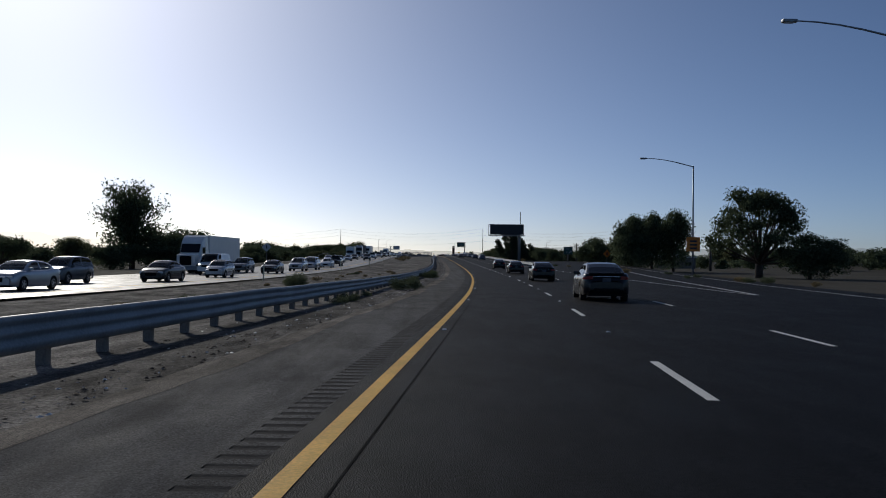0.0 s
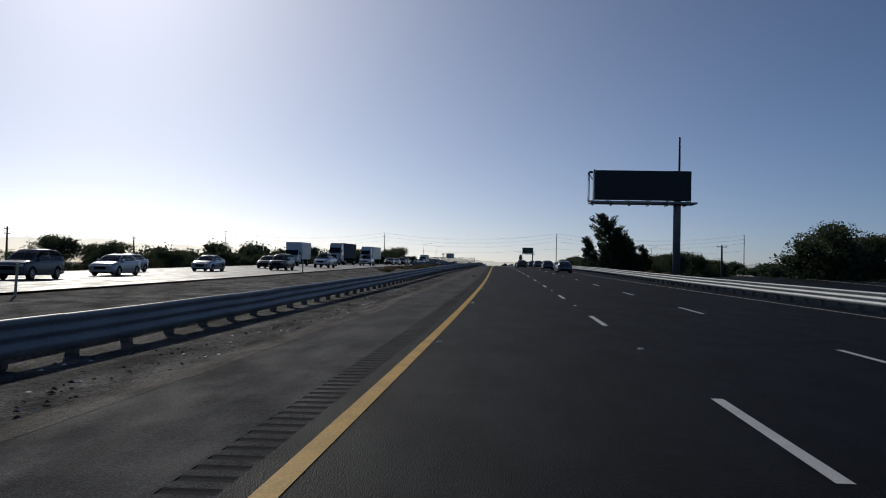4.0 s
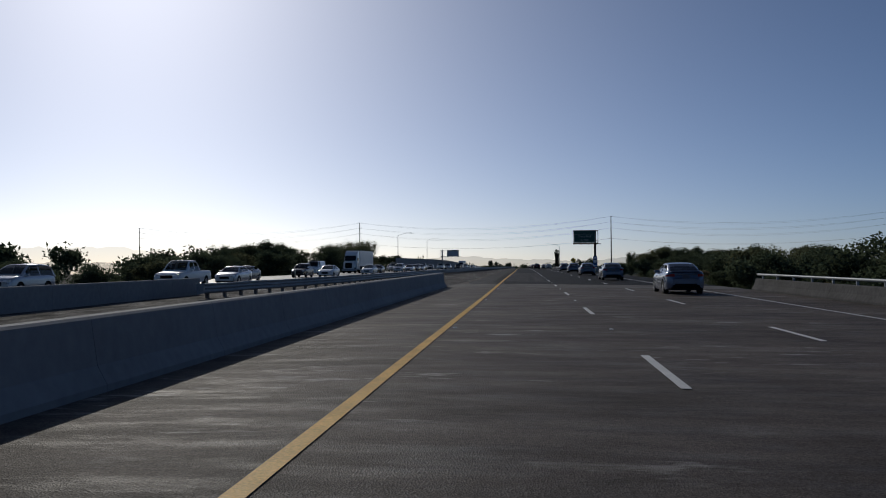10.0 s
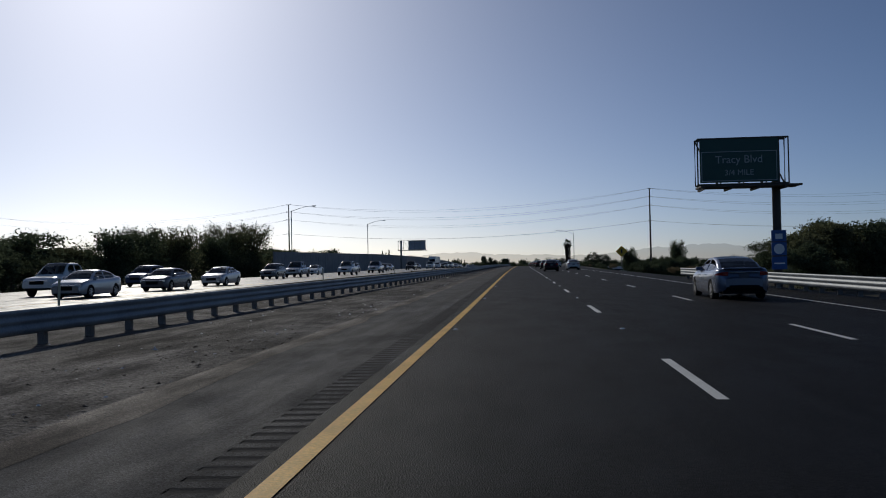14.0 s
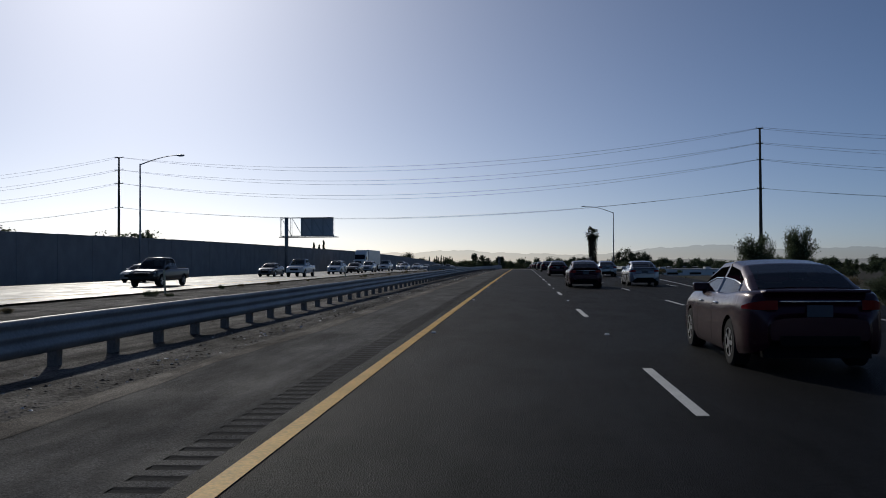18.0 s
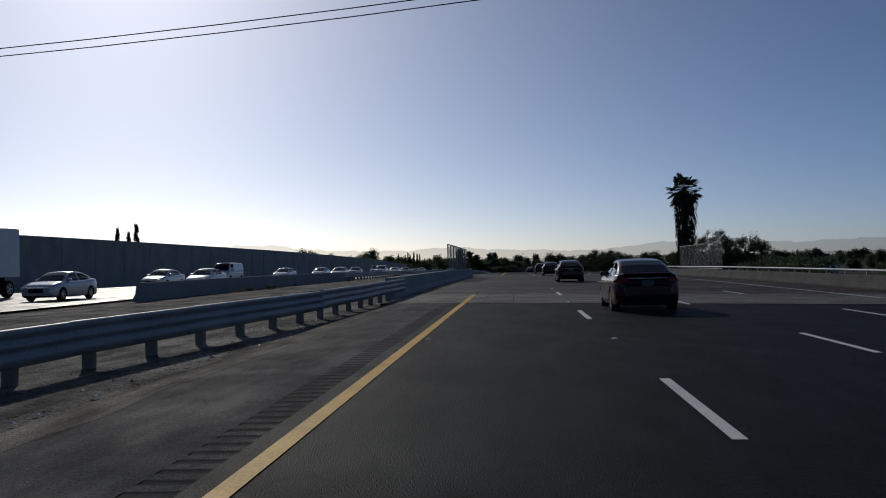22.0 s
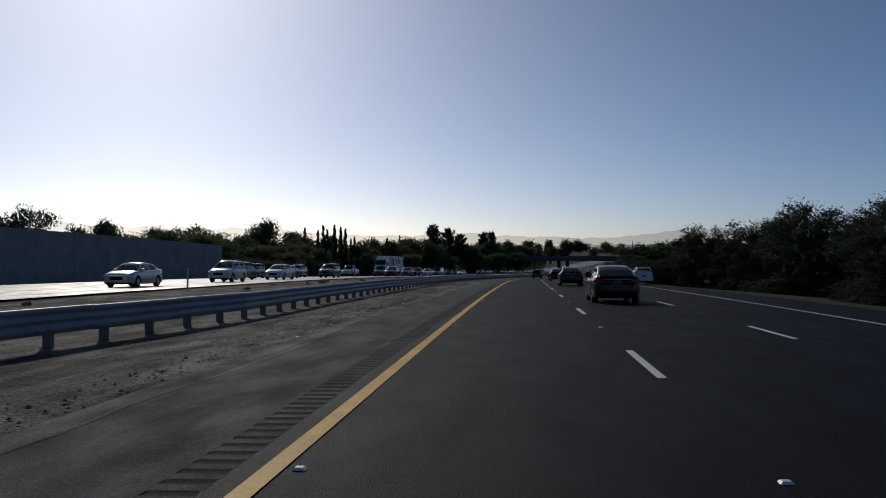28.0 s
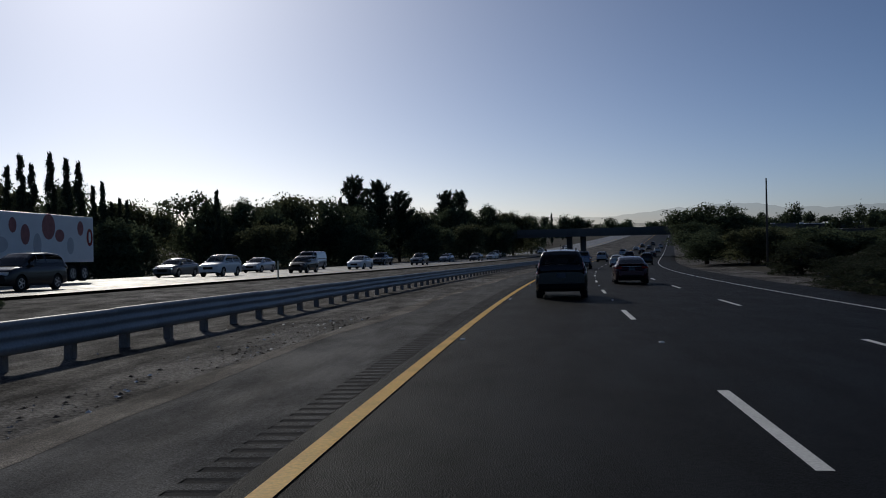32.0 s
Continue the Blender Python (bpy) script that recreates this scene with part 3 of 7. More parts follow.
strip("ramp_line", -60, 240, (lambda y: ramp_r(y) - 0.06, lambda y: ramp_r(y) + 0.06), WHITE, 0.006, 4.0, parent=markings)
strip("opposite_yellow_line", -200, 2400, (-19.95, -19.8), YELLOW, 0.005, 6.0, parent=markings)
strip("opposite_edge_line", -200, 2400, (-31.1, -30.98), WHITE, 0.013, 6.0, parent=markings)


def build_dashes():
    w = 0.065
    me = mesh_from("lane_dash", [(-w, -3.66, 0), (w, -3.66, 0), (w, 0, 0), (-w, 0, 0)], [(0, 1, 2, 3)], WHITE)
    rm = bmesh.new()
    box(rm, -0.05, 0.05, -0.05, 0.05, 0, 0.018)
    for v in rm.verts:
        if v.co.z > 0.01:
            v.co.x *= 0.6
            v.co.y *= 0.6
    rme = bpy.data.meshes.new("raised_marker")
    rm.to_mesh(rme)
    rm.free()
    rme.materials.append(SIGN_WHITE)
    for k in range(-3, 95):
        y = 13.0 + 14.63 * k
        y += float(np.interp(y, (0, 220, 270, 320, 350, 480, 745, 850, 980, 1023, 1081), (0.15, 0.25, 0.0, 0.05, 0.6, 0.6, 0.7, 1.0, 1.15, 0.6, 0.3)))
        for lane, off in enumerate((3.63, 7.29, 10.95)):
            if off > 10 and not (615 < y < 905):
                continue
            if 776 < y < 822 and lane == 0:
                continue
            piece("lane_dash", me, markings, along(y + 6.6 * (lane == 1), off, 0.015 if over_deck(y + 6.6 * (lane == 1) - 2, 4.0) else 0.005))
            if k < 78 and lane < 1:
                piece("raised_marker", rme, markings, along(y + 5.5 + 6.6 * (lane == 1), off, 0.001))
        if k < 78 and not 770 < y < 836:
            piece("raised_marker", rme, markings, along(y + 5.5, 0.2, 0.001))
        if y < 1500:
            for off in (-23.5, -27.2):
                piece("lane_dash", me, markings, along(y, off, 0.006))


build_dashes()


# ---- guardrails ----
def rail_meshes():
    prof = [(-0.03, 0.722), (-0.015, 0.742), (0.02, 0.752), (0.055, 0.745)]
    for k in range(3):
        top = 0.715 - 0.17 * k
        prof += [(0.08, top), (0.08, top - 0.05), (0.035, top - 0.085), (0.035, top - 0.135)]
    prof = prof[:-2] + [(0.035, 0.238), (0.0, 0.245)]
    verts, faces = [], []
    n = len(prof)
    for y in (0.0, 3.86):
        for d, z in prof:
            verts.append((d, y, z))
        for d, z in prof:
            verts.append((d - 0.006, y, z))
    for i in range(n - 1):
        faces.append((i, 2 * n + i, 2 * n + i + 1, i + 1))
        faces.append((n + i, n + i + 1, 3 * n + i + 1, 3 * n + i))
    faces += [(0, n, 3 * n, 2 * n), (n - 1, 3 * n - 1, 4 * n - 1, 2 * n - 1)]
    rail = mesh_from("rail_panel", verts, faces, STEEL, True)
    bm = bmesh.new()
    box(bm, -0.36, -0.2, -0.08, 0.08, -0.3, 0.7, 0.012)
    box(bm, -0.21, -0.01, -0.075, 0.075, 0.26, 0.71, 0.01)
    post = bpy.data.meshes.new("post")
    bm.to_mesh(post)
    bm.free()
    post.materials.append(POSTWOOD)
    bm = bmesh.new()
    for k in range(10):
        a0, a1 = math.pi * k / 10, math.pi * (k + 1) / 10
        q = [bm.verts.new((0.02 - 0.16 + 0.2 * math.cos(a), 0.0 - 0.32 * math.sin(a), z)) for a in (a0, a1) for z in (0.24, 0.74)]
        bm.faces.new((q[0], q[2], q[3], q[1]))
    end = bpy.data.meshes.new("end_shoe")
    bm.to_mesh(end)
    bm.free()
    end.materials.append(STEEL)
    return rail, post, end


RAIL, POST, ENDSHOE = rail_meshes()


def guardrail(y0, y1, off, label, left=True, lift=lambda y: 0.0):
    """A corrugated rail on wooden posts; off is a function of the station."""
    rail = thing("guardrail", P(y0, off(y0)), label, "guardrail", "guardrails along the freeway")
    inv = rail.matrix_basis.inverted()
    flip = Matrix.Diagonal((1, 1, 1, 1)) if left else Matrix.Rotation(math.pi, 4, "Z")
    n = max(1, round((y1 - y0) / 3.81))
    for i in range(n):
        ya, yb = y0 + (y1 - y0) * i / n, y0 + (y1 - y0) * (i + 1) / n
        a, b = P(ya, off(ya), lift(ya)), P(yb, off(yb), lift(yb))
        if not left:
            a, b = b, a
        d = (b - a).normalized()
        side = d.cross(Vector((0, 0, 1))).normalized()
        m = Matrix((side, d, side.cross(d))).transposed().to_4x4()
        m.translation = a + Vector((0, 0, random.uniform(-0.008, 0.008)))
        m = m @ Matrix.Diagonal((1, (b - a).length / 3.81, 1, 1))
        piece("rail_panel", RAIL, rail, inv @ m)
        for k in (0.25, 0.75):
            mp = m.copy()
            mp.translation = a + (b - a) * k
            mp = mp @ Matrix.Diagonal((1, 3.81 / (b - a).length, 1, 1)) @ pose(0, 0, 0, 0, random.uniform(-1.5, 1.5), random.uniform(-2, 2))
            piece("post", POST, rail, inv @ mp)
    piece("end_shoe", ENDSHOE, rail, inv @ along(y0, off(y0), lift(y0)))
    return rail


ramp = lambda *kn: (lambda y: float(np.interp(y, kn[0::2], kn[1::2])))
guardrail(-40, 300, ramp(-40, -5.0, 225, -4.9, 300, -3.3), "long galvanised three-ridged guardrail on dark wooden posts in the dirt median", lift=ramp(20, 0, 60, -0.13, 150, -0.13, 200, 0))
guardrail(300, 334, ramp(300, -3.3, 316, -3.16, 334, -3.14), "galvanised guardrail run fixed to the concrete bridge barrier", lift=lambda y: 0.02)
guardrail(378, 575, ramp(378, -14.0, 400, -11.2, 440, -10.4, 490, -8.2, 575, -4.75), "galvanised guardrail slanting across the wide dirt median")
guardrail(575, 758, ramp(575, -4.75, 745, -4.75, 758, -3.45), "galvanised three-ridged guardrail on dark wooden posts in the dirt median")
guardrail(758, 773, ramp(758, -3.45, 770, -3.16, 782, -3.14), "galvanised guardrail run fixed to the concrete bridge barrier", lift=lambda y: 0.02)
guardrail(826, 960, ramp(826, -16.4, 864, -15.6, 883, -14.2, 905, -11.6, 960, -6.3), "galvanised guardrail slanting across the dirt median")
guardrail(960, 1240, ramp(960, -6.3, 1330, -6.0), "long galvanised three-ridged guardrail on dark wooden posts in the dirt median")
guardrail(155, 322, ramp(155, 13.6, 322, 13.2), "sunlit galvanised guardrail on the outer shoulder", left=False)
guardrail(479, 533, ramp(479, 13.3, 533, 13.0), "short galvanised guardrail shielding the sign post", left=False)
guardrail(741, 764, ramp(741, 17.9, 764, 17.2), "short galvanised guardrail run before the bridge barrier", left=False)


# ---- concrete barriers on the bridges ----
def barrier(y0, y1, off, side, label, top=0.96, rail=False, mat=CONCRETE):
    """A sloped-face parapet; side 1 faces right, -1 faces left."""
    prof = [(0.0, -0.3), (0.0, 0.08), (-0.12, 0.3), (-0.2, top - 0.03), (-0.24, top), (-0.44, top), (-0.47, top - 0.03), (-0.47, -0.3)]
    n = int((y1 - y0) / 4) + 1
    b = thing("bridge_barrier", P(y0, off), label, "barrier", "bridge barriers")
    inv = b.matrix_basis.inverted()
    for i in range(n):
        ya, yb = y0 + (y1 - y0) * i / n, y0 + (y1 - y0) * (i + 1) / n - 0.012
        verts = [inv @ P(y, off + d * side, z) for y in (ya, yb) for d, z in prof]
        # the parapet's foot follows the deck, not the ground behind it
        zz = [P(y, off + 0.3 * side).z for y in (ya, yb)]
        verts = [Vector((v.x, v.y, zz[k // len(prof)] + prof[k % len(prof)][1] - b.matrix_basis.translation.z)) for k, v in enumerate(verts)]
        w = len(prof)
        faces = [(j, (j + 1) % w, w + (j + 1) % w, w + j) for j in range(w)]
        faces = [f[::-1] if side > 0 else f for f in faces]
        faces += [tuple(range(w)) if side > 0 else tuple(range(w))[::-1], tuple(range(2 * w - 1, w - 1, -1)) if side > 0 else tuple(range(w, 2 * w))]
        piece("barrier_panel", mesh_from("barrier_panel", verts, faces, mat), b)
    if rail:
        bm = bmesh.new()
        pts = [inv @ (P(y, off - 0.34 * side, 0, True) + Vector((0, 0, top + 0.22 - 0.01 * max(0, off)))) for y in np.linspace(y0, y1, n)]
        tube(bm, pts, 0.06, 8)
        part("rail_pipe", bm, STEEL, b, "steel pipe rail", True)
        for y in np.linspace(y0 + 1, y1 - 1, int((y1 - y0) / 2.6)):
            bm = bmesh.new()
            p = inv @ (P(y, off - 0.34 * side, 0, True) + Vector((0, 0, top - 0.01 * max(0, off))))
            box(bm, p.x - 0.04, p.x + 0.04, p.y - 0.05, p.y + 0.05, p.z - 0.03, p.z + 0.2)
            part("rail_post", bm, STEEL, b)
    return b


barrier(322, 389.7, -3.05, 1, "long grey concrete bridge barrier with a sloped face, in shade", 0.87)
barrier(770, 833, -3.05, 1, "long grey concrete bridge barrier with a sloped face, in shade", 0.87)
barrier(322, 385, 13.9, -1, "dark concrete bridge barrier with a steel pipe rail on top", 0.62, True, CONCRETE_DARK)
barrier(762, 833, 17.5, -1, "dark concrete bridge barrier with a steel pipe rail on top", 0.62, True, CONCRETE_DARK)
barrier(318, 384, -16.9, -1, "grey concrete parapet of the opposite bridge", 0.85)
barrier(776, 832, -16.9, -1, "grey concrete parapet of the opposite bridge", 0.85)


# ---- wire mesh fences ----
def mesh_fence(posts, h0, h1, label, cell=0.11, wire=0.006, topwire=False, post_r=0.04, square=True):
    """Posts given as places on the ground line; panels of woven diamond wire between them."""
    f = thing("mesh_fence", posts[0], label, "fence", "wire mesh fences")
    o = Vector(posts[0])
    for a, b in zip(posts, posts[1:]):
        a, b = Vector(a) - o, Vector(b) - o
        bm = bmesh.new()
        L, H = (b - a).length, h1 - h0
        d = (b - a).normalized()
        n = int((L + H) / cell)
        for s in (1, -1):
            for k in range(n + 1):
                u0 = k * cell - H
                z0, z1 = (h0, h1) if s > 0 else (h1, h0)
                ua, ub = u0, u0 + H
                ta, tb = max(0, -ua) / H, 1 - max(0, ub - L) / H
                if tb <= ta:
                    continue
                pa = a + d * (ua + H * ta) + Vector((0, 0, z0 + (z1 - z0) * ta))
                pb = a + d * (ua + H * tb) + Vector((0, 0, z0 + (z1 - z0) * tb))
                q = [bm.verts.new(p + e) for p in (pa, pb) for e in (Vector((0, 0, wire)), Vector((0, 0, -wire)))]
                bm.faces.new((q[0], q[1], q[3], q[2]))
        tagged(part("wire_panel", bm, MESHWIRE, f), "woven diamond wire", kind="stuff")
        if square:
            for z in (h0, h1):
                bm = bmesh.new()
                tube(bm, [a + Vector((0, 0, z)), b + Vector((0, 0, z))], 0.035, 6)
                part("frame_bar", bm, FENCE_STEEL, f)
    for p in posts:
        p = Vector(p) - o
        bm = bmesh.new()
        tube(bm, [p + Vector((0, 0, -0.1)), p + Vector((0, 0, h1 + 0.03))], post_r, 8)
        part("fence_post", bm, FENCE_STEEL, f)
    return f


def on_top(y, off, top):
    v = P(y, off, 0, True)
    return (v.x, v.y, v.z + top - 0.01 * max(0, off))


mesh_fence([on_top(y, -3.4, 0.84) for y in np.linspace(801, 825, 9)], 0.12, 1.99, "tall wire mesh screen standing on the bridge barrier", 0.062, 0.011)
mesh_fence([on_top(y, 17.85, 0.6) for y in np.linspace(805, 823, 7)], 0.1, 2.2, "tall wire mesh screen on the outer bridge barrier", 0.09, 0.006)
mesh_fence([(-6.1 - 2.8 * k, 337.2, 1.65) for k in range(5)], 0.1, 2.0, "chain-link fence closing the gap between the two bridges", 0.075, 0.01, square=False, post_r=0.032)


marker = thing("object_marker", (-5.4, 332.4, 2.6), "small yellow hazard marker plate standing on the bridge barrier", "marker")
boxed("post", (-0.02, 0.02, -0.015, 0.015, 0.0, 0.5), POLE, marker)
boxed("plate", (-0.08, 0.08, -0.02, -0.016, 0.2, 0.52), SIGN_YELLOW, marker, 0.001, "yellow reflective plate")

# ---- sound wall ----
def sound_wall(y0, y1, off, tall, label):
    wall = thing("sound_wall", (0, 0, 0), label, "wall", kind="structure")
    n = int((y1 - y0) / 6.1)
    for i in range(n):
        ya, yb = y0 + 6.1 * i, y0 + 6.1 * (i + 1) - 0.02
        verts = []
        za, zb = (P(y, 0, 0, True).z for y in (ya, yb))
        h = float(np.interp(ya, *tall))
        for y, z in ((ya, za), (yb, zb)):
            x0, x1 = P(y, off, 0, True).x, P(y, off - 0.25, 0, True).x
            for x, e in ((x0, -2.5), (x0, h), (x0 + 0.04, h), (x0 + 0.04, h + 0.12), (x1 - 0.04, h + 0.12), (x1 - 0.04, h), (x1, h), (x1, -2.5)):
                verts.append((x, y, z + e))
        faces = [(j, 8 + j, 8 + (j + 1) % 8, (j + 1) % 8) for j in range(8)] + [tuple(range(8)), tuple(range(15, 7, -1))]
        piece("wall_panel", mesh_from("wall_panel", verts, faces, WALL), wall)
        x0 = P(ya, off, 0, True).x
        boxed("pilaster", (x0 - 0.05, x0 + 0.035, ya - 0.2, ya + 0.2, za - 2.5, za + h - 0.02), WALL, wall)
    return wall


sound_wall(606, 1046, -37.3, ((606, 700, 800, 900, 1000, 1046), (3.5, 4.0, 4.2, 4.25, 4.4, 4.4)), "long brown block sound wall behind the opposite lanes, in shade")


# ---- vehicles ----
def ring_loft(rings, caps=True):
    verts, faces, w = [], [], len(rings[0])
    for r in rings:
        verts += r
    for i in range(len(rings) - 1):
        for j in range(w):
            a, b = i * w + j, i * w + (j + 1) % w
            faces.append((a, b, b + w, a + w))
    if caps:
        faces += [tuple(range(w))[::-1], tuple(range((len(rings) - 1) * w, len(rings) * w))]
    return verts, faces


FLANK_T = (0.0, 0.08, 0.2, 0.36, 0.52, 0.66, 0.78, 0.88, 0.95, 1.0)
FLANK_X = (0.95, 0.98, 0.995, 1.0, 0.995, 0.988, 0.985, 0.962, 0.935, 0.885)


def car_shell(S):
    """Flanks, bonnet and boot in one skin, its lower edge cut round over each wheel. Returns the mesh data, the stations and their (width, sill, top)."""
    st = np.array(S["body"])
    reach = S["r"] + 0.05
    ys = set(np.round(np.linspace(st[0, 0], st[-1, 0], 46), 4).tolist() + st[:, 0].tolist())
    for wy in S["wheels"]:
        ys |= {round(wy + reach * math.sin(a), 4) for a in np.linspace(-1.57, 1.57, 15)}
    ys = np.array(sorted(ys))
    grid = np.linspace(st[0, 0], st[-1, 0], 481)
    bell = np.exp(-0.5 * (np.arange(-30, 31) * (grid[1] - grid[0]) / 0.085) ** 2)

    def eased(k):
        c = np.interp(grid, st[:, 0], st[:, k])
        padded = np.concatenate([2 * c[0] - c[30:0:-1], c, 2 * c[-1] - c[-2:-32:-1]])
        return np.interp(ys, grid, np.convolve(padded, bell / bell.sum(), "valid"))

    w, zl, zh = eased(1), np.interp(ys, st[:, 0], st[:, 2]), eased(3)
    rings = []
    for y, hw, lo, hi in zip(ys, w, zl, zh):
        foot = lo
        for wy in S["wheels"]:
            if abs(y - wy) < reach:
                foot = max(foot, S["r"] + math.sqrt(reach ** 2 - (y - wy) ** 2))
        foot = min(foot, hi - 0.1)
        right = []
        for t in FLANK_T:
            z = foot + (hi - foot) * t
            right.append((hw * float(np.interp((z - lo) / (hi - lo), FLANK_T, FLANK_X)), y, z))
        right += [(hw * 0.68, y, hi + 0.02), (hw * 0.36, y, hi + 0.032)]
        rings.append(right + [(0.0, y, hi + 0.036)] + [(-x, yy, z) for x, yy, z in reversed(right)])
    verts, faces, n = [v for r in rings for v in r], [], len(rings[0])
    for a in range(len(rings) - 1):
        for k in range(n - 1):
            q = a * n + k
            faces.append((q, q + 1, q + n + 1, q + n))
    faces += [tuple(range(n)), tuple(range(len(verts) - 1, len(verts) - n - 1, -1))]
    return verts, faces, ys, (w, zl, zh)


SHAPES = {
    # body stations: y, half width, sill, top; cabin: y, roof height; belt width, roof width, wheels: y positions, radius
    "sedan": dict(body=((-2.45, 0.62, 0.44, 0.7), (-2.42, 0.72, 0.34, 0.9), (-2.36, 0.79, 0.3, 1.0), (-2.25, 0.845, 0.26, 1.045), (-2.05, 0.89, 0.23, 1.06), (-1.7, 0.92, 0.2, 1.05), (-1.0, 0.925, 0.19, 1.0), (0.9, 0.92, 0.19, 0.97), (1.5, 0.91, 0.2, 0.94), (2.15, 0.86, 0.22, 0.8), (2.38, 0.72, 0.3, 0.64)),
                  cabin=((-2.05, 1.03), (-1.5, 1.27), (-1.05, 1.4), (-0.4, 1.46), (0.2, 1.43), (0.65, 1.26), (1.2, 0.96)), bw=0.84, rw=0.6, wheels=(-1.42, 1.42), r=0.33, side=(-1.45, 0.75)),
    "suv": dict(body=((-2.28, 0.78, 0.45, 0.9), (-2.22, 0.87, 0.32, 1.08), (-1.6, 0.91, 0.25, 1.1), (0.9, 0.91, 0.25, 1.08), (1.5, 0.9, 0.27, 1.04), (2.05, 0.86, 0.28, 0.92), (2.27, 0.74, 0.36, 0.72)),
                cabin=((-2.24, 1.06), (-2.02, 1.5), (-1.8, 1.63), (-1.0, 1.69), (0.1, 1.66), (0.55, 1.46), (1.15, 1.07)), bw=0.85, rw=0.63, wheels=(-1.32, 1.36), r=0.36, side=(-2.0, 0.7)),
    "hatch": dict(body=((-2.0, 0.7, 0.42, 0.85), (-1.95, 0.82, 0.28, 1.0), (-1.4, 0.86, 0.2, 1.02), (0.9, 0.86, 0.2, 0.98), (1.5, 0.84, 0.22, 0.92), (2.0, 0.7, 0.3, 0.68)),
                  cabin=((-1.96, 1.0), (-1.6, 1.38), (-1.2, 1.5), (0.0, 1.5), (0.5, 1.34), (1.1, 0.97)), bw=0.79, rw=0.6, wheels=(-1.2, 1.25), r=0.31, side=(-1.6, 0.6)),
    "minivan": dict(body=((-2.55, 0.8, 0.42, 0.95), (-2.5, 0.93, 0.28, 1.12), (-1.6, 0.98, 0.22, 1.12), (1.2, 0.98, 0.22, 1.08), (1.8, 0.95, 0.24, 1.0), (2.5, 0.74, 0.32, 0.74)),
                    cabin=((-2.52, 1.1), (-2.35, 1.6), (-2.0, 1.74), (-0.8, 1.78), (0.4, 1.74), (1.0, 1.5), (1.75, 1.06)), bw=0.92, rw=0.7, wheels=(-1.5, 1.5), r=0.34, side=(-2.25, 1.1)),
    "van": dict(body=((-2.8, 0.85, 0.45, 1.1), (-2.75, 0.98, 0.35, 1.25), (1.4, 1.0, 0.3, 1.25), (2.1, 0.96, 0.32, 1.15), (2.75, 0.82, 0.4, 0.95)),
                cabin=((-2.78, 1.22), (-2.72, 1.95), (-2.5, 2.08), (1.0, 2.06), (1.4, 1.85), (2.05, 1.16)), bw=0.95, rw=0.8, wheels=(-1.75, 1.75), r=0.37, side=(0.5, 1.4)),
    "pickup": dict(body=((-2.85, 0.9, 0.6, 1.1), (-2.8, 0.97, 0.5, 1.18), (-0.6, 0.99, 0.4, 1.18), (0.9, 0.99, 0.38, 1.16), (1.6, 0.98, 0.4, 1.14), (2.5, 0.94, 0.42, 1.06), (2.85, 0.84, 0.5, 0.86)),
                   cabin=((-0.85, 1.16), (-0.7, 1.72), (-0.5, 1.87), (0.5, 1.88), (0.85, 1.7), (1.5, 1.15)), bw=0.92, rw=0.7, wheels=(-1.75, 1.85), r=0.4, side=(-0.65, 0.9)),
}


def wheel_mesh(r, w=0.23):
    bm = bmesh.new()
    for s in (-1, 1):
        bmesh.ops.create_circle(bm, cap_ends=True, radius=r * 0.62, segments=20, matrix=Matrix.Translation((s * (w / 2 - 0.015), 0, 0)) @ Matrix.Rotation(math.pi / 2, 4, "Y"))
    tube_r = [(-w / 2, r * 0.62), (-w / 2, r * 0.92), (-w / 2 + 0.03, r), (w / 2 - 0.03, r), (w / 2, r * 0.92), (w / 2, r * 0.62)]
    rings = [[bm.verts.new((x, rr * math.cos(a), rr * math.sin(a))) for a in (math.tau * k / 20 for k in range(20))] for x, rr in tube_r]
    for a, b in zip(rings, rings[1:]):
        for k in range(20):
            bm.faces.new((a[k], b[k], b[(k + 1) % 20], a[(k + 1) % 20]))
    me = bpy.data.meshes.new("tyre")
    bm.to_mesh(me)
    bm.free()
    me.materials.append(RUBBER)
    bm = bmesh.new()
    for s in (1,):
        x = s * (w / 2 + 0.004)
        for k in range(5):
            a = math.tau * k / 5
            q = [bm.verts.new((x, rr * math.cos(a + d), rr * math.sin(a + d))) for rr, d in ((0.05, -0.6), (r * 0.6, -0.16), (r * 0.6, 0.16), (0.05, 0.6))]
            bm.faces.new(q if s > 0 else q[::-1])
        bmesh.ops.create_circle(bm, cap_ends=True, radius=0.07, segments=10, matrix=Matrix.Translation((x * 1.02, 0, 0)) @ Matrix.Rotation(math.pi / 2, 4, "Y"))
        o = [bm.verts.new((x, r * 0.62 * math.cos(math.tau * k / 20), r * 0.62 * math.sin(math.tau * k / 20))) for k in range(20)]
        i = [bm.verts.new((x, r * 0.56 * math.cos(math.tau * k / 20), r * 0.56 * math.sin(math.tau * k / 20))) for k in range(20)]
        for k in range(20):
            bm.faces.new((o[k], o[(k + 1) % 20], i[(k + 1) % 20], i[k]))
    rim = bpy.data.meshes.new("rim")
    bm.to_mesh(rim)
    bm.free()
    rim.materials.append(RIM)
    return me, rim


WHEELS = {}


def add_wheel(car, x, y, r, w=0.23):
    key = (round(r, 2), round(w, 2))
    if key not in WHEELS:
        WHEELS[key] = wheel_mesh(r, w)
    tyre, rim = WHEELS[key]
    wh = piece("wheel", tyre, car, pose(x, y, r))
    piece("rim", rim, wh, pose(0, 0, 0, 0, 0, 180) if x < 0 else None)


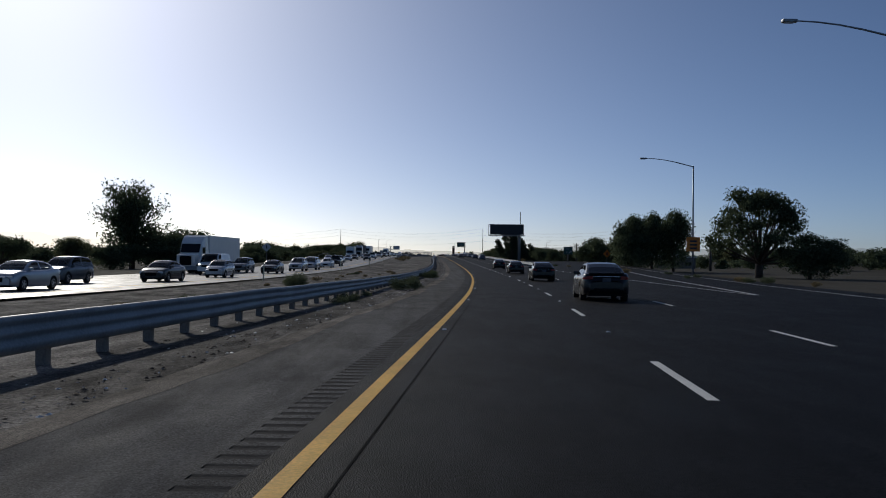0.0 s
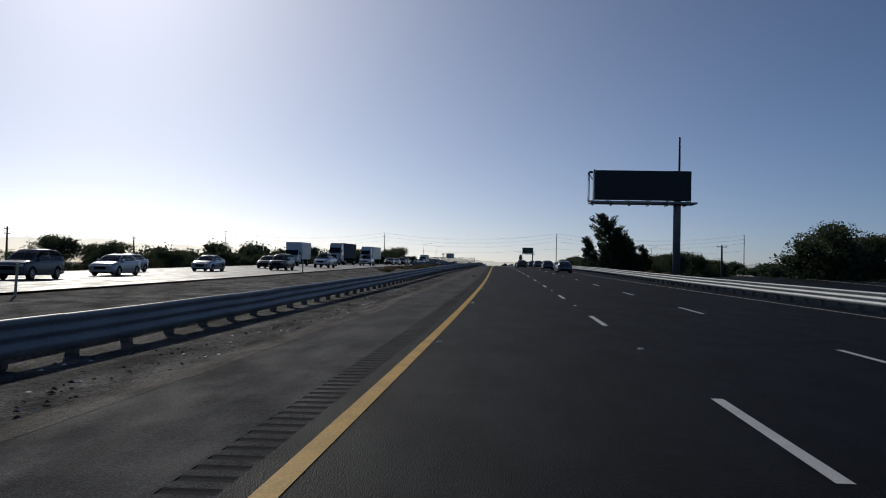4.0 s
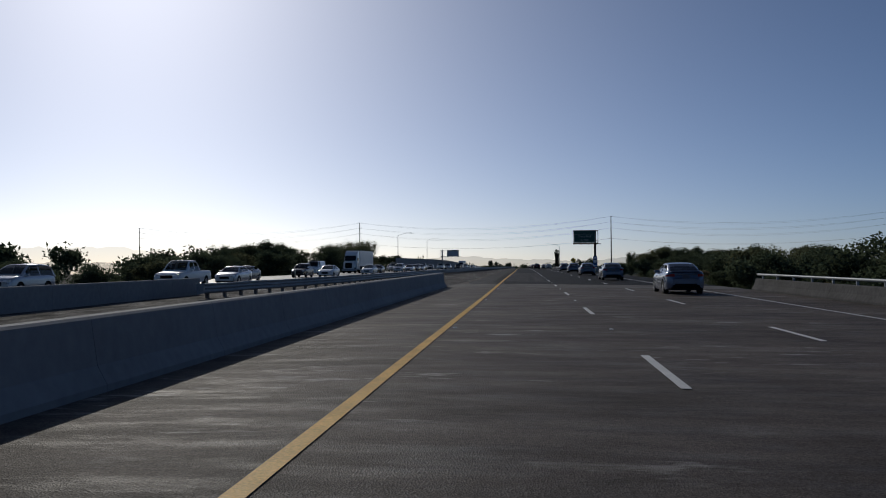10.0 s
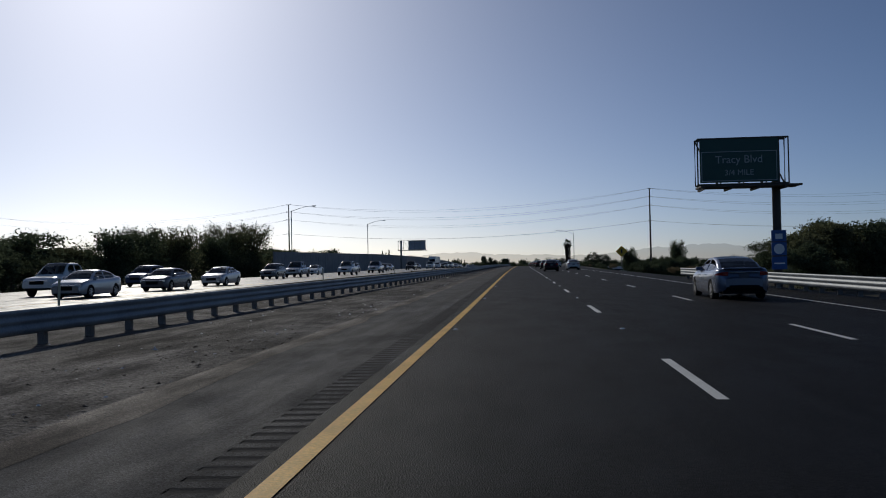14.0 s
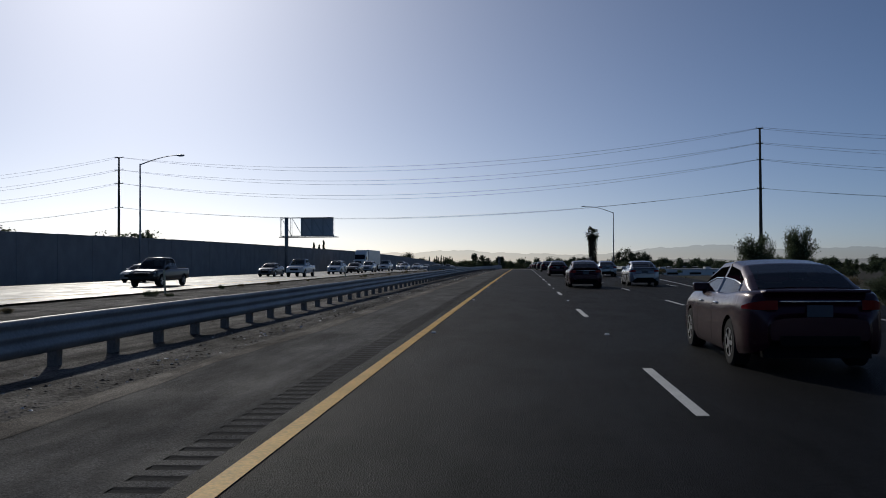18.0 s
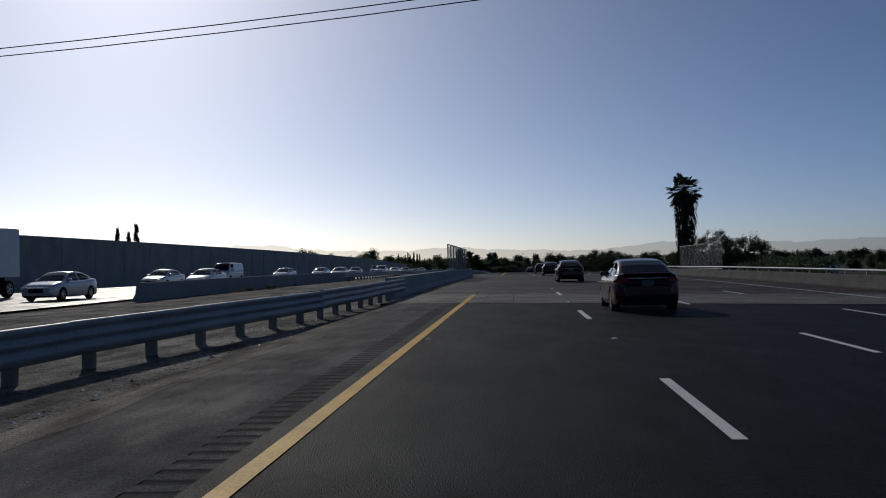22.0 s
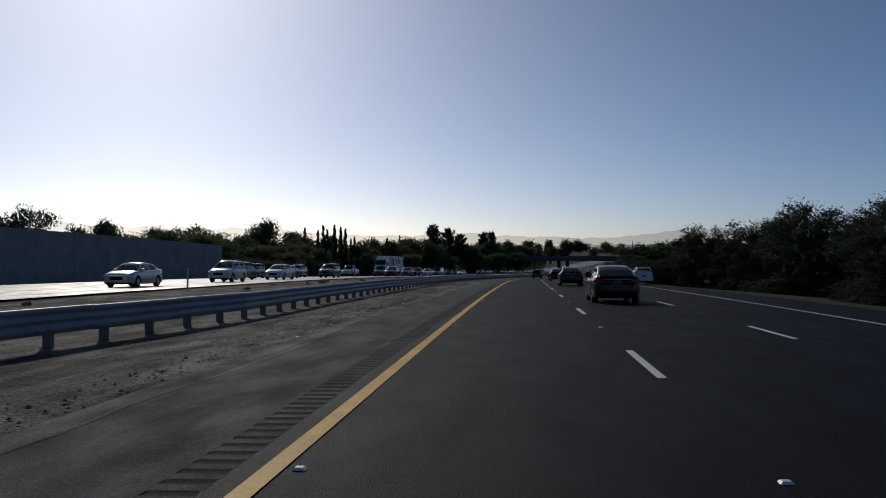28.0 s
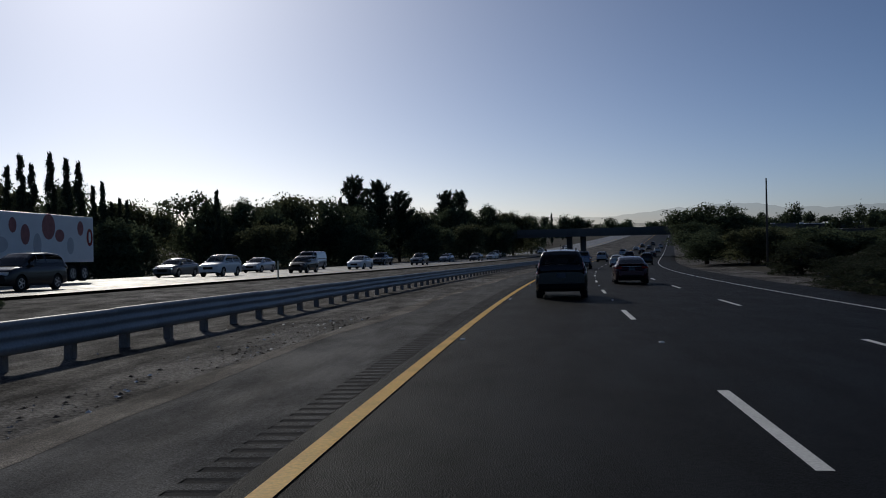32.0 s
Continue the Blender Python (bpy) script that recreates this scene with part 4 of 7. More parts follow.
def quad(name, pts, mat, parent):
    return piece(name, mesh_from(name, pts, [tuple(range(len(pts)))], mat), parent)


def build_car(kind, colour, label, rack=False, front=True, rear=True):
    S, col = SHAPES[kind], PAINTS[colour]
    car = thing(kind if kind not in ("hatch",) else "hatchback", (0, 0, 0), label, "car" if kind not in ("pickup", "van", "minivan") else {"pickup": "pickup truck", "van": "van", "minivan": "van"}[kind])
    st = np.array(S["body"])
    v, f, yy, cols = car_shell(S)
    shell = mesh_from("body", v, f, col, True)
    for q in (-1, -2):
        shell.polygons[q].use_smooth = False
    piece("body", shell, car)
    wmax = float(cols[0].max())
    zs = float(cols[1].min())
    boxed("underbody", (0.25 - wmax, wmax - 0.25, yy[0] + 0.12, yy[-1] - 0.12, zs + 0.01, zs + 0.48), TRIM, car)
    flank = lambda y, t: float(np.interp(y, yy, cols[0])) * float(np.interp(t, FLANK_T, FLANK_X))
    level = lambda y, t: float(np.interp(y, yy, cols[1])) * (1 - t) + float(np.interp(y, yy, cols[2])) * t
    cy = np.array([c[0] for c in S["cabin"]])
    cz = np.array([c[1] for c in S["cabin"]])
    belt = np.interp(cy, [b[0] for b in S["body"]], [b[3] for b in S["body"]])
    bw, rw = S["bw"], S["rw"]
    top = cz.max()

    pinch = 0.88 if kind == "sedan" else 1.0
    roof_a = next(y for y, z in S["cabin"] if z > top - 0.11)
    roof_b = [y for y, z in S["cabin"] if z > top - 0.11][-1]
    sa, sb = S["side"]
    cuts = [(sa, (sa + sb) / 2 - 0.05), ((sa + sb) / 2 + 0.05, sb)] if sb - sa > 1.2 else [(sa, sb)]
    screens = {"windscreen": (roof_b + 0.06, cy[-1] - 0.1)}
    if kind != "van":
        screens["rear_window"] = (cy[0] + (0.12 if cy[1] - cy[0] > 0.3 else 0.05), roof_a - 0.04)

    def sect(y):
        """Roof height, foot, foot's and roof's half width, lower and upper edge of the side glass."""
        z, b = float(np.interp(y, cy, cz)), float(np.interp(y, cy, belt)) - 0.06
        k = max(0.0, min(1, (z - b) / (top - b)))
        foot = bw * float(np.interp(y, (cy[0], cy[0] + 0.95), (pinch, 1.0)))
        lo = min(b + 0.1, b + 0.45 * (z - b))
        return z, b, foot, foot + (rw - foot) * k, lo, max(lo + 0.03, z - 0.075)

    ys = set(np.round(np.linspace(cy[0], cy[-1], 25), 4).tolist() + cy.tolist())
    for a, c in cuts + list(screens.values()):
        ys |= {a, c}
    ys = sorted(ys)
    rings = []
    for y in ys:
        z, b, foot, w, lo, hi = sect(y)
        lean = lambda zz: foot + (w - foot) * min(1.0, (zz - b) / max(0.05, z - b) / 0.9)
        right = [(lean(zz), y, zz) for zz in (b, lo, (lo + hi) / 2, hi)] + [(w * 0.985, y, hi + 0.5 * (z - hi)), (w * 0.94, y, hi + 0.82 * (z - hi)), (w * 0.86, y, z), (w * 0.45, y, z + 0.018)]
        rings.append(right + [(0.0, y, z + 0.024)] + [(-x, e, c) for x, e, c in reversed(right)])
    v, f = ring_loft(rings)
    n = len(rings[0])
    within = lambda i, runs: any(a - 1e-6 <= ys[i] and ys[i + 1] <= c + 1e-6 for a, c in runs)
    glazed = lambda i, j: (j in (1, 2, n - 4, n - 3) and within(i, cuts)) or (6 <= j <= 9 and within(i, screens.values()))
    keep = [q for k, q in enumerate(f) if k >= (len(rings) - 1) * n or not glazed(k // n, k % n)]
    piece("cabin", mesh_from("cabin", v, keep, col, True), car)
    boxed("interior", (0.12 - bw * pinch, bw * pinch - 0.12, cy[0] + 0.3, cy[-1] - 0.35, float(belt.min()) - 0.05, float(belt.max()) + 0.045), TRIM, car)
    # glass, let into the openings
    lift = lambda i, j, d: tuple(Vector(rings[i][j]) + Vector(d))
    for name, (y0, y1) in screens.items():
        run = [i for i, y in enumerate(ys) if y0 - 1e-6 <= y <= y1 + 1e-6]
        vs = [lift(i, j, (0, 0.004 if y0 > 0 else -0.004, 0.004)) for i in run for j in range(6, 11)]
        fs = [(5 * i + k, 5 * i + k + 5, 5 * i + k + 6, 5 * i + k + 1) for i in range(len(run) - 1) for k in range(4)]
        piece(name, mesh_from(name, vs, fs, CAR_GLASS if y0 > 0 else CAR_GLASS_TINTED, True), car)
    for s in (-1, 1):
        for y0, y1 in cuts:
            run = [i for i, y in enumerate(ys) if y0 - 1e-6 <= y <= y1 + 1e-6]
            cols_ = (1, 2, 3) if s > 0 else (n - 1, n - 2, n - 3)
            vs = [lift(i, j, (0.003 * s, 0, 0)) for i in run for j in cols_]
            fs = [(3 * i + k, 3 * i + k + 1, 3 * i + k + 4, 3 * i + k + 3) for i in range(len(run) - 1) for k in range(2)]
            piece("side_window", mesh_from("side_window", vs, fs if s < 0 else [q[::-1] for q in fs], CAR_GLASS, True), car)
            if rear and kind == "sedan" and colour in ("maroon", "bluegrey"):
                bm = bmesh.new()
                loop = [Vector(p) for p in vs[0::3]] + [Vector(p) for p in vs[2::3]][::-1]
                tube(bm, loop + loop[:1], 0.012, 5, False)
                part("window_trim", bm, CHROME, car)
    if rear and (colour in ("maroon", "bluegrey") or rack):
        zb = float(belt.mean())
        for x in (-0.36, 0.36):
            bm = bmesh.new()
            box(bm, x - 0.23, x + 0.23, -0.42, -0.28, zb - 0.1, zb + 0.16, 0.05)
            box(bm, x - 0.13, x + 0.13, -0.43, -0.33, zb + 0.19, zb + 0.33, 0.04)
            for e in (-0.05, 0.05):
                box(bm, x + e - 0.01, x + e + 0.01, -0.39, -0.37, zb + 0.1, zb + 0.22)
            part("front_seat", bm, SEAT, car)
        bm = bmesh.new()
        box(bm, -0.55, 0.55, sa + 0.22, sa + 0.36, zb - 0.1, zb + 0.1, 0.05)
        part("rear_seat", bm, SEAT, car)
    # lights, bumper trim, plate, mirrors
    yb, wb, zl, zh = S["body"][1]
    yf, wf, _, zf = S["body"][-2]
    for s in (-1, 1):
        if rear:
            high = kind in ("suv", "hatch", "minivan")
            z0, z1 = (zh - 0.2, zh + 0.2) if high else (zh - 0.26 if kind != "sedan" else 0.83, zh - 0.06 if kind != "sedan" else 0.955)
            runs = [(y, float(np.interp(y, yy, cols[0]))) for y in np.linspace(st[0, 0] + 0.02, st[0, 0] + 0.42, 7)]
            if not high:
                runs = [(st[0, 0] + 0.015, runs[0][1] * 0.8)] + runs
            vs = [(s * (w * (0.985 - 0.1 * (z > 1.15)) + 0.01), y - 0.014 + 0.16 * max(0, z - 1.0), z) for y, w in runs for z in (z0, z1 - 0.09 * max(0, (y - st[0, 0]) / 0.42))]
            fs = [(2 * i, 2 * i + 1, 2 * i + 3, 2 * i + 2) for i in range(len(runs) - 1)]
            piece("tail_light", mesh_from("tail_light", vs, fs if s < 0 else [q[::-1] for q in fs], LAMP_RED, True), car)
        if front:
            boxed("headlight", (min(s * wf * 0.55, s * wf * 0.92), max(s * wf * 0.55, s * wf * 0.92), yf - 0.1, yf + 0.2, zf - 0.2, zf - 0.07), LAMP_CLEAR, car, 0.02)
        my = sb + 0.02
        boxed("mirror", (min(s * (bw - 0.1), s * (bw + 0.14)), max(s * (bw - 0.1), s * (bw + 0.14)), my - 0.12, my + 0.02, belt.mean() - 0.03, belt.mean() + 0.11), col, car, 0.03)
        for y in S["wheels"]:
            add_wheel(car, s * (wmax - 0.135), y, S["r"])
        if rear:
            for y in ((sa + sb) / 2, sb - 0.02):
                vs = [(s * (flank(y, t) + 0.003), y + d, level(y, t)) for t in FLANK_T[1:9] for d in (-0.005, 0.005)]
                fs = [(2 * k, 2 * k + 1, 2 * k + 3, 2 * k + 2) for k in range(7)]
                piece("door_seam", mesh_from("door_seam", vs, fs, TRIM), car)
                hx, hz = flank(y, 0.82), level(y, 0.82)
                boxed("door_handle", (min(s * (hx - 0.02), s * (hx + 0.03)), max(s * (hx - 0.02), s * (hx + 0.03)), y - 0.34, y - 0.16, hz - 0.018, hz + 0.014), CHROME if colour == "maroon" else col, car, 0.01)
    if rear and kind != "sedan":
        boxed("rear_bumper", (-wb * 0.9, wb * 0.9, yb - 0.13, yb + 0.05, zl + 0.02, zl + 0.22), TRIM if kind in ("suv", "pickup", "van") else col, car, 0.03)
    if rear:
        pz = 0.74 if kind == "sedan" else zh - 0.34
        boxed("number_plate", (-0.16, 0.16, yb - 0.155 if kind != "sedan" else st[0, 0] - 0.012, yb - 0.02, pz, pz + 0.15), PLATE, car)
    if front:
        boxed("grille", (-wf * 0.45, wf * 0.45, yf + 0.02, S["body"][-1][0] + 0.02, zf - 0.36, zf - 0.16), TRIM, car, 0.02)
    if kind == "pickup":
        # black block fills the bed, its colour standing for the shade inside
        boxed("dark_bed_block", (-0.82, 0.82, -2.7, -0.95, 0.7, 1.215), TRIM, car)
    if kind == "sedan" and rear:
        boxed("boot_lip", (-0.66, 0.66, -2.4, -2.14, 1.045, 1.085), col, car, 0.018)
        boxed("chrome_strip", (-0.5, 0.5, -2.452, -2.36, 0.925, 0.95), CHROME, car, 0.008)
        boxed("lower_grille", (-0.5, 0.5, -2.462, -2.38, 0.36, 0.5), TRIM, car, 0.02)
    if rack and rear:
        for s in (-1, 1):
            bm = bmesh.new()
            tube(bm, [(s * rw * 0.85, -1.5, top - 0.01), (s * rw * 0.85, -1.3, top + 0.05), (s * rw * 0.85, 0.0, top + 0.04), (s * rw * 0.85, 0.15, top - 0.03)], 0.02, 6)
            part("roof_rail", bm, TRIM, car)
        bm = bmesh.new()
        tube(bm, [(0, -1.5, top - 0.03), (0, -1.62, top + 0.2)], 0.008, 5)
        part("aerial", bm, TRIM, car)
    return car


def build_truck(kind, colour, label):
    col = PAINTS["silver" if kind == "semi" and colour == "grey" else colour]
    t = thing("semi_truck" if kind == "semi" else "box_truck", (0, 0, 0), label, "truck")
    if kind == "semi":
        L0, L1, y_cab = -9.5, 5.0, 5.4
        boxed("trailer", (-1.28, 1.28, L0, L1 - 1.0, 1.2, 4.05), WHITEPAINT if colour == "white" else TRAILER_GREY, t, 0.04, "tall plain box trailer")
        boxed("trailer_frame", (-0.5, 0.5, L0 + 0.3, L1 - 1.4, 0.85, 1.2), TRIM, t)
        v, f = ring_loft([[(1.2, y, 0.75), (1.22, y, 2.0), (w, y, z), (-w, y, z), (-1.22, y, 2.0), (-1.2, y, 0.75)] for y, w, z in ((4.2, 1.15, 3.95), (5.2, 1.12, 3.9), (6.3, 1.05, 3.3), (6.9, 1.0, 2.15))])
        piece("cab", mesh_from("cab", v, f, col, False), t)
        boxed("hood", (-0.95, 0.95, 6.8, 8.4, 0.75, 2.0), col, t, 0.12)
        quad("windscreen", [(-1.0, 6.42, 3.12), (-0.98, 6.92, 2.2), (0.98, 6.92, 2.2), (1.0, 6.42, 3.12)], GLASS, t)
        boxed("grille", (-0.6, 0.6, 8.36, 8.45, 0.9, 1.85), TRIM, t)
        boxed("bumper", (-1.2, 1.2, 8.2, 8.6, 0.4, 0.8), STEEL, t, 0.05)
        for s in (-1, 1):
            boxed("side_window", (min(s * 1.2, s * 1.235), max(s * 1.2, s * 1.235), 5.5, 6.4, 2.1, 2.75), GLASS, t)
            boxed("headlight", (min(s * 0.7, s * 1.05), max(s * 0.7, s * 1.05), 8.2, 8.43, 0.95, 1.2), LAMP_CLEAR, t, 0.02)
            boxed("fuel_tank", (min(s * 0.75, s * 1.2), max(s * 0.75, s * 1.2), 3.6, 5.2, 0.55, 1.1), STEEL, t, 0.1)
            for y in (-8.6, -7.3, 2.2, 3.5, 7.6):
                add_wheel(t, s * 1.0, y, 0.5, 0.35)
    else:
        boxed("cargo_box", (-1.22, 1.22, -4.3, 1.9, 0.95, 3.5), WHITEPAINT if colour == "white" else col, t, 0.04, "plain box body")
        boxed("chassis", (-0.45, 0.45, -4.2, 3.0, 0.6, 0.95), TRIM, t)
        v, f = ring_loft([[(1.05, y, 0.6), (1.08, y, 1.5), (w, y, z), (-w, y, z), (-1.08, y, 1.5), (-1.05, y, 0.6)] for y, w, z in ((1.95, 0.95, 2.4), (2.9, 0.93, 2.38), (3.5, 0.98, 1.55), (4.4, 0.95, 1.35), (4.6, 0.85, 1.1))])
        piece("cab", mesh_from("cab", v, f, col, False), t)
        quad("windscreen", [(-0.9, 2.97, 2.32), (-0.93, 3.5, 1.6), (0.93, 3.5, 1.6), (0.9, 2.97, 2.32)], GLASS, t)
        boxed("grille", (-0.5, 0.5, 4.5, 4.63, 0.75, 1.05), TRIM, t)
        boxed("bumper", (-1.0, 1.0, 4.4, 4.72, 0.42, 0.68), TRIM, t, 0.03)
        for s in (-1, 1):
            boxed("side_window", (min(s * 1.03, s * 1.07), max(s * 1.03, s * 1.07), 2.2, 3.1, 1.6, 2.15), GLASS, t)
            boxed("headlight", (min(s * 0.6, s * 0.9), max(s * 0.6, s * 0.9), 4.4, 4.62, 0.8, 1.02), LAMP_CLEAR, t, 0.02)
            for y in (-2.6, 3.6):
                add_wheel(t, s * 0.95, y, 0.42, 0.3)
    return t


MODELS = {}
LOOKS = {"grey": "dark grey", "bluegrey": "blue-grey"}
KINDS = {"suv": "sport utility car", "hatch": "hatchback", "van": "cargo van", "minivan": "minivan", "pickup": "pickup truck", "sedan": "sedan", "semi": "semi truck", "boxtruck": "box truck"}


def traffic(kind, colour, m, label, group, front=True):
    key = (kind, colour, front)
    if key not in MODELS:
        MODELS[key] = build_truck(kind, colour, "x") if kind in ("semi", "boxtruck") else build_car(kind, colour, "x", (kind == "suv"), front, not front)
        ob = MODELS[key]
        ob.matrix_basis = m
    else:
        ob = copy_thing(MODELS[key], m)
    return tagged(ob, label, group=group)


LANE_OPP = {1: -21.8, 2: -25.4, 3: -29.1}
ONCOMING = (
    "42.2 1 sedan silver", "53.8 2 suv grey", "61 1 sedan black", "75.8 1 hatch silver", "86.4 2 van white", "96.9 1 sedan black",
    "98.2 3 semi white", "99.2 2 suv grey", "112.2 1 suv silver", "123.2 1 minivan silver", "140.9 1 sedan white",
    "155.5 1 pickup black", "182.8 2 suv grey", "194 2 sedan silver", "248.8 1 pickup white", "266 3 boxtruck white", "271.6 2 sedan silver",
    "287.3 1 pickup silver", "302.9 3 semi grey", "318.5 1 sedan black", "332.5 1 sedan silver", "339.9 3 semi white", "343 1 suv black",
    "353.3 1 suv white", "354.7 2 sedan silver", "381.5 2 suv silver", "394.5 1 pickup white", "406.5 1 sedan silver", "419.9 2 sedan grey",
    "441.4 1 sedan white", "441.4 2 suv black", "464.2 3 van white", "467.4 1 sedan white", "476 1 sedan black", "502.2 1 suv silver",
    "514.4 1 sedan silver", "518.7 2 pickup white", "497.5 3 semi white", "525.2 1 sedan grey", "536.4 1 sedan silver", "538.7 3 suv blue",
    "563.7 2 suv grey", "610.2 1 pickup silver", "642 2 hatch grey", "658 1 pickup black", "670.7 3 sedan silver", "694.4 1 pickup white",
    "696.1 2 sedan grey", "713.7 1 suv white", "724.2 1 sedan black", "736 1 suv silver", "753.3 1 pickup white", "775 3 semi white",
    "778.1 1 sedan silver", "799.8 1 sedan white", "800.1 2 sedan silver", "825.6 3 van white", "835.7 2 sedan white", "850.7 1 sedan silver",
    "855.3 2 sedan white", "880.9 2 sedan grey", "886.3 1 suv silver", "903.4 1 sedan white", "903.4 2 pickup white", "986.3 1 sedan silver",
    "1003.3 1 suv white", "1016.5 2 suv black", "1018.3 1 sedan white", "1031.8 3 suv grey", "1033.5 2 sedan black", "1038.8 1 suv grey",
    "1051.5 3 suv silver", "1082.1 3 pickup white", "1082.5 1 suv black", "1090.1 2 pickup grey", "1096.4 1 suv grey",
    "1107.6 1 suv black", "1136.6 2 suv white", "1136.6 3 sedan grey", "1146.6 1 hatch black", "1153.8 3 sedan silver",
    "1164.3 1 sedan white", "1168.8 3 van silver", "1192.1 1 suv grey", "1197.1 3 pickup grey", "1222.8 2 sedan silver", "1229.8 1 sedan grey")


def build_traffic():
    rnd = random.Random(5)
    cars = [tuple(c.split()) for c in ONCOMING]
    cars = [(float(y), int(l), k, c) for y, l, k, c in cars]
    fill = [(205, 3), (214, 2), (226, 1), (236, 2), (575, 2), (588, 1), (598, 3), (630, 3), (920, 1), (928, 3), (938, 2), (950, 1), (962, 3), (972, 2)]
    fill += [(1245 + 22 * i + rnd.uniform(-4, 4), 1 + i % 3) for i in range(8)]
    for y, l in fill:
        cars.append((y, l, rnd.choice(("sedan", "sedan", "suv", "suv", "pickup")), rnd.choice(("silver", "white", "grey", "black"))))
    for y, l, k, c in cars:
        traffic(k, c, along(y, LANE_OPP[l] + rnd.uniform(-0.25, 0.25), 0.0, back=True) @ pose(0, 0, 0, 0, 0, rnd.uniform(-0.4, 0.4)),
                f"{LOOKS.get(c, c)} {KINDS[k]} facing the camera on the opposite lanes", "oncoming traffic on the opposite lanes")
    inner = [(y, 5.4, "sedan", c) for y, c in zip((36, 69.8, 103.5, 137.3, 298.0), ("black", "black", "black", "black", "grey"))]
    inner += [(615.5, 5.75, "sedan", "maroon")] + [(y, 5.4, "sedan", "maroon") for y in (579.6, 651.7, 689, 725.8, 761, 796.2, 831, 866, 971.5, 1005, 1039.5, 1073.5, 1121)]
    outer = [(y, 9.1, "sedan", "bluegrey") for y in (246, 280, 313, 346.5, 380, 413, 442.5, 472, 502)] + [(597, 9.1, "sedan", "white"), (656, 9.1, "sedan", "silver"), (688, 10.0, "sedan", "silver")]
    ahead = inner + outer + [(1168.0, 1.9, "pickup", "bluegrey"), (1182.0, 5.5, "sedan", "white"), (1200.0, 9.2, "suv", "black")]
    ahead += [(1222 + 24 * i + rnd.uniform(-4, 4), (1.8, 5.4, 9.1)[i % 3], rnd.choice(("sedan", "suv")), rnd.choice(("silver", "white", "grey", "black"))) for i in range(11)]
    for y, o, k, c in ahead:
        traffic(k, c, along(y, o), f"{LOOKS.get(c, c)} {KINDS[k]} seen from behind on the freeway lanes", "traffic on the near lanes", False)
    lead = build_car("suv", "black", "dark compact sport utility car with tall tail lights", True, False)
    lead.matrix_basis = along(1104.0, 1.95)
    lead["group"] = "traffic on the near lanes"
    hauler = traffic("semi", "white", along(1114.5, -29.4, 0.1, back=True), "white semi truck with printed red fruit on its trailer", "oncoming traffic on the opposite lanes")
    PRINT_RED = material("printed_red", (0.32, 0.11, 0.1), 0.6, vary=0.4, scale=3)
    rim_ = random.Random(4)
    for i in range(11):
        y, z = -8.0 + 1.12 * i, (3.3, 2.2, 2.8)[i % 3]
        bm = bmesh.new()
        bmesh.ops.create_circle(bm, cap_ends=True, radius=1, segments=16, matrix=Matrix.Translation((-1.29, y, z)) @ Matrix.Rotation(-math.pi / 2, 4, "Y") @ Matrix.Diagonal((rim_.uniform(0.35, 0.8), rim_.uniform(0.3, 0.75), 1, 1)))
        part("printed_patch", bm, (PRINT_RED, SIGN_BACK, PRINT_RED)[i % 3], hauler)
    for rz_, ry_, mt, e in ((0.55, 0.36, LAMP_RED, -1.289), (0.36, 0.14, WHITEPAINT, -1.293)):
        bm = bmesh.new()
        bmesh.ops.create_circle(bm, cap_ends=True, radius=1, segments=20, matrix=Matrix.Translation((e, -9.05, 2.75)) @ Matrix.Rotation(-math.pi / 2, 4, "Y") @ Matrix.Diagonal((rz_, ry_, 1, 1)))
        part("emblem", bm, mt, hauler, "plain red oval emblem")
    parked = traffic("hatch", "white", along(1016.0, 12.3), "white hatchback stopped on the outer shoulder", "traffic on the near lanes", False)


build_traffic()


# ---- lamps, poles and wires ----
def street_lamp(x, y, z, h, reach, rise=0.9, label="tall grey freeway street lamp with a long curved arm"):
    """Base place, height of the pole, reach of the arm (negative: to the left)."""
    lamp = thing("street_lamp", (x, y, z), label, "street lamp", "freeway street lamps")
    bm = bmesh.new()
    tube(bm, [(0, 0, -0.4), (0, 0, h * 0.5), (0, 0, h)], [0.13, 0.1, 0.075], 10)
    part("pole", bm, POLE, lamp, smooth=True)
    bm = bmesh.new()
    pts = [(reach * k, 0, h - 0.1 + rise * math.sin(k * math.pi / 2)) for k in (0, 0.2, 0.4, 0.6, 0.8, 1.0)]
    tube(bm, pts, [0.06, 0.055, 0.05, 0.045, 0.04, 0.035], 8)
    part("arm", bm, POLE, lamp, smooth=True)
    s = 1 if reach > 0 else -1
    bm = bmesh.new()
    box(bm, -0.12, 0.62, -0.16, 0.16, -0.09, 0.07, 0.05)
    head = part("lamp_head", bm, POLE, lamp, "flat cobra lamp head")
    head.matrix_basis = pose(reach, 0, h - 0.1 + rise, 0, 0, 0 if s > 0 else 180)
    bm = bmesh.new()
    box(bm, 0.05, 0.5, -0.12, 0.12, -0.12, -0.088, 0.01)
    lens = part("lens", bm, LAMP_CLEAR, head)
    boxed("base_plate", (-0.25, 0.25, -0.25, 0.25, -0.4, 0.06), CONCRETE, lamp)
    return lamp


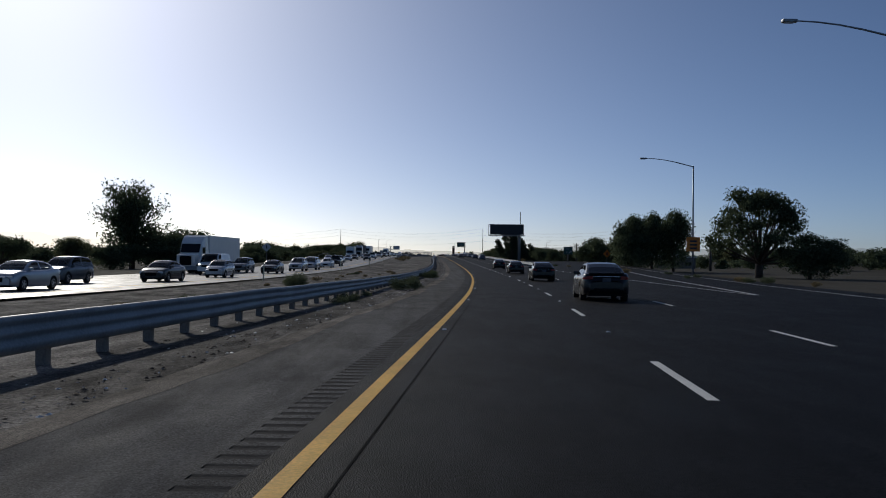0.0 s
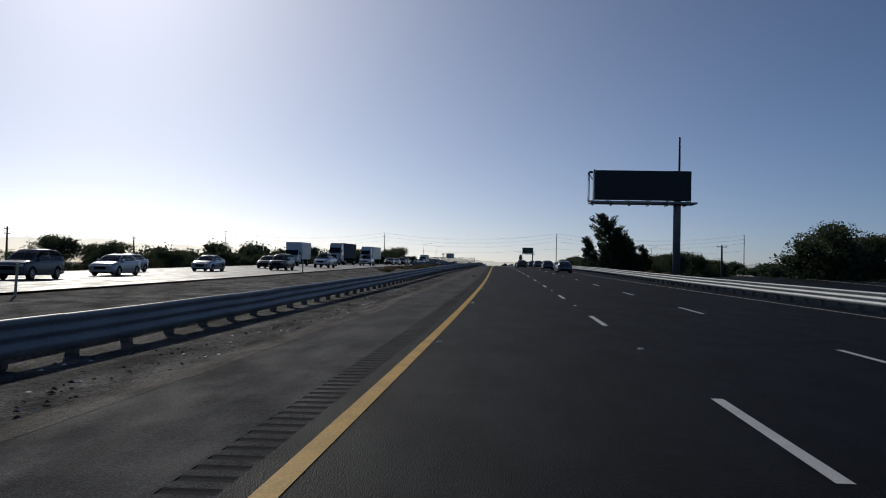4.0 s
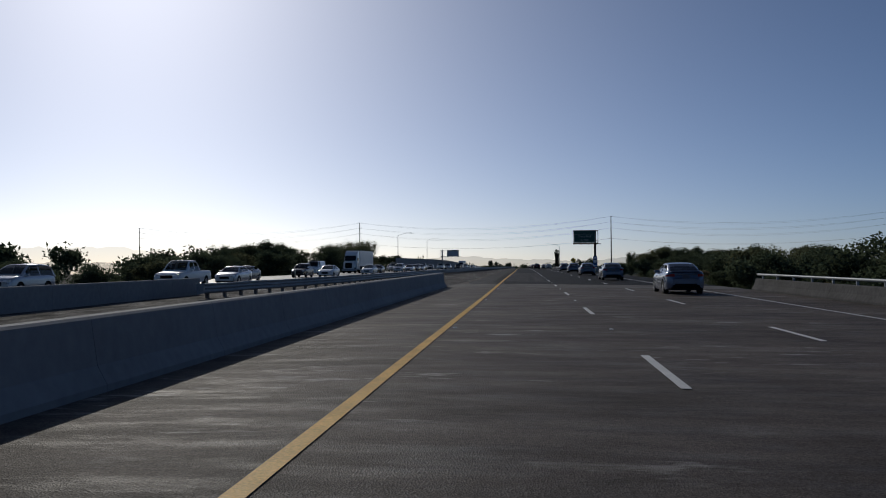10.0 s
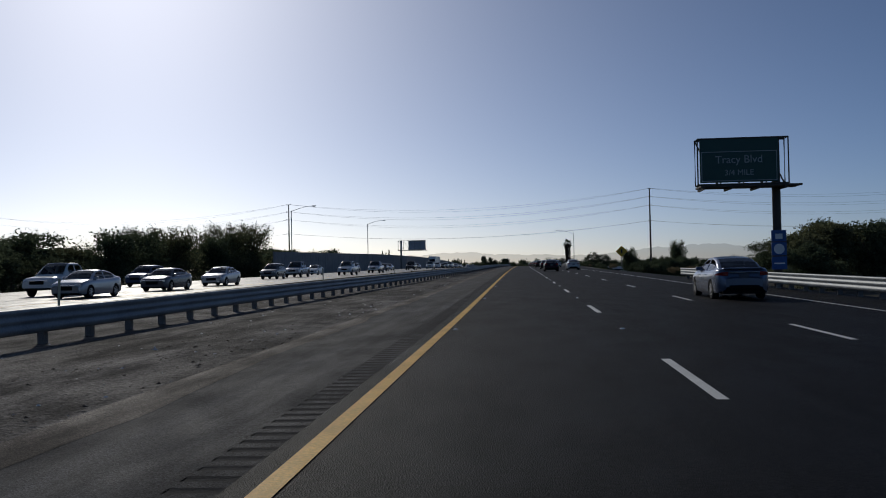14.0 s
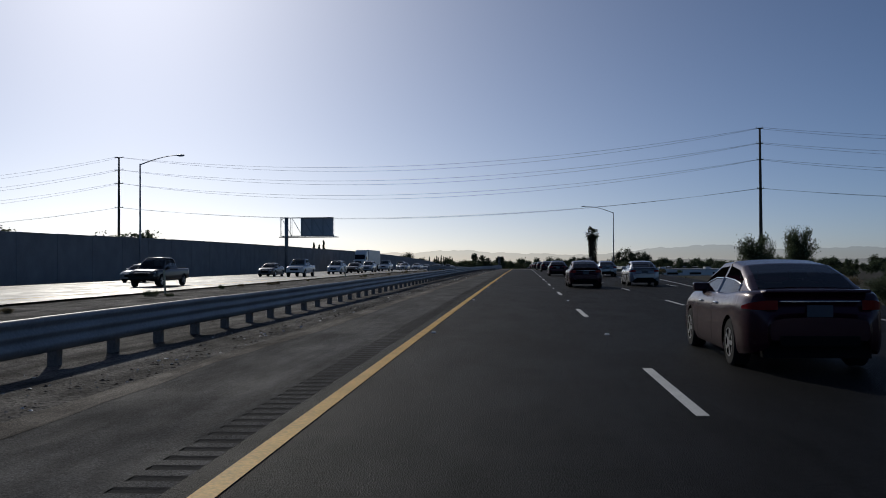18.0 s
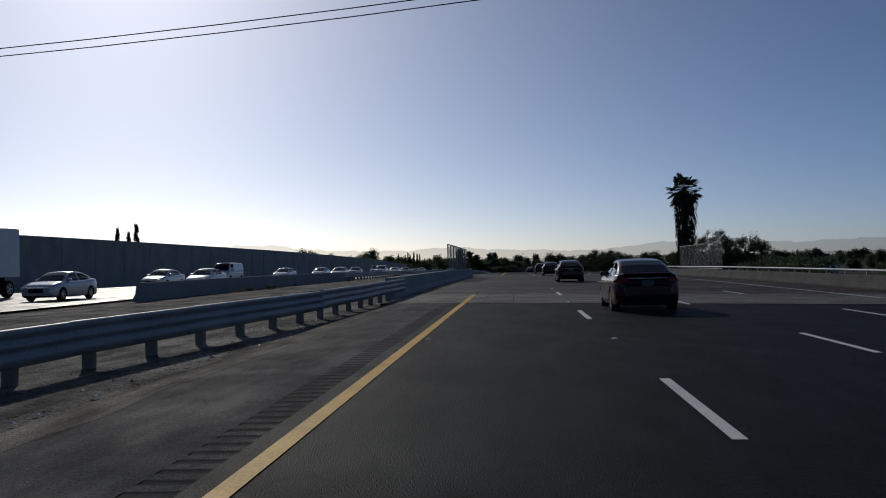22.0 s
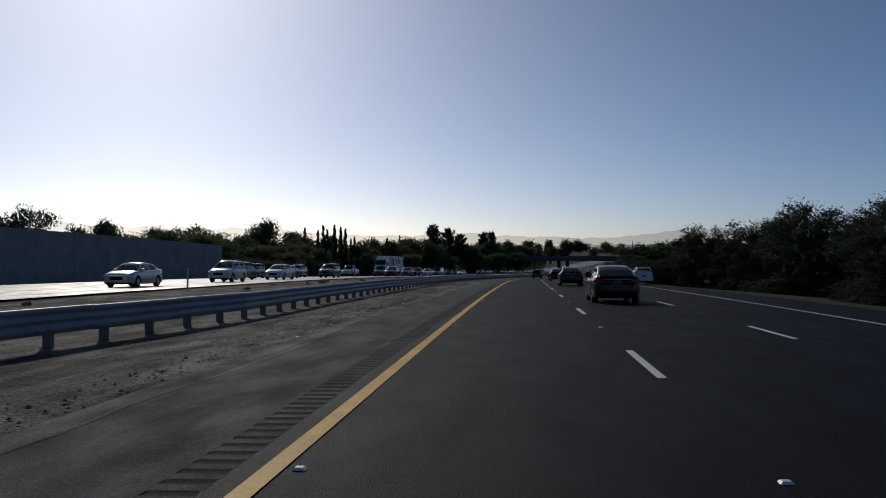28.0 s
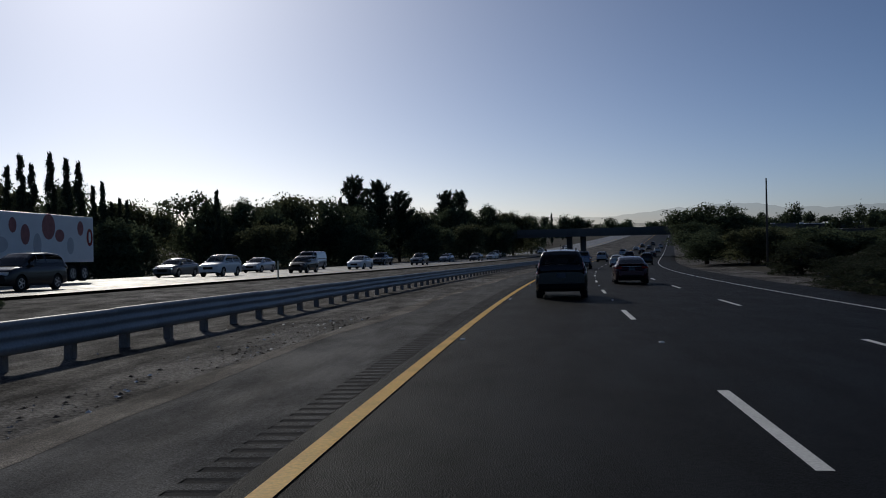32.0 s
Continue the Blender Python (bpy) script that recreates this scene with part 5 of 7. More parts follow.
street_lamp(15.7, 43.0, -1.3, 12.8, -5.6)
lamp_yellow = street_lamp(21.9, 98.3, -1.3, 12.5, -5.4)
boxed("warning_panel", (-0.75, 0.75, -0.16, -0.13, 2.9, 4.5), SIGN_ORANGE, lamp_yellow, label="square orange-yellow sign on the pole")
for zz in (3.15, 3.55, 3.95):
    boxed("symbol_bar", (-0.4, 0.4, -0.175, -0.16, zz, zz + 0.2), BLACK, lamp_yellow)
street_lamp(16.2, 769.9, 3.5, 11.0, -5.3, 1.3)
street_lamp(-42.2, 625.0, 0.8, 14.0, 3.9)
street_lamp(-39.6, 688.0, 0.4, 14.9, 4.0)
street_lamp(-48.5, 330.0, -2.0, 3.9, 3.2)
street_lamp(53.7, 453.0, nat(453), 11.0, 1.6, 0.5, "grey street lamp with a short arm beyond the verge")


def power_pole(x, y, z, top, arms, label, ang=8.0, wide=1.3, thick=1.0):
    p = thing("power_pole", (x, y, z), label, "power pole", "power poles", rz=ang)
    bm = bmesh.new()
    tube(bm, [(0, 0, -0.6), (0, 0, (top - z) * 0.5), (0, 0, top - z)], [0.34 * thick, 0.27 * thick, 0.17 * thick], 10)
    part("pole", bm, DARKPOLE, p, smooth=True)
    for a in arms:
        bm = bmesh.new()
        box(bm, -wide, wide, -0.06, 0.06, a - z - 0.08, a - z + 0.08, 0.01)
        part("cross_arm", bm, DARKPOLE, p)
        for s in (-1, 1):
            bm = bmesh.new()
            tube(bm, [(s * wide * 0.92, 0, a - z + 0.05), (s * wide * 0.92, 0, a - z + 0.32)], [0.06, 0.04], 6)
            part("insulator", bm, POLE, p)
    return p


LEVELS = (0.0, 2.6, 5.4, 10.4)
GRID = ((164.0, 738.0, 28.3), (40.0, 757.4, 28.0), (-83.8, 776.3, 27.3), (-208.0, 795.0, 27.0))
for x, y, top in GRID:
    power_pole(x, y, nat(y), top, [top - l for l in LEVELS], "tall dark utility pole carrying four levels of wires", ang=-8.7, wide=0.55 if x > 0 else 1.0)


def wires(name, a, b, sag, r=0.02, label="long sagging black power wire between poles"):
    bm = bmesh.new()
    a, b = Vector(a), Vector(b)
    tube(bm, [a + (b - a) * k - Vector((0, 0, 4 * sag * k * (1 - k))) for k in (i / 24 for i in range(25))], r, 4, False)
    ob = part(name, bm, WIRE)
    tagged(ob, label, "power wire", "power wires over the freeway")


for (xa, ya, za), (xb, yb, zb) in zip(GRID, GRID[1:]):
    for i, l in enumerate(LEVELS):
        d = 0.9 if i < 3 else 0.35
        wires("power_wire", (xa, ya - d, za - l), (xb, yb - d, zb - l), 4.2 if i < 3 else 3.5)
        wires("power_wire", (xa, ya + d, za - l + 0.1), (xb, yb + d, zb - l + 0.1), 4.9 if i < 3 else 3.7)
for i, (x, y) in enumerate(((-118, 339), (-122, 422))):
    power_pole(x, y, nat(y), nat(y) + 11.5, [nat(y) + 10.9, nat(y) + 9.8], "weathered wooden utility pole with cross arms", 90)
for x, y, h in ((49.0, 335.0, 10.0), (60.0, 210.0, 8.5), (72.0, 470.0, 10.0)):
    power_pole(x, y, nat(y), nat(y) + h, [nat(y) + h - 0.4], "weathered wooden utility pole with a cross arm", 20)
power_pole(25.0, 1172.6, -4.3, 5.8, [], "slim dark utility pole beside the road", thick=0.45)
power_pole(14.4, 210.5, -1.5, 12.2, [], "slim dark mast behind the message sign", thick=0.45)


# ---- signs ----
def letters(name, text, size, m, mat, parent):
    cu = bpy.data.curves.new(name, "FONT")
    cu.body, cu.size, cu.align_x, cu.align_y, cu.extrude = text, size, "CENTER", "CENTER", 0.004
    tmp = bpy.data.objects.new(name, cu)
    scene.collection.objects.link(tmp)
    bpy.context.view_layer.update()
    me = bpy.data.meshes.new_from_object(tmp.evaluated_get(bpy.context.evaluated_depsgraph_get()))
    scene.collection.objects.unlink(tmp)
    bpy.data.objects.remove(tmp)
    me.materials.clear()
    me.materials.append(mat)
    return piece(name, me, parent, m)


FACE = Matrix.Rotation(math.pi / 2, 4, "X")  # upright, facing the oncoming driver


def truss(parent, x0, x1, z0, z1, y0, y1, bays, mat=POLE):
    for z in (z0, z1):
        for y in (y0, y1):
            bm = bmesh.new()
            tube(bm, [(x0, y, z), (x1, y, z)], 0.06, 6)
            part("chord", bm, mat, parent)
    for k in range(bays + 1):
        x = x0 + (x1 - x0) * k / bays
        bm = bmesh.new()
        tube(bm, [(x, y0, z0), (x, y0, z1), (x, y1, z1), (x, y1, z0), (x, y0, z0)], 0.04, 6)
        part("truss_post", bm, mat, parent)
        if k < bays:
            xn = x0 + (x1 - x0) * (k + 1) / bays
            bm = bmesh.new()
            tube(bm, [(x, y1, z1), (xn, y1, z0)], 0.045, 6)
            part("diagonal", bm, mat, parent)


# electronic message board on one post
cms = thing("message_sign", (14.0, 208.5, -1.2), "large black electronic message board on a single steel post", "road sign")
boxed("display_box", (-6.9, 0.9, -0.45, 0.25, 7.85, 10.25), BLACK, cms, 0.03, "blank black display")
boxed("display_frame", (-7.02, -6.9, -0.5, 0.3, 7.8, 10.3), POLE, cms)
truss(cms, -7.3, 1.0, 7.75, 10.2, 0.3, 1.2, 5)
boxed("catwalk", (-7.3, 1.3, -1.0, 1.25, 7.55, 7.66), POLE, cms, label="narrow service catwalk")
for k in range(6):
    boxed("bracket", (-7.0 + 1.5 * k, -6.92 + 1.5 * k, -1.15, 1.1, 7.42, 7.55), POLE, cms)
bm = bmesh.new()
tube(bm, [(0.0, 0.75, -0.5), (0.0, 0.75, 7.6), (0.0, 0.75, 10.2)], 0.32, 14)
part("post", bm, POLE, cms, "thick steel post", True)

# green advance sign
adv = thing("guide_sign", (14.3, 521.0, 2.4), "large green freeway guide sign on a single steel post", "road sign")
boxed("panel", (-4.4, 0.0, -0.12, -0.06, 6.3, 8.8), SIGN_GREEN, adv, 0.01, "green panel with a white border line")
for dims in ((-4.32, -0.08, -0.135, -0.12, 8.05, 8.09), (-4.32, -0.08, -0.135, -0.12, 6.38, 6.42), (-4.32, -4.28, -0.135, -0.12, 6.42, 8.05), (-0.12, -0.08, -0.135, -0.12, 6.42, 8.05)):
    boxed("border_line", dims, SIGN_LETTER, adv)
letters("lettering", "Tracy Blvd", 0.62, pose(-2.2, -0.125, 7.6, 90, 0, 0), SIGN_LETTER, adv)
letters("lettering", "3/4 MILE", 0.46, pose(-2.2, -0.125, 6.85, 90, 0, 0), SIGN_LETTER, adv)
truss(adv, -4.5, 0.6, 6.2, 8.85, 0.0, 0.8, 4, DARKPOLE)
boxed("catwalk", (-4.5, 1.1, -0.8, 0.85, 6.0, 6.1), DARKPOLE, adv, label="narrow service catwalk")
for k in range(4):
    boxed("bracket", (-4.4 + 1.5 * k, -4.3 + 1.5 * k, -0.95, 0.8, 5.85, 6.0), DARKPOLE, adv)
bm = bmesh.new()
tube(bm, [(0.0, 0.5, -0.6), (0.0, 0.5, 6.1), (0.0, 0.5, 8.85)], 0.24, 14)
part("post", bm, DARKPOLE, adv, "dark steel post", True)
for z0, z1, mt in ((2.85, 3.5, SIGN_BLUE), (2.05, 2.8, SIGN_BLUE), (1.25, 1.98, SIGN_BLUE)):
    boxed("service_sign", (-0.42, 0.42, 0.2, 0.23, z0, z1), mt, adv, label="small blue service sign")
bm = bmesh.new()
bmesh.ops.create_circle(bm, cap_ends=True, radius=0.3, segments=20, matrix=Matrix.Translation((0, 0.192, 2.42)) @ FACE)
part("service_disc", bm, SIGN_WHITE, adv, "white disc emblem")
boxed("service_mark", (-0.2, 0.2, 0.185, 0.2, 3.0, 3.3), SIGN_WHITE, adv)
boxed("service_bar", (-0.3, 0.3, 0.185, 0.2, 1.55, 1.63), SIGN_WHITE, adv)

# sign over the opposite lanes, seen from behind
rear = thing("overhead_sign", (-38.4, 739.0, 0.4), "grey back of a large guide sign on a steel truss", "road sign")
boxed("panel", (2.2, 7.5, 0.75, 0.8, 9.1, 12.0), SIGN_BACK, rear, label="grey metal back of the panel")
truss(rear, -0.9, 7.6, 9.1, 12.0, -0.1, 0.7, 5, POLE)
boxed("catwalk", (-0.9, 8.3, -0.9, 1.0, 8.85, 8.97), POLE, rear, label="narrow service catwalk")
bm = bmesh.new()
tube(bm, [(0, 0.3, -1.0), (0, 0.3, 9), (0, 0.3, 12.1)], 0.3, 14)
part("post", bm, POLE, rear, "thick steel post", True)


def diamond_sign(x, y, z, h, mat, label, size=0.86):
    s = thing("warning_sign", (x, y, z), label, "road sign", "diamond warning signs")
    bm = bmesh.new()
    box(bm, -size * 0.7, size * 0.7, -0.012, 0.012, -size * 0.7, size * 0.7)
    part("plate", bm, mat, s).matrix_basis = pose(0, -0.06, h, 0, 45, 0)
    boxed("symbol", (-0.12, 0.12, -0.085, -0.075, h - 0.3, h + 0.32), BLACK, s, label="dark symbol")
    boxed("post", (-0.05, 0.05, -0.045, 0.045, -0.4, h + size * 0.6), POSTWOOD, s)
    return s


diamond_sign(13.9, 600.7, 3.0, 2.9, SIGN_YELLOW, "yellow diamond warning sign on a wooden post")
diamond_sign(30.9, 189.4, -1.2, 3.3, SIGN_ORANGE, "orange-yellow diamond warning sign with a dark symbol")
diamond_sign(-36.9, 160.0, -0.9, 3.4, SIGN_BACK, "back of a diamond warning sign on a post")
gore = thing("exit_sign", (15.3, 144.6, -1.2), "green exit sign with a white arrow on a wooden post", "road sign")
boxed("panel", (-0.74, 0.74, -0.09, -0.06, 2.72, 4.0), SIGN_GREEN, gore, 0.01)
letters("lettering", "EXIT", 0.4, pose(0, -0.095, 3.66, 90, 0, 0), SIGN_LETTER, gore)
letters("lettering", "9", 0.46, pose(-0.28, -0.095, 3.1, 90, 0, 0), SIGN_LETTER, gore)
boxed("arrow_shaft", (-0.25, 0.25, -0.1, -0.092, -0.05, 0.05), SIGN_LETTER, gore).matrix_basis = pose(0.28, 0, 3.08, 0, -45, 0)
boxed("arrow_head", (-0.13, 0.13, -0.1, -0.092, -0.13, 0.13), SIGN_LETTER, gore).matrix_basis = pose(0.43, 0, 3.23, 0, 0, 0)
boxed("post", (-0.06, 0.06, -0.05, 0.05, -0.4, 3.9), POSTWOOD, gore)

# slim marker posts beside the opposite lanes
bm = bmesh.new()
box(bm, -0.05, 0.05, -0.015, 0.015, -0.2, 1.15, 0.006)
marker_me = bpy.data.meshes.new("marker_post")
bm.to_mesh(marker_me)
bm.free()
marker_me.materials.append(material("marker_plastic", (0.6, 0.55, 0.38), 0.6, vary=0.15))
for k in range(24):
    y = 23.0 + 48.0 * k
    if 315 < y < 392 or 760 < y < 836:
        continue
    tagged(piece("marker_post", marker_me, None, Matrix.Translation(P(y, -17.0)) @ pose(0, 0, 0, random.uniform(-3, 3), random.uniform(-3, 3), random.uniform(-10, 10))),
           "slim pale plastic marker post at the verge", "marker post", "marker posts beside the opposite lanes")


# ---- trees and brush ----
def leaves(blobs, n, leaf, seed, flat=0.0, droop=0.0, shell=0.55, slim=0.45):
    """Leaf quads in lumpy ellipsoids: (x, y, z, rx, ry, rz)."""
    r = np.random.RandomState(seed)
    B = np.array(blobs, float)
    vol = (B[:, 3] * B[:, 4] * B[:, 5]) ** 0.8
    k = r.choice(len(B), n, p=vol / vol.sum())
    d = r.normal(size=(n, 3))
    d /= np.linalg.norm(d, axis=1)[:, None]
    ph = r.uniform(0, 6.28, (len(B), 3))[k]
    lump = 1 + 0.16 * np.sin(5 * d[:, 0] + ph[:, 0]) + 0.16 * np.sin(6 * d[:, 1] + ph[:, 1]) + 0.12 * np.sin(7 * d[:, 2] + ph[:, 2])
    rad = np.minimum((shell + (1 - shell) * r.uniform(0, 1, n) ** 0.5) * lump, 1.12)
    c = B[k, :3] + d * B[k, 3:] * rad[:, None]
    c[:, 2] -= droop * r.uniform(0, 1, n) ** 3
    u = r.normal(size=(n, 3))
    u[:, 2] *= (1 - flat)
    u /= np.linalg.norm(u, axis=1)[:, None]
    w = np.cross(u, r.normal(size=(n, 3)))
    w /= np.linalg.norm(w, axis=1)[:, None] + 1e-6
    s = leaf * r.uniform(0.5, 1.5, n)[:, None]
    q = np.stack([c - u * s, c + w * s * slim, c + u * s, c - w * s * slim], 1).reshape(-1, 3)
    return q


def leaf_mesh(name, q, mat, blobs=(), core=0.72):
    """Leaves, and a few inner twig masses that keep the crown from being seen through."""
    r = np.random.RandomState(len(q))
    extra = []
    for b in blobs:
        b = np.array(b, float)
        m = 170
        d = r.normal(size=(m, 3))
        d /= np.linalg.norm(d, axis=1)[:, None]
        c = b[:3] + d * b[3:] * (core * r.uniform(0.1, 1, m) ** 0.5)[:, None]
        u, w = r.normal(size=(2, m, 3))
        u /= np.linalg.norm(u, axis=1)[:, None]
        w = np.cross(u, w)
        w /= np.linalg.norm(w, axis=1)[:, None]
        s = 0.2 * b[3:].min() * r.uniform(0.6, 1.2, m)[:, None]
        extra.append(np.stack([c - u * s, c + w * s * 0.6, c + u * s, c - w * s * 0.6], 1).reshape(-1, 3))
    if extra:
        q = np.concatenate([q] + extra)
    n = len(q) // 4
    me = bpy.data.meshes.new(name)
    me.vertices.add(4 * n)
    me.vertices.foreach_set("co", q.astype(np.float32).ravel())
    me.loops.add(4 * n)
    me.loops.foreach_set("vertex_index", np.arange(4 * n, dtype=np.int32))
    me.polygons.add(n)
    me.polygons.foreach_set("loop_start", np.arange(0, 4 * n, 4, dtype=np.int32))
    me.update(calc_edges=True)
    me.materials.append(mat)
    return me


def limbs(base, tips, r0, lean=0.0):
    """A tapered trunk that forks into limbs towards the tips."""
    bm = bmesh.new()
    top = Vector(base)
    tube(bm, [(0, 0, -0.5), (lean * 0.4, 0, top.z * 0.5), top], [r0 * 1.25, r0, r0 * 0.8], 8)
    for t in tips:
        t = Vector(t)
        mid = top + (t - top) * 0.5 + Vector((0, 0, 0.12 * (t - top).length))
        tube(bm, [top - Vector((0, 0, 0.2)), mid, t], [r0 * 0.6, r0 * 0.38, r0 * 0.12], 6)
    return bm


def broad_tree(seed, w, h, gap, mat, n=9000, leaf=0.17):
    r = random.Random(seed)
    blobs, tips = [], []
    cuts = 9 + int(4 * gap)
    for i in range(cuts):
        a, rr = r.uniform(0, 6.28), r.uniform(0.1, 0.62) ** 0.8
        z = r.uniform(0.38, 0.86)
        b = (math.cos(a) * rr * w * 0.55 * (1.15 - 0.5 * abs(z - 0.55)), math.sin(a) * rr * w * 0.55, z * h, w * r.uniform(0.16, 0.27), w * r.uniform(0.16, 0.27), h * r.uniform(0.12, 0.2))
        blobs.append(b)
        tips.append(b[:3])
    blobs.append((0, 0, 0.84 * h, w * 0.2, w * 0.2, h * 0.15))
    if gap < 0.5:
        blobs += [(0, 0, 0.5 * h, w * 0.36, w * 0.36, h * 0.3), (0.1 * w, 0, 0.25 * h, w * 0.42, w * 0.4, h * 0.22)]
    return leaf_mesh("crown", leaves(blobs, n, leaf, seed, droop=0.25, shell=0.5), mat, blobs if gap < 1 else blobs[::2]), limbs((0, 0, 0.3 * h), tips[:8], 0.028 * h)


def pine_tree(seed, w, h, mat, n=5200):
    r = random.Random(seed)
    blobs = []
    tiers = 9
    for i in range(tiers):
        z = h * (0.16 + 0.8 * i / (tiers - 1))
        rr = w * 0.5 * (1 - (i / tiers) ** 1.3) * r.uniform(0.75, 1.1) + 0.25
        for k in range(5 if i < 6 else 2):
            a = r.uniform(0, 6.28)
            blobs.append((math.cos(a) * rr * 0.62, math.sin(a) * rr * 0.62, z + r.uniform(-0.3, 0.3), rr * 0.5, rr * 0.5, h * 0.055))
    blobs.append((0, 0, h * 0.95, 0.25, 0.25, h * 0.08))
    bm = bmesh.new()
    tube(bm, [(0, 0, -0.5), (0.05, 0, h * 0.5), (0, 0, h * 0.97)], [0.022 * h, 0.014 * h, 0.03], 8)
    return leaf_mesh("crown", leaves(blobs, n, 0.24, seed, droop=0.3, shell=0.25), mat, blobs, 0.55), bm


def spray(segs, n, leaf, seed, slim=0.3):
    """Leaf quads along branches: (x0, y0, z0, x1, y1, z1, radius)."""
    r = np.random.RandomState(seed)
    B = np.array(segs, float)
    a, d, rad = B[:, :3], B[:, 3:6] - B[:, :3], B[:, 6]
    ln = np.linalg.norm(d, axis=1)
    k = r.choice(len(B), n, p=ln * rad / (ln * rad).sum())
    t = r.uniform(0.12, 1.0, n) ** 0.8
    c = a[k] + d[k] * t[:, None] + r.normal(size=(n, 3)) * (rad[k] * (0.55 - 0.3 * t))[:, None]
    u = d[k] / ln[k][:, None] + r.normal(size=(n, 3)) * 0.7
    u /= np.linalg.norm(u, axis=1)[:, None]
    w = np.cross(u, r.normal(size=(n, 3)))
    w /= np.linalg.norm(w, axis=1)[:, None] + 1e-6
    s = leaf * r.uniform(0.5, 1.5, n)[:, None]
    return np.stack([c - u * s, c + w * s * slim, c + u * s, c - w * s * slim], 1).reshape(-1, 3)


def branch_bars(bm, segs, r0, every=1):
    for x0, y0, z0, x1, y1, z1, _ in segs[::every]:
        tube(bm, [(x0, y0, z0), ((x0 + x1) / 2, (y0 + y1) / 2, (z0 + z1) / 2 - 0.1), (x1, y1, z1)], [r0, r0 * 0.6, r0 * 0.2], 4, False)


def swept_pine(seed, w, h, lean, mat, n=9000):
    """A tall pine with upswept feathery boughs, bent by the wind."""
    r = random.Random(seed)
    at = lambda k: Vector((-lean * k * k, 0.1 * lean * k, h * k))
    segs = []
    for i in range(54):
        k = 0.1 + 0.88 * (i / 53) ** 0.9
        p, az = at(k), r.uniform(0, 6.28)
        ln = w * 0.5 * (1 - k) ** 0.6 * r.uniform(0.55, 1.15) + 0.35
        up = r.uniform(0.45, 1.1) + 0.6 * k
        segs.append((p.x, p.y, p.z, p.x + ln * math.cos(az) - 0.25 * ln, p.y + ln * math.sin(az), p.z + ln * up, 0.34 + 0.16 * ln))
    p = at(1.0)
    segs.append((*at(0.86), p.x, p.y, p.z, 0.35))
    bm = bmesh.new()
    tube(bm, [tuple(at(k) - Vector((0, 0, 0.5 if k == 0 else 0))) for k in (0, 0.35, 0.7, 0.98)], [0.024 * h, 0.018 * h, 0.01 * h, 0.03], 8)
    branch_bars(bm, segs, 0.06, 2)
    return leaf_mesh("crown", spray(segs, n, 0.2, seed, 0.28), mat), bm


def gum_tree(seed, w, h, mat, n=12000):
    """A spreading eucalyptus: forking limbs that carry separate round tufts."""
    r = random.Random(seed)
    blobs, bm = [], bmesh.new()
    fork = Vector((0, 0, 0.16 * h))
    tube(bm, [(0, 0, -0.5), fork], [0.05 * h, 0.04 * h], 9)
    for i in range(34):
        az = 2.4 * i + r.uniform(-0.3, 0.3)
        out = math.sqrt((i + 0.5) / 34)
        z = h * (0.9 - 0.62 * out ** 2.4 + r.uniform(-0.08, 0.06))
        x, y = 0.43 * w * out * math.cos(az), 0.43 * w * out * math.sin(az)
        f = r.uniform(0.11, 0.155)
        blobs.append((x, y, z, w * f, w * f, h * f * 0.8))
        mid = fork + (Vector((x, y, z)) - fork) * 0.55 + Vector((-0.06 * x, -0.06 * y, -0.03 * h))
        tube(bm, [fork, mid, (x, y, z)], [0.016 * h, 0.009 * h, 0.003 * h], 5, False)
    return leaf_mesh("crown", leaves(blobs, n, 0.13, seed, shell=0.45, slim=0.35), mat, blobs, 0.7), bm


def open_tree(seed, w, h, mat, n=17000):
    """A broad tree of many leafy sprays with sky between them."""
    r = random.Random(seed)
    segs, bm = [], bmesh.new()
    tube(bm, [(0, 0, -0.5), (0.1, 0, 0.3 * h), (0, 0, 0.8 * h)], [0.03 * h, 0.024 * h, 0.006 * h], 8)
    for i in range(80):
        k = r.uniform(0.14, 0.8)
        az, el = r.uniform(0, 6.28), r.uniform(-0.05, 0.75) + 0.5 * k
        ln = 0.5 * w * math.sqrt(max(0.08, 1 - ((k - 0.42) / 0.58) ** 2)) * r.uniform(0.55, 1.05)
        z1 = min(h * 0.99, k * h + ln * math.sin(el))
        segs.append((0, 0, k * h * 0.9, ln * math.cos(az) * math.cos(el), ln * math.sin(az) * math.cos(el), z1, 0.8 + 0.2 * ln))
    branch_bars(bm, segs, 0.08)
    return leaf_mesh("crown", spray(segs, n, 0.17, seed, 0.42), mat), bm


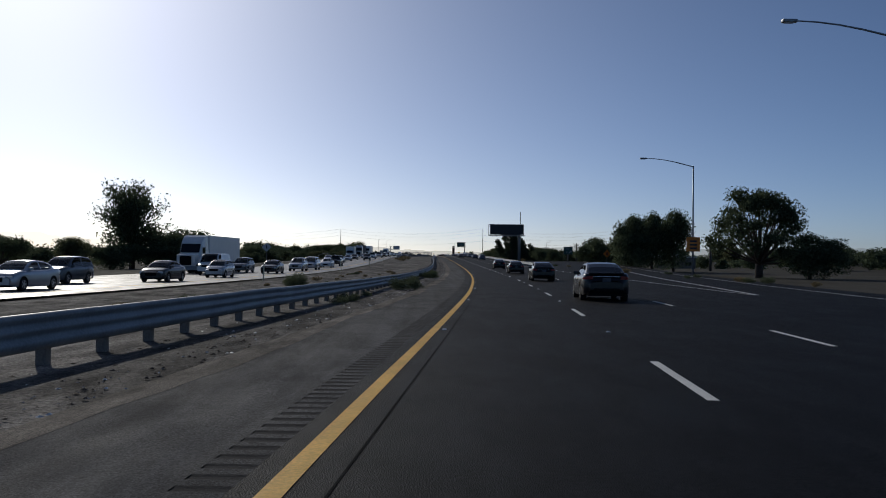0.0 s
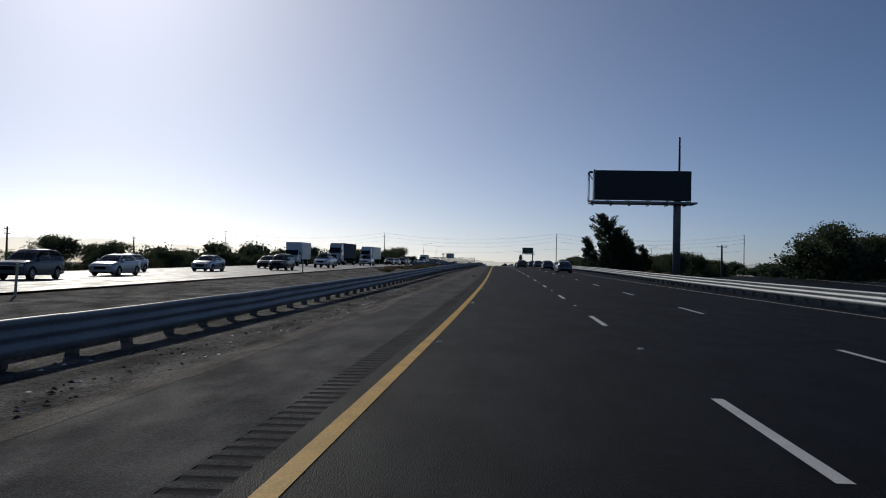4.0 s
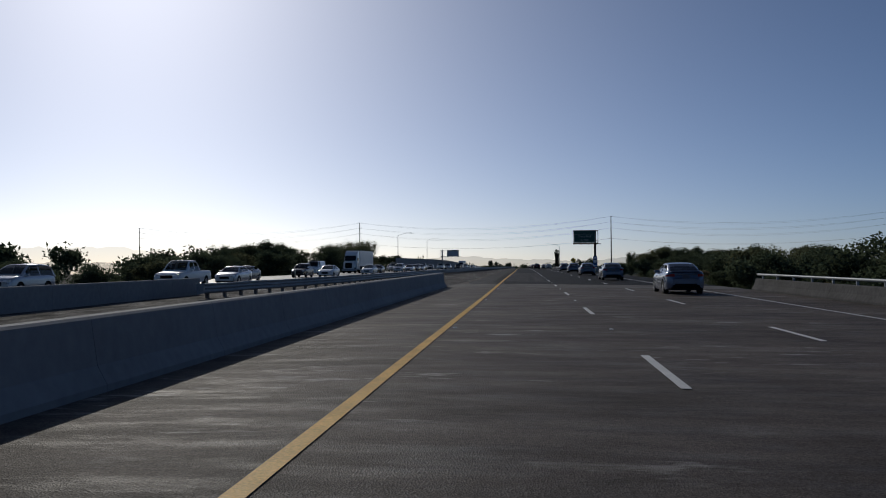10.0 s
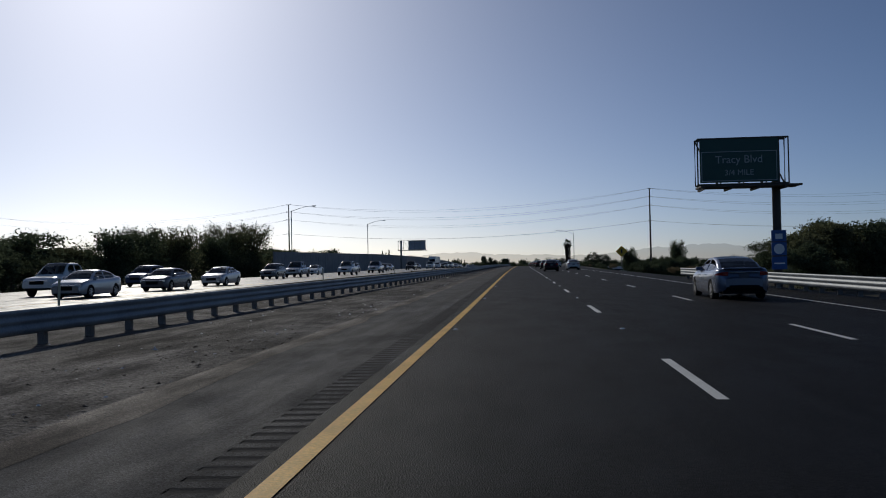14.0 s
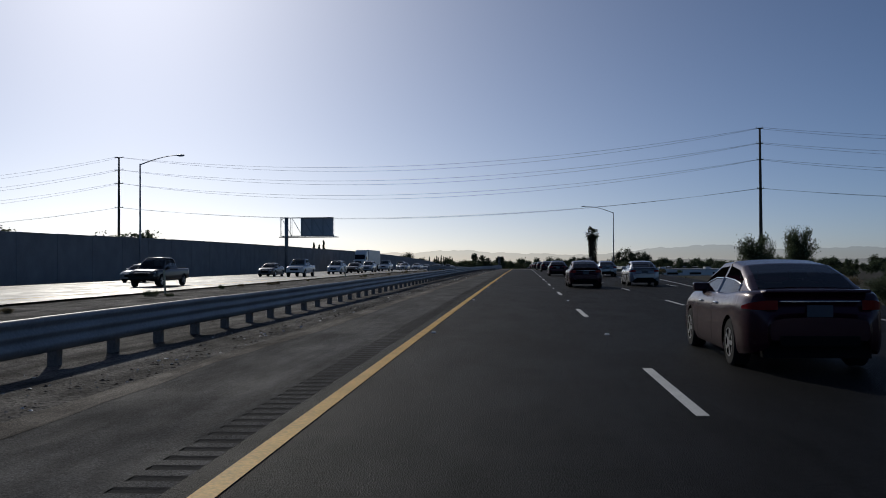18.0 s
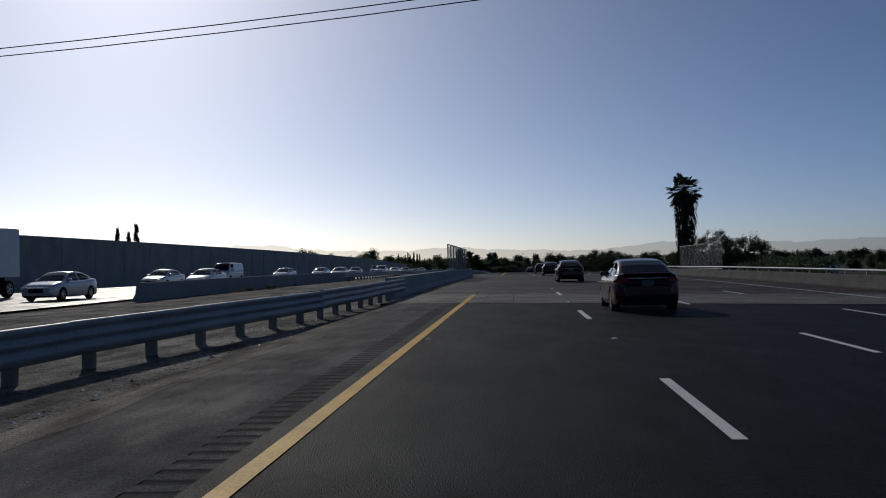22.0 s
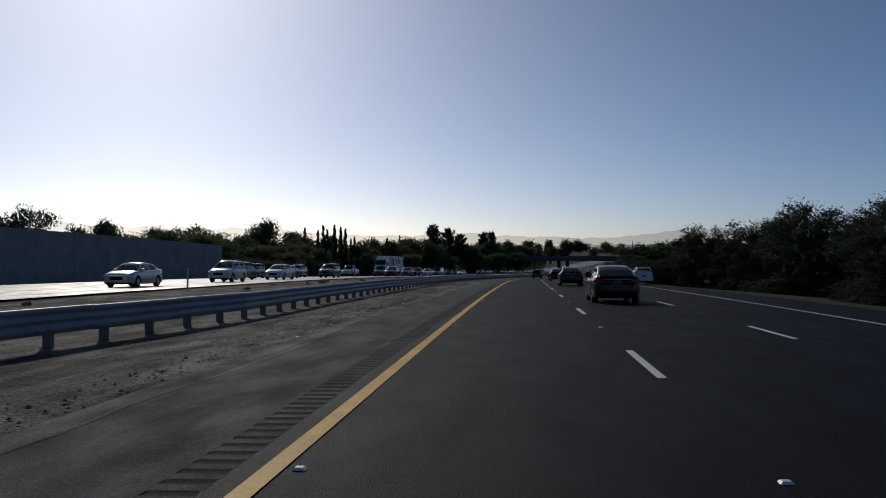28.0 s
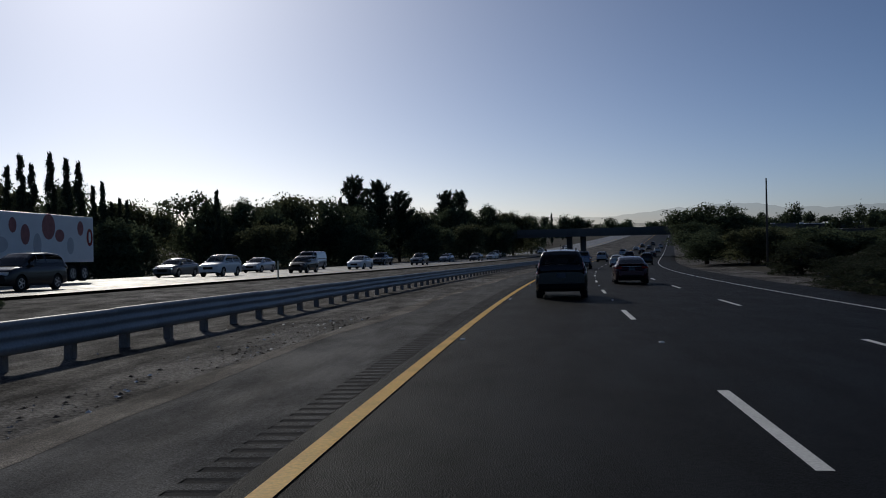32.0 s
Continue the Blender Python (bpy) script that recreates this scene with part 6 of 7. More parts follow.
def cypress_tree(seed, w, h, mat, n=5200):
    """A slim flame of upright sprays whose tip nods over."""
    r = random.Random(seed)
    segs = []
    for i in range(40):
        k = 0.02 + 0.9 * i / 39
        rr = w * 0.34 * min(1.0, 0.45 + 2.4 * k) * min(1.0, 0.12 + 1.7 * (1 - k))
        az, bend = r.uniform(0, 6.28), 0.35 * max(0.0, k - 0.5) ** 2
        x, y = rr * math.cos(az), rr * math.sin(az)
        segs.append((x * 0.7 + bend, y * 0.7, h * k, x * 0.8 + bend * 1.3, y * 0.8, h * min(0.99, k + 0.09), 0.16 + 0.22 * w * (1 - k)))
    segs.append((0.06, 0, h * 0.85, 0.2, 0, h, 0.1))
    bm = bmesh.new()
    tube(bm, [(0, 0, -0.5), (0, 0, h * 0.6)], [0.12, 0.04], 6)
    return leaf_mesh("crown", spray(segs, n, 0.15, seed, 0.3), mat, [(0, 0, h * q, w * 0.2, w * 0.2, h * 0.08) for q in (0.1, 0.22, 0.34, 0.46, 0.58, 0.7)], 0.8), bm


def pepper_tree(seed, w, h, mat, n=26000):
    """A billowing tree that hangs in fine feathery sprays down to the ground."""
    r = random.Random(seed)
    segs, bm = [], bmesh.new()
    tube(bm, [(0, 0, -0.5), (0.2, 0, 0.3 * h), (0, 0, 0.75 * h)], [0.04 * h, 0.03 * h, 0.008 * h], 8)
    for i in range(120):
        az, u = r.uniform(0, 6.28), r.uniform(0.02, 1.0)
        out = 0.5 * w * math.sqrt(1 - (1 - u) ** 2) * r.uniform(0.62, 1.06) if u < 1 else 0.5 * w
        z = h * (0.97 - 0.9 * u ** 1.5) * r.uniform(0.86, 1.03)
        x, y = out * math.cos(az), out * math.sin(az)
        segs.append((x * 0.55, y * 0.55, z * 0.93 + 0.03 * h, x * 1.03, y * 1.03, max(0.0, z - 0.05 * h), 0.35 + 0.035 * w))
    branch_bars(bm, segs[:40], 0.06)
    core = [(0, 0, 0.42 * h, 0.33 * w, 0.33 * w, 0.38 * h), (0.1 * w, 0, 0.2 * h, 0.36 * w, 0.34 * w, 0.2 * h)]
    return leaf_mesh("crown", spray(segs, n, 0.13, seed, 0.34), mat, core, 0.9), bm


def bush_mesh(seed, n, mat, leaf=0.07, w=0.9, h=0.55):
    r = random.Random(seed)
    blobs = [(r.uniform(-0.4, 0.4) * w, r.uniform(-0.4, 0.4) * w, h * r.uniform(0.3, 0.6), w * r.uniform(0.25, 0.45), w * r.uniform(0.25, 0.45), h * r.uniform(0.3, 0.5)) for _ in range(5)]
    return leaf_mesh("brush", leaves(blobs, n * 2, leaf, seed, shell=0.1, slim=0.1), mat)


STOCK = {}


def plant(kind, x, y, h, label, group, turn=None, z=None, squash=1.0, w=None):
    if kind not in STOCK:
        make = {
            "broad": lambda: broad_tree(3, 11, 10, 0.2, LEAF_DARK), "round": lambda: broad_tree(8, 12, 10, 0.0, LEAF_DARK, 9500),
            "airy": lambda: broad_tree(21, 12, 10, 1.2, LEAF_DARK, 6000, 0.17), "olive": lambda: broad_tree(33, 12, 10, 0.3, LEAF_OLIVE, 9500, 0.16),
            "pine": lambda: pine_tree(5, 6, 10, LEAF_PINE), "pine_thin": lambda: pine_tree(17, 4.4, 10, LEAF_PINE, 4200),
            "swept": lambda: swept_pine(5, 5.2, 10, 1.0, LEAF_PINE), "swept_thin": lambda: swept_pine(18, 3.6, 10, 1.5, LEAF_PINE, 6500),
            "gum": lambda: gum_tree(9, 12, 10, LEAF_DARK), "open": lambda: open_tree(14, 11, 10, LEAF_DARK), "open_wide": lambda: open_tree(25, 13, 10, LEAF_OLIVE), "cypress": lambda: cypress_tree(7, 1.35, 10, LEAF_PINE), "tall_pine": lambda: swept_pine(31, 5.4, 10, 0.2, LEAF_PINE, 11000),
            "pepper": lambda: pepper_tree(41, 11, 10, LEAF_PEPPER), "pepper_dark": lambda: pepper_tree(52, 12, 10, LEAF_PINE), "shrub": lambda: pepper_tree(63, 13, 10, LEAF_PEPPER, 14000),
        }[kind]
        crown, bm = make()
        t = thing("tree", (0, 0, 0), "x", "tree")
        part("trunk", bm, BARK, t, smooth=True)
        piece("crown", crown, t)
        STOCK[kind] = t
        ob = t
    else:
        ob = copy_thing(STOCK[kind], Matrix())
    s = h / 10.0
    sw = s * squash if w is None else w / 12.0
    zz = nat(y) if z is None else z
    ob.matrix_basis = pose(x, y, zz - 0.15, 0, 0, random.uniform(0, 360) if turn is None else turn) @ Matrix.Diagonal((sw, sw, s, 1))
    return tagged(ob, label, "tree", group)


random.seed(11)
ROWT, VERGE = "trees behind the opposite lanes", "trees along the outer verge"
plant("open", -58.1, 151.4, 14.6, "tall open-crowned broadleaf tree, dark against the bright sky", ROWT, 20, w=15)
plant("round", -54.4, 167.0, 8.2, "dense low broadleaf tree beside a taller one", ROWT, w=13)
plant("broad", -50.5, 148.0, 6.5, "dense low broadleaf tree beside a taller one", ROWT, w=12)
plant("gum", 41.6, 130.5, 14.2, "large spreading dark eucalyptus with separate round tufts", VERGE, 65, w=16)
plant("round", 44.6, 120.0, 6.8, "dense dark tree at the foot of a eucalyptus", VERGE, w=10)
for dx, dy, h, w in ((0, 0, 13.2, 11), (-3.5, 5, 12.2, 9), (5.5, 3, 14, 12)):
    plant("broad" if h > 9 else "round", 40.2 + dx, 187.9 + dy, h, "tall dark broadleaf tree in a dense clump", VERGE, w=w)
plant("round", 38.7, 241.3, 9.0, "broad rounded dark tree beside the off-ramp", VERGE, w=13.5)
plant("olive", 44.5, 246, 8.0, "broad rounded dark tree beside the off-ramp", VERGE, w=12)
for x, y, h in ((29, 285, 6.8), (33, 295, 7.2), (37, 300, 5.5)):
    plant("airy", x, y, h, "small airy tree with thin branches", VERGE, squash=0.9)
for x, y, h, k in ((23.6, 322.9, 14.9, "swept"), (20.0, 327.1, 10.6, "swept_thin"), (26.6, 327, 12.2, "swept"), (29.3, 331, 10.9, "swept_thin"), (25, 336, 9.4, "swept"), (32.5, 333, 9.2, "swept_thin"), (27.5, 340, 8.6, "swept")):
    plant(k, x, y, h, "tall ragged dark pine bent by the wind, beside the guardrail", VERGE, random.uniform(-15, 15), squash=1.25)
for y, x, h, w in ((499, -58, 7.8, 8), (586, -57, 9.3, 12), (600, -59, 9.8, 10), (613, -60, 10.6, 12), (627, -58, 9.6, 10), (639, -60, 12.4, 12), (649, -58, 12.8, 11)):
    plant("open" if h < 10 else "open_wide", x, y, h, "tall hazy broadleaf tree rising behind the opposite lanes", ROWT, w=w)
for i, (x, y, h) in enumerate(((37, 341, 8.2), (42, 348, 8.6), (33, 352, 6.0), (47, 358, 8.0), (52, 352, 7.5), (40, 372, 7), (26, 398, 8.0), (31, 404, 8.6), (36, 400, 9.0), (29, 412, 8.2), (42, 408, 9.5), (22, 418, 6.8), (48, 415, 9), (25, 430, 7.2),
                               (34, 440, 7.2), (30, 500, 6.2), (36.6, 581.9, 8.3), (40, 592, 9.0), (44, 586, 8.4), (32, 575, 7.0), (49, 596, 8.8), (35, 600, 6.5), (54, 588, 8), (30, 566, 5.5), (31, 722, 4.2), (22, 730, 3.6), (36, 735, 4.0), (41, 728, 4.2))):
    plant(("round", "olive", "broad")[i % 3], x, y, h, "dense dark broadleaf tree on the low verge", VERGE, squash=1.1)
for i, (x, y, h) in enumerate(((27, 452, 7.0), (32, 462, 7.4), (37, 455, 7.2), (30, 474, 6.6), (36, 480, 6.8), (42, 470, 7.4), (25, 486, 6.0))):
    plant(("round", "broad", "olive")[i % 3], x, y, h, "dense dark broadleaf tree on the low verge", VERGE, w=9)
for x, y, h in ((24, 653, 4.2), (27.5, 659, 4.6), (31, 665, 5.0), (35, 672, 5.4), (29, 672, 4.4)):
    plant("round", x, y, h, "dense dark rounded tree on the low verge", VERGE, w=6.5)
plant("open", 27.9, 714, 8.2, "small round-headed tree beside the tall utility pole", VERGE, w=6)
plant("open", 51, 773.3, 12.4, "tall narrow dark tree beyond the utility pole", VERGE, w=8.5)
plant("open", 47, 776, 7.5, "tall narrow dark tree beyond the utility pole", VERGE, w=6)
# the long row behind the opposite lanes
for i in range(56):
    y = 62 + 12.1 * i + random.uniform(-4, 4)
    if 145 < y < 172:
        continue
    h = random.uniform(0.8, 1.12) * float(np.interp(y, (230, 250, 460, 505, 550, 620, 700), (4.6, 6.4, 5.8, 6.6, 9.0, 10.0, 10.5)))
    plant(("round", "olive", "broad", "airy")[i % 4], -52 - random.uniform(0, 16) - (6 if y > 560 else 0), y, h, "dark hazy broadleaf tree behind the opposite lanes", ROWT, squash=1.25)
for dx, dy, h in ((0, 0, 13.6), (-1.6, 0.5, 12.4), (-3.0, -0.3, 13.0), (-4.4, 0.6, 11.0)):
    plant("cypress", -62.8 + dx, 871.9 + dy, h, "slim tall dark cypress above the block wall", "cypresses")
for i, (dx, h) in enumerate(((-0.2, 14.4), (1.35, 13.8), (2.5, 13.4), (-1.9, 13.2), (-2.95, 14.2), (-4.25, 13.0), (3.9, 10.8), (4.8, 11.2), (5.7, 9.0), (6.5, 9.4), (7.2, 9.2), (-7.5, 13.6))):
    plant("cypress", -53.1 + dx, 1163.3 + 0.35 * dx, h, "slim tall dark cypress in a row above other trees", "cypresses")
for x, y, top in ((-43.2, 1187, 7.3), (-36.5, 1236, 8.0), (-58.1, 1312, 10.1), (6, 1420, 6), (9, 1424, 7.5), (-4, 1405, 5), (-8, 1412, 6)):
    plant("cypress", x, y, top + 5.0, "slim tall dark cypress among broadleaf trees", "cypresses", z=-5.0)
for x, y, top, w in ((-37.2, 1252.5, 11.8, 7.5), (-30.1, 1245.4, 10.4, 8), (-27.5, 1250, 8.5, 7), (-20.7, 1278.6, 9.6, 7.5), (-17.5, 1284, 9.8, 6)):
    plant("tall_pine", x, y, top + 5.6, "tall ragged pine rising over the tree row", ROWT, z=-5.6, w=w * 2.5)
for i, (x, y, top, w) in enumerate(((-87, 1076, 10.5, 13), (-77, 1085, 8.5, 14), (-63, 1092, 6.5, 14), (-70, 1110, 8.2, 15), (-77, 1180, 11.2, 15), (-66, 1172, 8.0, 13), (-58, 1176, 7.2, 13), (-52, 1140, 3.5, 12), (-47, 1170, 4.5, 12),
                                    (-49, 1196, 6.4, 14), (-44, 1200, 5.4, 13), (-41.5, 1216, 6.6, 17), (-36, 1222, 6.2, 14), (-33, 1236, 4.5, 12), (-24, 1255, 4.8, 12), (-19, 1272, 5.5, 12), (-11, 1296, 6.2, 15), (-5, 1306, 4.8, 13), (0, 1330, 4.2, 14),
                                    (-56, 1120, 4.2, 13), (-50, 1105, 3.0, 11), (-60, 1148, 6.0, 12), (-44, 1158, 2.4, 11), (-38, 1190, 2.0, 11), (-30, 1215, 2.0, 11), (-20, 1240, 1.6, 11), (-14, 1262, 1.8, 11), (-8, 1285, 2.0, 11))):
    zb = -1.8 - 4.2 * min(1, max(0, (y - 1060) / 160))
    plant(("round", "broad", "olive")[i % 3], x, y, (top - zb) * 1.13, "dense dark broadleaf tree in the hazy row", ROWT, z=zb, w=w)
for i, (x, y, top, w) in enumerate(((17.6, 1036.6, 6.9, 11), (23.7, 1019, 8.6, 13), (21, 1028, 7.2, 12), (28, 1010, 8.4, 13), (19.5, 1046, 4.6, 9), (26, 1040, 6.4, 11), (24, 1000, 6.8, 11), (27, 1030, 7.6, 12),
                                    (31.0, 884, 9.6, 11), (35.5, 880, 8.6, 11), (27.0, 890, 6.2, 6))):
    plant(("pepper", "pepper_dark")[i % 2], x, y, top + 1.6, "large feathery peppertree overhanging the outer verge", VERGE, z=-1.6 + 0.5 * (y < 1000), w=w)
for i, (x, y, h, w) in enumerate(((20, 1062, 3.6, 8), (25, 1068, 4.0, 9), (22, 1080, 3.4, 8), (30, 1078, 4.5, 9), (24, 1094, 3.2, 8), (21.5, 1112, 4.2, 8), (27, 1108, 4.6, 9), (36, 1100, 5, 10), (31, 1130, 4, 8), (42, 1125, 4.4, 9), (39.8, 1280.6, 10.3, 18), (46, 1274, 8, 14), (35, 1268, 6.5, 11), (50, 1262, 5, 12))):
    plant("round" if y > 1200 else ("shrub" if i % 3 else "pepper_dark"), x, y, h * 1.12, "low dark shrubby tree on the outer bank", VERGE, w=w)
for i in range(15):
    y, o, h = 1040 + 4.4 * i + random.uniform(-1, 1), random.uniform(16.6, 18.4), random.uniform(3.1, 4.3)
    plant(("shrub", "pepper", "pepper_dark")[i % 3], *P(y, o)[:2], h, "dense dark shrubby tree at the road's outer edge", VERGE, z=P(y, o).z - 0.5, w=random.uniform(5, 7))
for i in range(22):
    y, o = random.uniform(1045, 1150), random.uniform(20, 34)
    plant(("shrub", "pepper_dark", "pepper")[i % 3], *P(y, o)[:2], random.uniform(3.0, 4.6) * (1 if y < 1100 else 0.7), "dark shrub on the outer bank", VERGE, z=nat(y) + 0.2, w=random.uniform(5, 8))
for y, o, h, w in ((1109, 15.5, 2.3, 5), (1117, 16.5, 2.0, 5), (1128, 19, 2.2, 6), (1138, 24, 2.6, 7)):
    plant("shrub", *P(y, o)[:2], h, "low dark rounded shrub on the outer bank", VERGE, z=P(y, o).z - 0.5, w=w)
for i in range(16):
    plant(("round", "broad", "olive")[i % 3], 23 + 1.6 * i + random.uniform(-1, 1), random.uniform(1168, 1200), random.uniform(3.8, 4.8), "dark tree in front of a long low building", VERGE, w=random.uniform(8, 11))
for i, (x, y, top) in enumerate(((-60, 1058, 7.0), (-56, 1068, 5.6), (-63, 1077, 7.6), (-57, 1088, 6.2), (-54, 1099, 5.4), (-59, 1108, 7.0), (-64, 1120, 7.8), (-55, 1128, 5.6), (-51, 1118, 3.6), (-50, 1085, 3.0), (-49, 1060, 3.2), (-72, 1095, 8.8))):
    plant(("round", "olive", "broad")[i % 3], x, y, top + 2.2, "dense dark broadleaf tree beyond the wall's end", ROWT, z=-2.2, w=12)
for x, y, h, w in ((-41, 384, 7.9, 9), (-60, 416, 9.6, 12), (-60, 537, 10.2, 13), (-62, 556, 10.0, 13)):
    plant("broad", x, y, h, "dark hazy broadleaf tree behind the opposite lanes", ROWT, w=w)
for x, y, h in ((20.5, 806, 6.6), (23, 814, 7.2), (21, 822, 6.4), (24.5, 829, 7.0), (27, 800, 6.6)):
    plant("round", x, y, h, "dark shrubby tree behind the outer bridge fence", VERGE, w=7)
# scattered far trees
for i in range(44):
    a = random.uniform(-0.45, 0.5)
    d = random.uniform(420, 1500)
    y = 1000 + d * math.cos(a)
    x = 20 + d * math.sin(a) * 1.3
    if abs(x - np.interp(y, ROW_Y, ROW_X) + 8) < 45:
        continue
    plant(("round", "broad", "olive", "pine")[i % 4], x, y, random.uniform(7, 15), "distant dark tree on the plain", "distant trees", squash=1.5)
for i in range(36):
    y = random.uniform(60, 950)
    plant(("round", "broad", "olive")[i % 3], random.uniform(120, 420), y, random.uniform(5, 10), "distant dark tree on the plain", "distant trees", squash=1.5)


def palm(x, y, z, top, crown_w, label, seed=2):
    r = random.Random(seed)
    t = thing("palm_tree", (x, y, z), label, "palm tree", "fan palms")
    h = top - z - crown_w * 0.33
    bm = bmesh.new()
    tube(bm, [(0, 0, -0.5), (0.05, 0, h * 0.5), (0, 0, h)], [0.45, 0.38, 0.33], 10)
    part("trunk", bm, BARK, t, smooth=True)
    # hanging skirt of dead fronds
    rs = np.random.RandomState(seed)
    n = 2600
    k = rs.uniform(0, 1, n)
    a = rs.uniform(0, 6.28, n)
    rad = crown_w * (0.17 + 0.09 * np.sin(3 * k + a) * 0.3 + 0.10 * k) * rs.uniform(0.55, 1.0, n)
    c = np.stack([np.cos(a) * rad, np.sin(a) * rad, h * (0.12 + 0.86 * k)], 1)
    u = np.stack([np.cos(a) * 0.25, np.sin(a) * 0.25, -np.ones(n)], 1)
    w = np.stack([-np.sin(a), np.cos(a), np.zeros(n)], 1)
    s = rs.uniform(0.25, 0.6, n)[:, None]
    q = np.stack([c - u * s, c + w * s * 0.16, c + u * s, c - w * s * 0.16], 1).reshape(-1, 3)
    piece("dead_skirt", leaf_mesh("dead_skirt", q, leafy("dead_fronds", (0.05, 0.04, 0.028), 0.15)), t, label="shaggy brown skirt of dead fronds")
    for i in range(72):
        az, el = r.uniform(0, 6.28), math.asin(r.uniform(-0.75, 0.98))
        ln = crown_w * 0.24 * r.uniform(0.75, 1.15)
        bm = bmesh.new()
        d = Vector((math.cos(az) * math.cos(el), math.sin(az) * math.cos(el), math.sin(el)))
        base, tip = Vector((0, 0, h)), Vector((0, 0, h)) + d * ln
        tube(bm, [base, base + d * ln * 0.5 + Vector((0, 0, 0.05)), tip], [0.03, 0.022, 0.015], 4, False)
        side = d.cross(Vector((0, 0, 1))).normalized()
        for kk in range(-8, 9):
            e = (d * math.cos(kk * 0.17) + side * math.sin(kk * 0.17)).normalized()
            m = tip + e * ln * 0.34
            f = tip + e * ln * 0.68 - Vector((0, 0, ln * 0.14))
            wv = e.cross(Vector((0, 0, 1))).normalized() * 0.075
            vs = [bm.verts.new(p) for p in (tip, m + wv, f, m - wv)]
            bm.faces.new(vs)
        part("frond", bm, LEAF_DARK, t)
    return t


palm(17.1, 833.3, -1.2, 14.3, 5.2, "tall fan palm with a thick shaggy skirt of dead fronds")
plant("round", 13.6, 846, 6.6, "dark shrub beside a fan palm", VERGE, w=5)
plant("round", 16.5, 842, 5.0, "dark shrub beside a fan palm", VERGE, w=5)
plant("round", 14.6, 838, 4.6, "dark shrub beside a fan palm", VERGE, w=5)
plant("round", 20.0, 838, 5.6, "dark shrub beside a fan palm", VERGE, w=6)
plant("broad", 35.2, 184.0, 12.4, "tall dark broadleaf tree in a dense clump", VERGE, w=11)
palm(45.0, 335.0, -2.4, 4.2, 2.4, "small fan palm on the verge", 9)

def far_woods(x0, y0, x1, y1, h, seed, label, coarse=1.0):
    """An uneven, broken band of trees too far off to count."""
    r = random.Random(seed)
    blobs, run, full = [], 0.0, math.hypot(x1 - x0, y1 - y0)
    while run < full:
        run += (r.uniform(2.5, 7.5) + (12 if r.random() < 0.08 else 0)) * min(coarse, 1.4)
        hh = h * r.uniform(0.55, 1.15)
        w = r.uniform(2.2, 4.2) * coarse ** 1.4
        xx, y = x0 + (x1 - x0) * run / full + r.uniform(-14, 14), y0 + (y1 - y0) * run / full
        for _ in range(3):
            blobs.append((xx + r.uniform(-1.5, 1.5), y + r.uniform(-1.5, 1.5), nat(y) + hh * r.uniform(0.35, 0.75), w * 0.8, w * 0.8, hh * 0.3))
    q = leaves(blobs, 150 * len(blobs), 0.34 * coarse, seed, shell=0.4)
    tagged(new("far_woods", leaf_mesh("far_woods", q, LEAF_DARK, blobs)), label, "trees", kind="stuff")


far_woods(105, -40, 105, 1010, 6.0, 4, "broken band of dark trees across the field")
far_woods(-84, 345, -84, 640, 9.5, 16, "uneven row of hazy dark trees behind the opposite lanes", 1.3)
far_woods(-92, 20, -92, 330, 5.0, 6, "broken band of dark trees behind the opposite lanes")
far_woods(70, 1345, 460, 1480, 15.0, 12, "broken band of dark trees beyond the overpass")
far_woods(-70, 1345, -460, 1480, 14.0, 13, "broken band of dark trees beyond the overpass")
far_woods(-500, 2000, 900, 2000, 21.0, 14, "long uneven tree line far out on the plain", 2.5)
far_woods(190, 300, 420, 1400, 10.0, 15, "broken band of dark trees far across the field", 2.0)

# brush in the median and on the verges
BRUSH = [bush_mesh(1, 1800, LEAF_SAGE, 0.06), bush_mesh(2, 1800, LEAF_DRY, 0.06), bush_mesh(3, 1400, LEAF_SAGE, 0.05), bush_mesh(4, 1400, LEAF_DRY, 0.05)]


def brush(y, off, s, k, label="low scrubby weed clump in the dirt median"):
    tagged(piece("weed_clump", BRUSH[k], None, Matrix.Translation(P(y, off, -0.06)) @ pose(0, 0, 0, 0, 0, random.uniform(0, 360)) @ Matrix.Diagonal((s, s, s, 1))), label, "bush", "weeds in the median")


for y, off, s, k in ((23, -8.5, 1.1, 0), (79.5, -3.8, 1.2, 0), (46.8, -3.6, 1.35, 0), (62.2, -12.6, 2.0, 0), (59.1, -4.1, 1.15, 2), (60.5, -4.3, 0.8, 2), (33, -4.3, 0.7, 0), (30.5, -4.2, 0.6, 2), (38, -4.4, 0.5, 2), (83.0, -4.5, 0.7, 2), (81, -4.6, 0.9, 2), (94, -4.1, 1.0, 0), (99, -4.2, 0.9, 2), (64, -8, 0.9, 1), (53, -9, 0.8, 1), (112, -9.5, 0.7, 1), (128, -11, 0.8, 3)):
    brush(y, off, s, k)
for i in range(46):
    brush(random.uniform(5, 120), random.uniform(-14.5, -7.5), random.uniform(0.35, 0.8), random.randrange(4))
for i in range(40):
    brush(random.uniform(245, 335), random.uniform(-15.5, -12.0), random.uniform(0.6, 1.3), random.choice((1, 3, 1)), "dry straw-coloured weed clump in the median")
for i in range(60):
    brush(random.uniform(560, 1100), random.uniform(-16.6, -14.5), random.uniform(0.25, 0.6), random.choice((1, 3, 0)), "dry straw-coloured weed clump in the median")
for i in range(70):
    y = random.uniform(0, 1110)
    brush(y, road_edge(y) + random.uniform(6, 12), random.uniform(0.7, 1.6), random.choice((1, 3, 0, 2)), "dry weed clump on the outer verge")


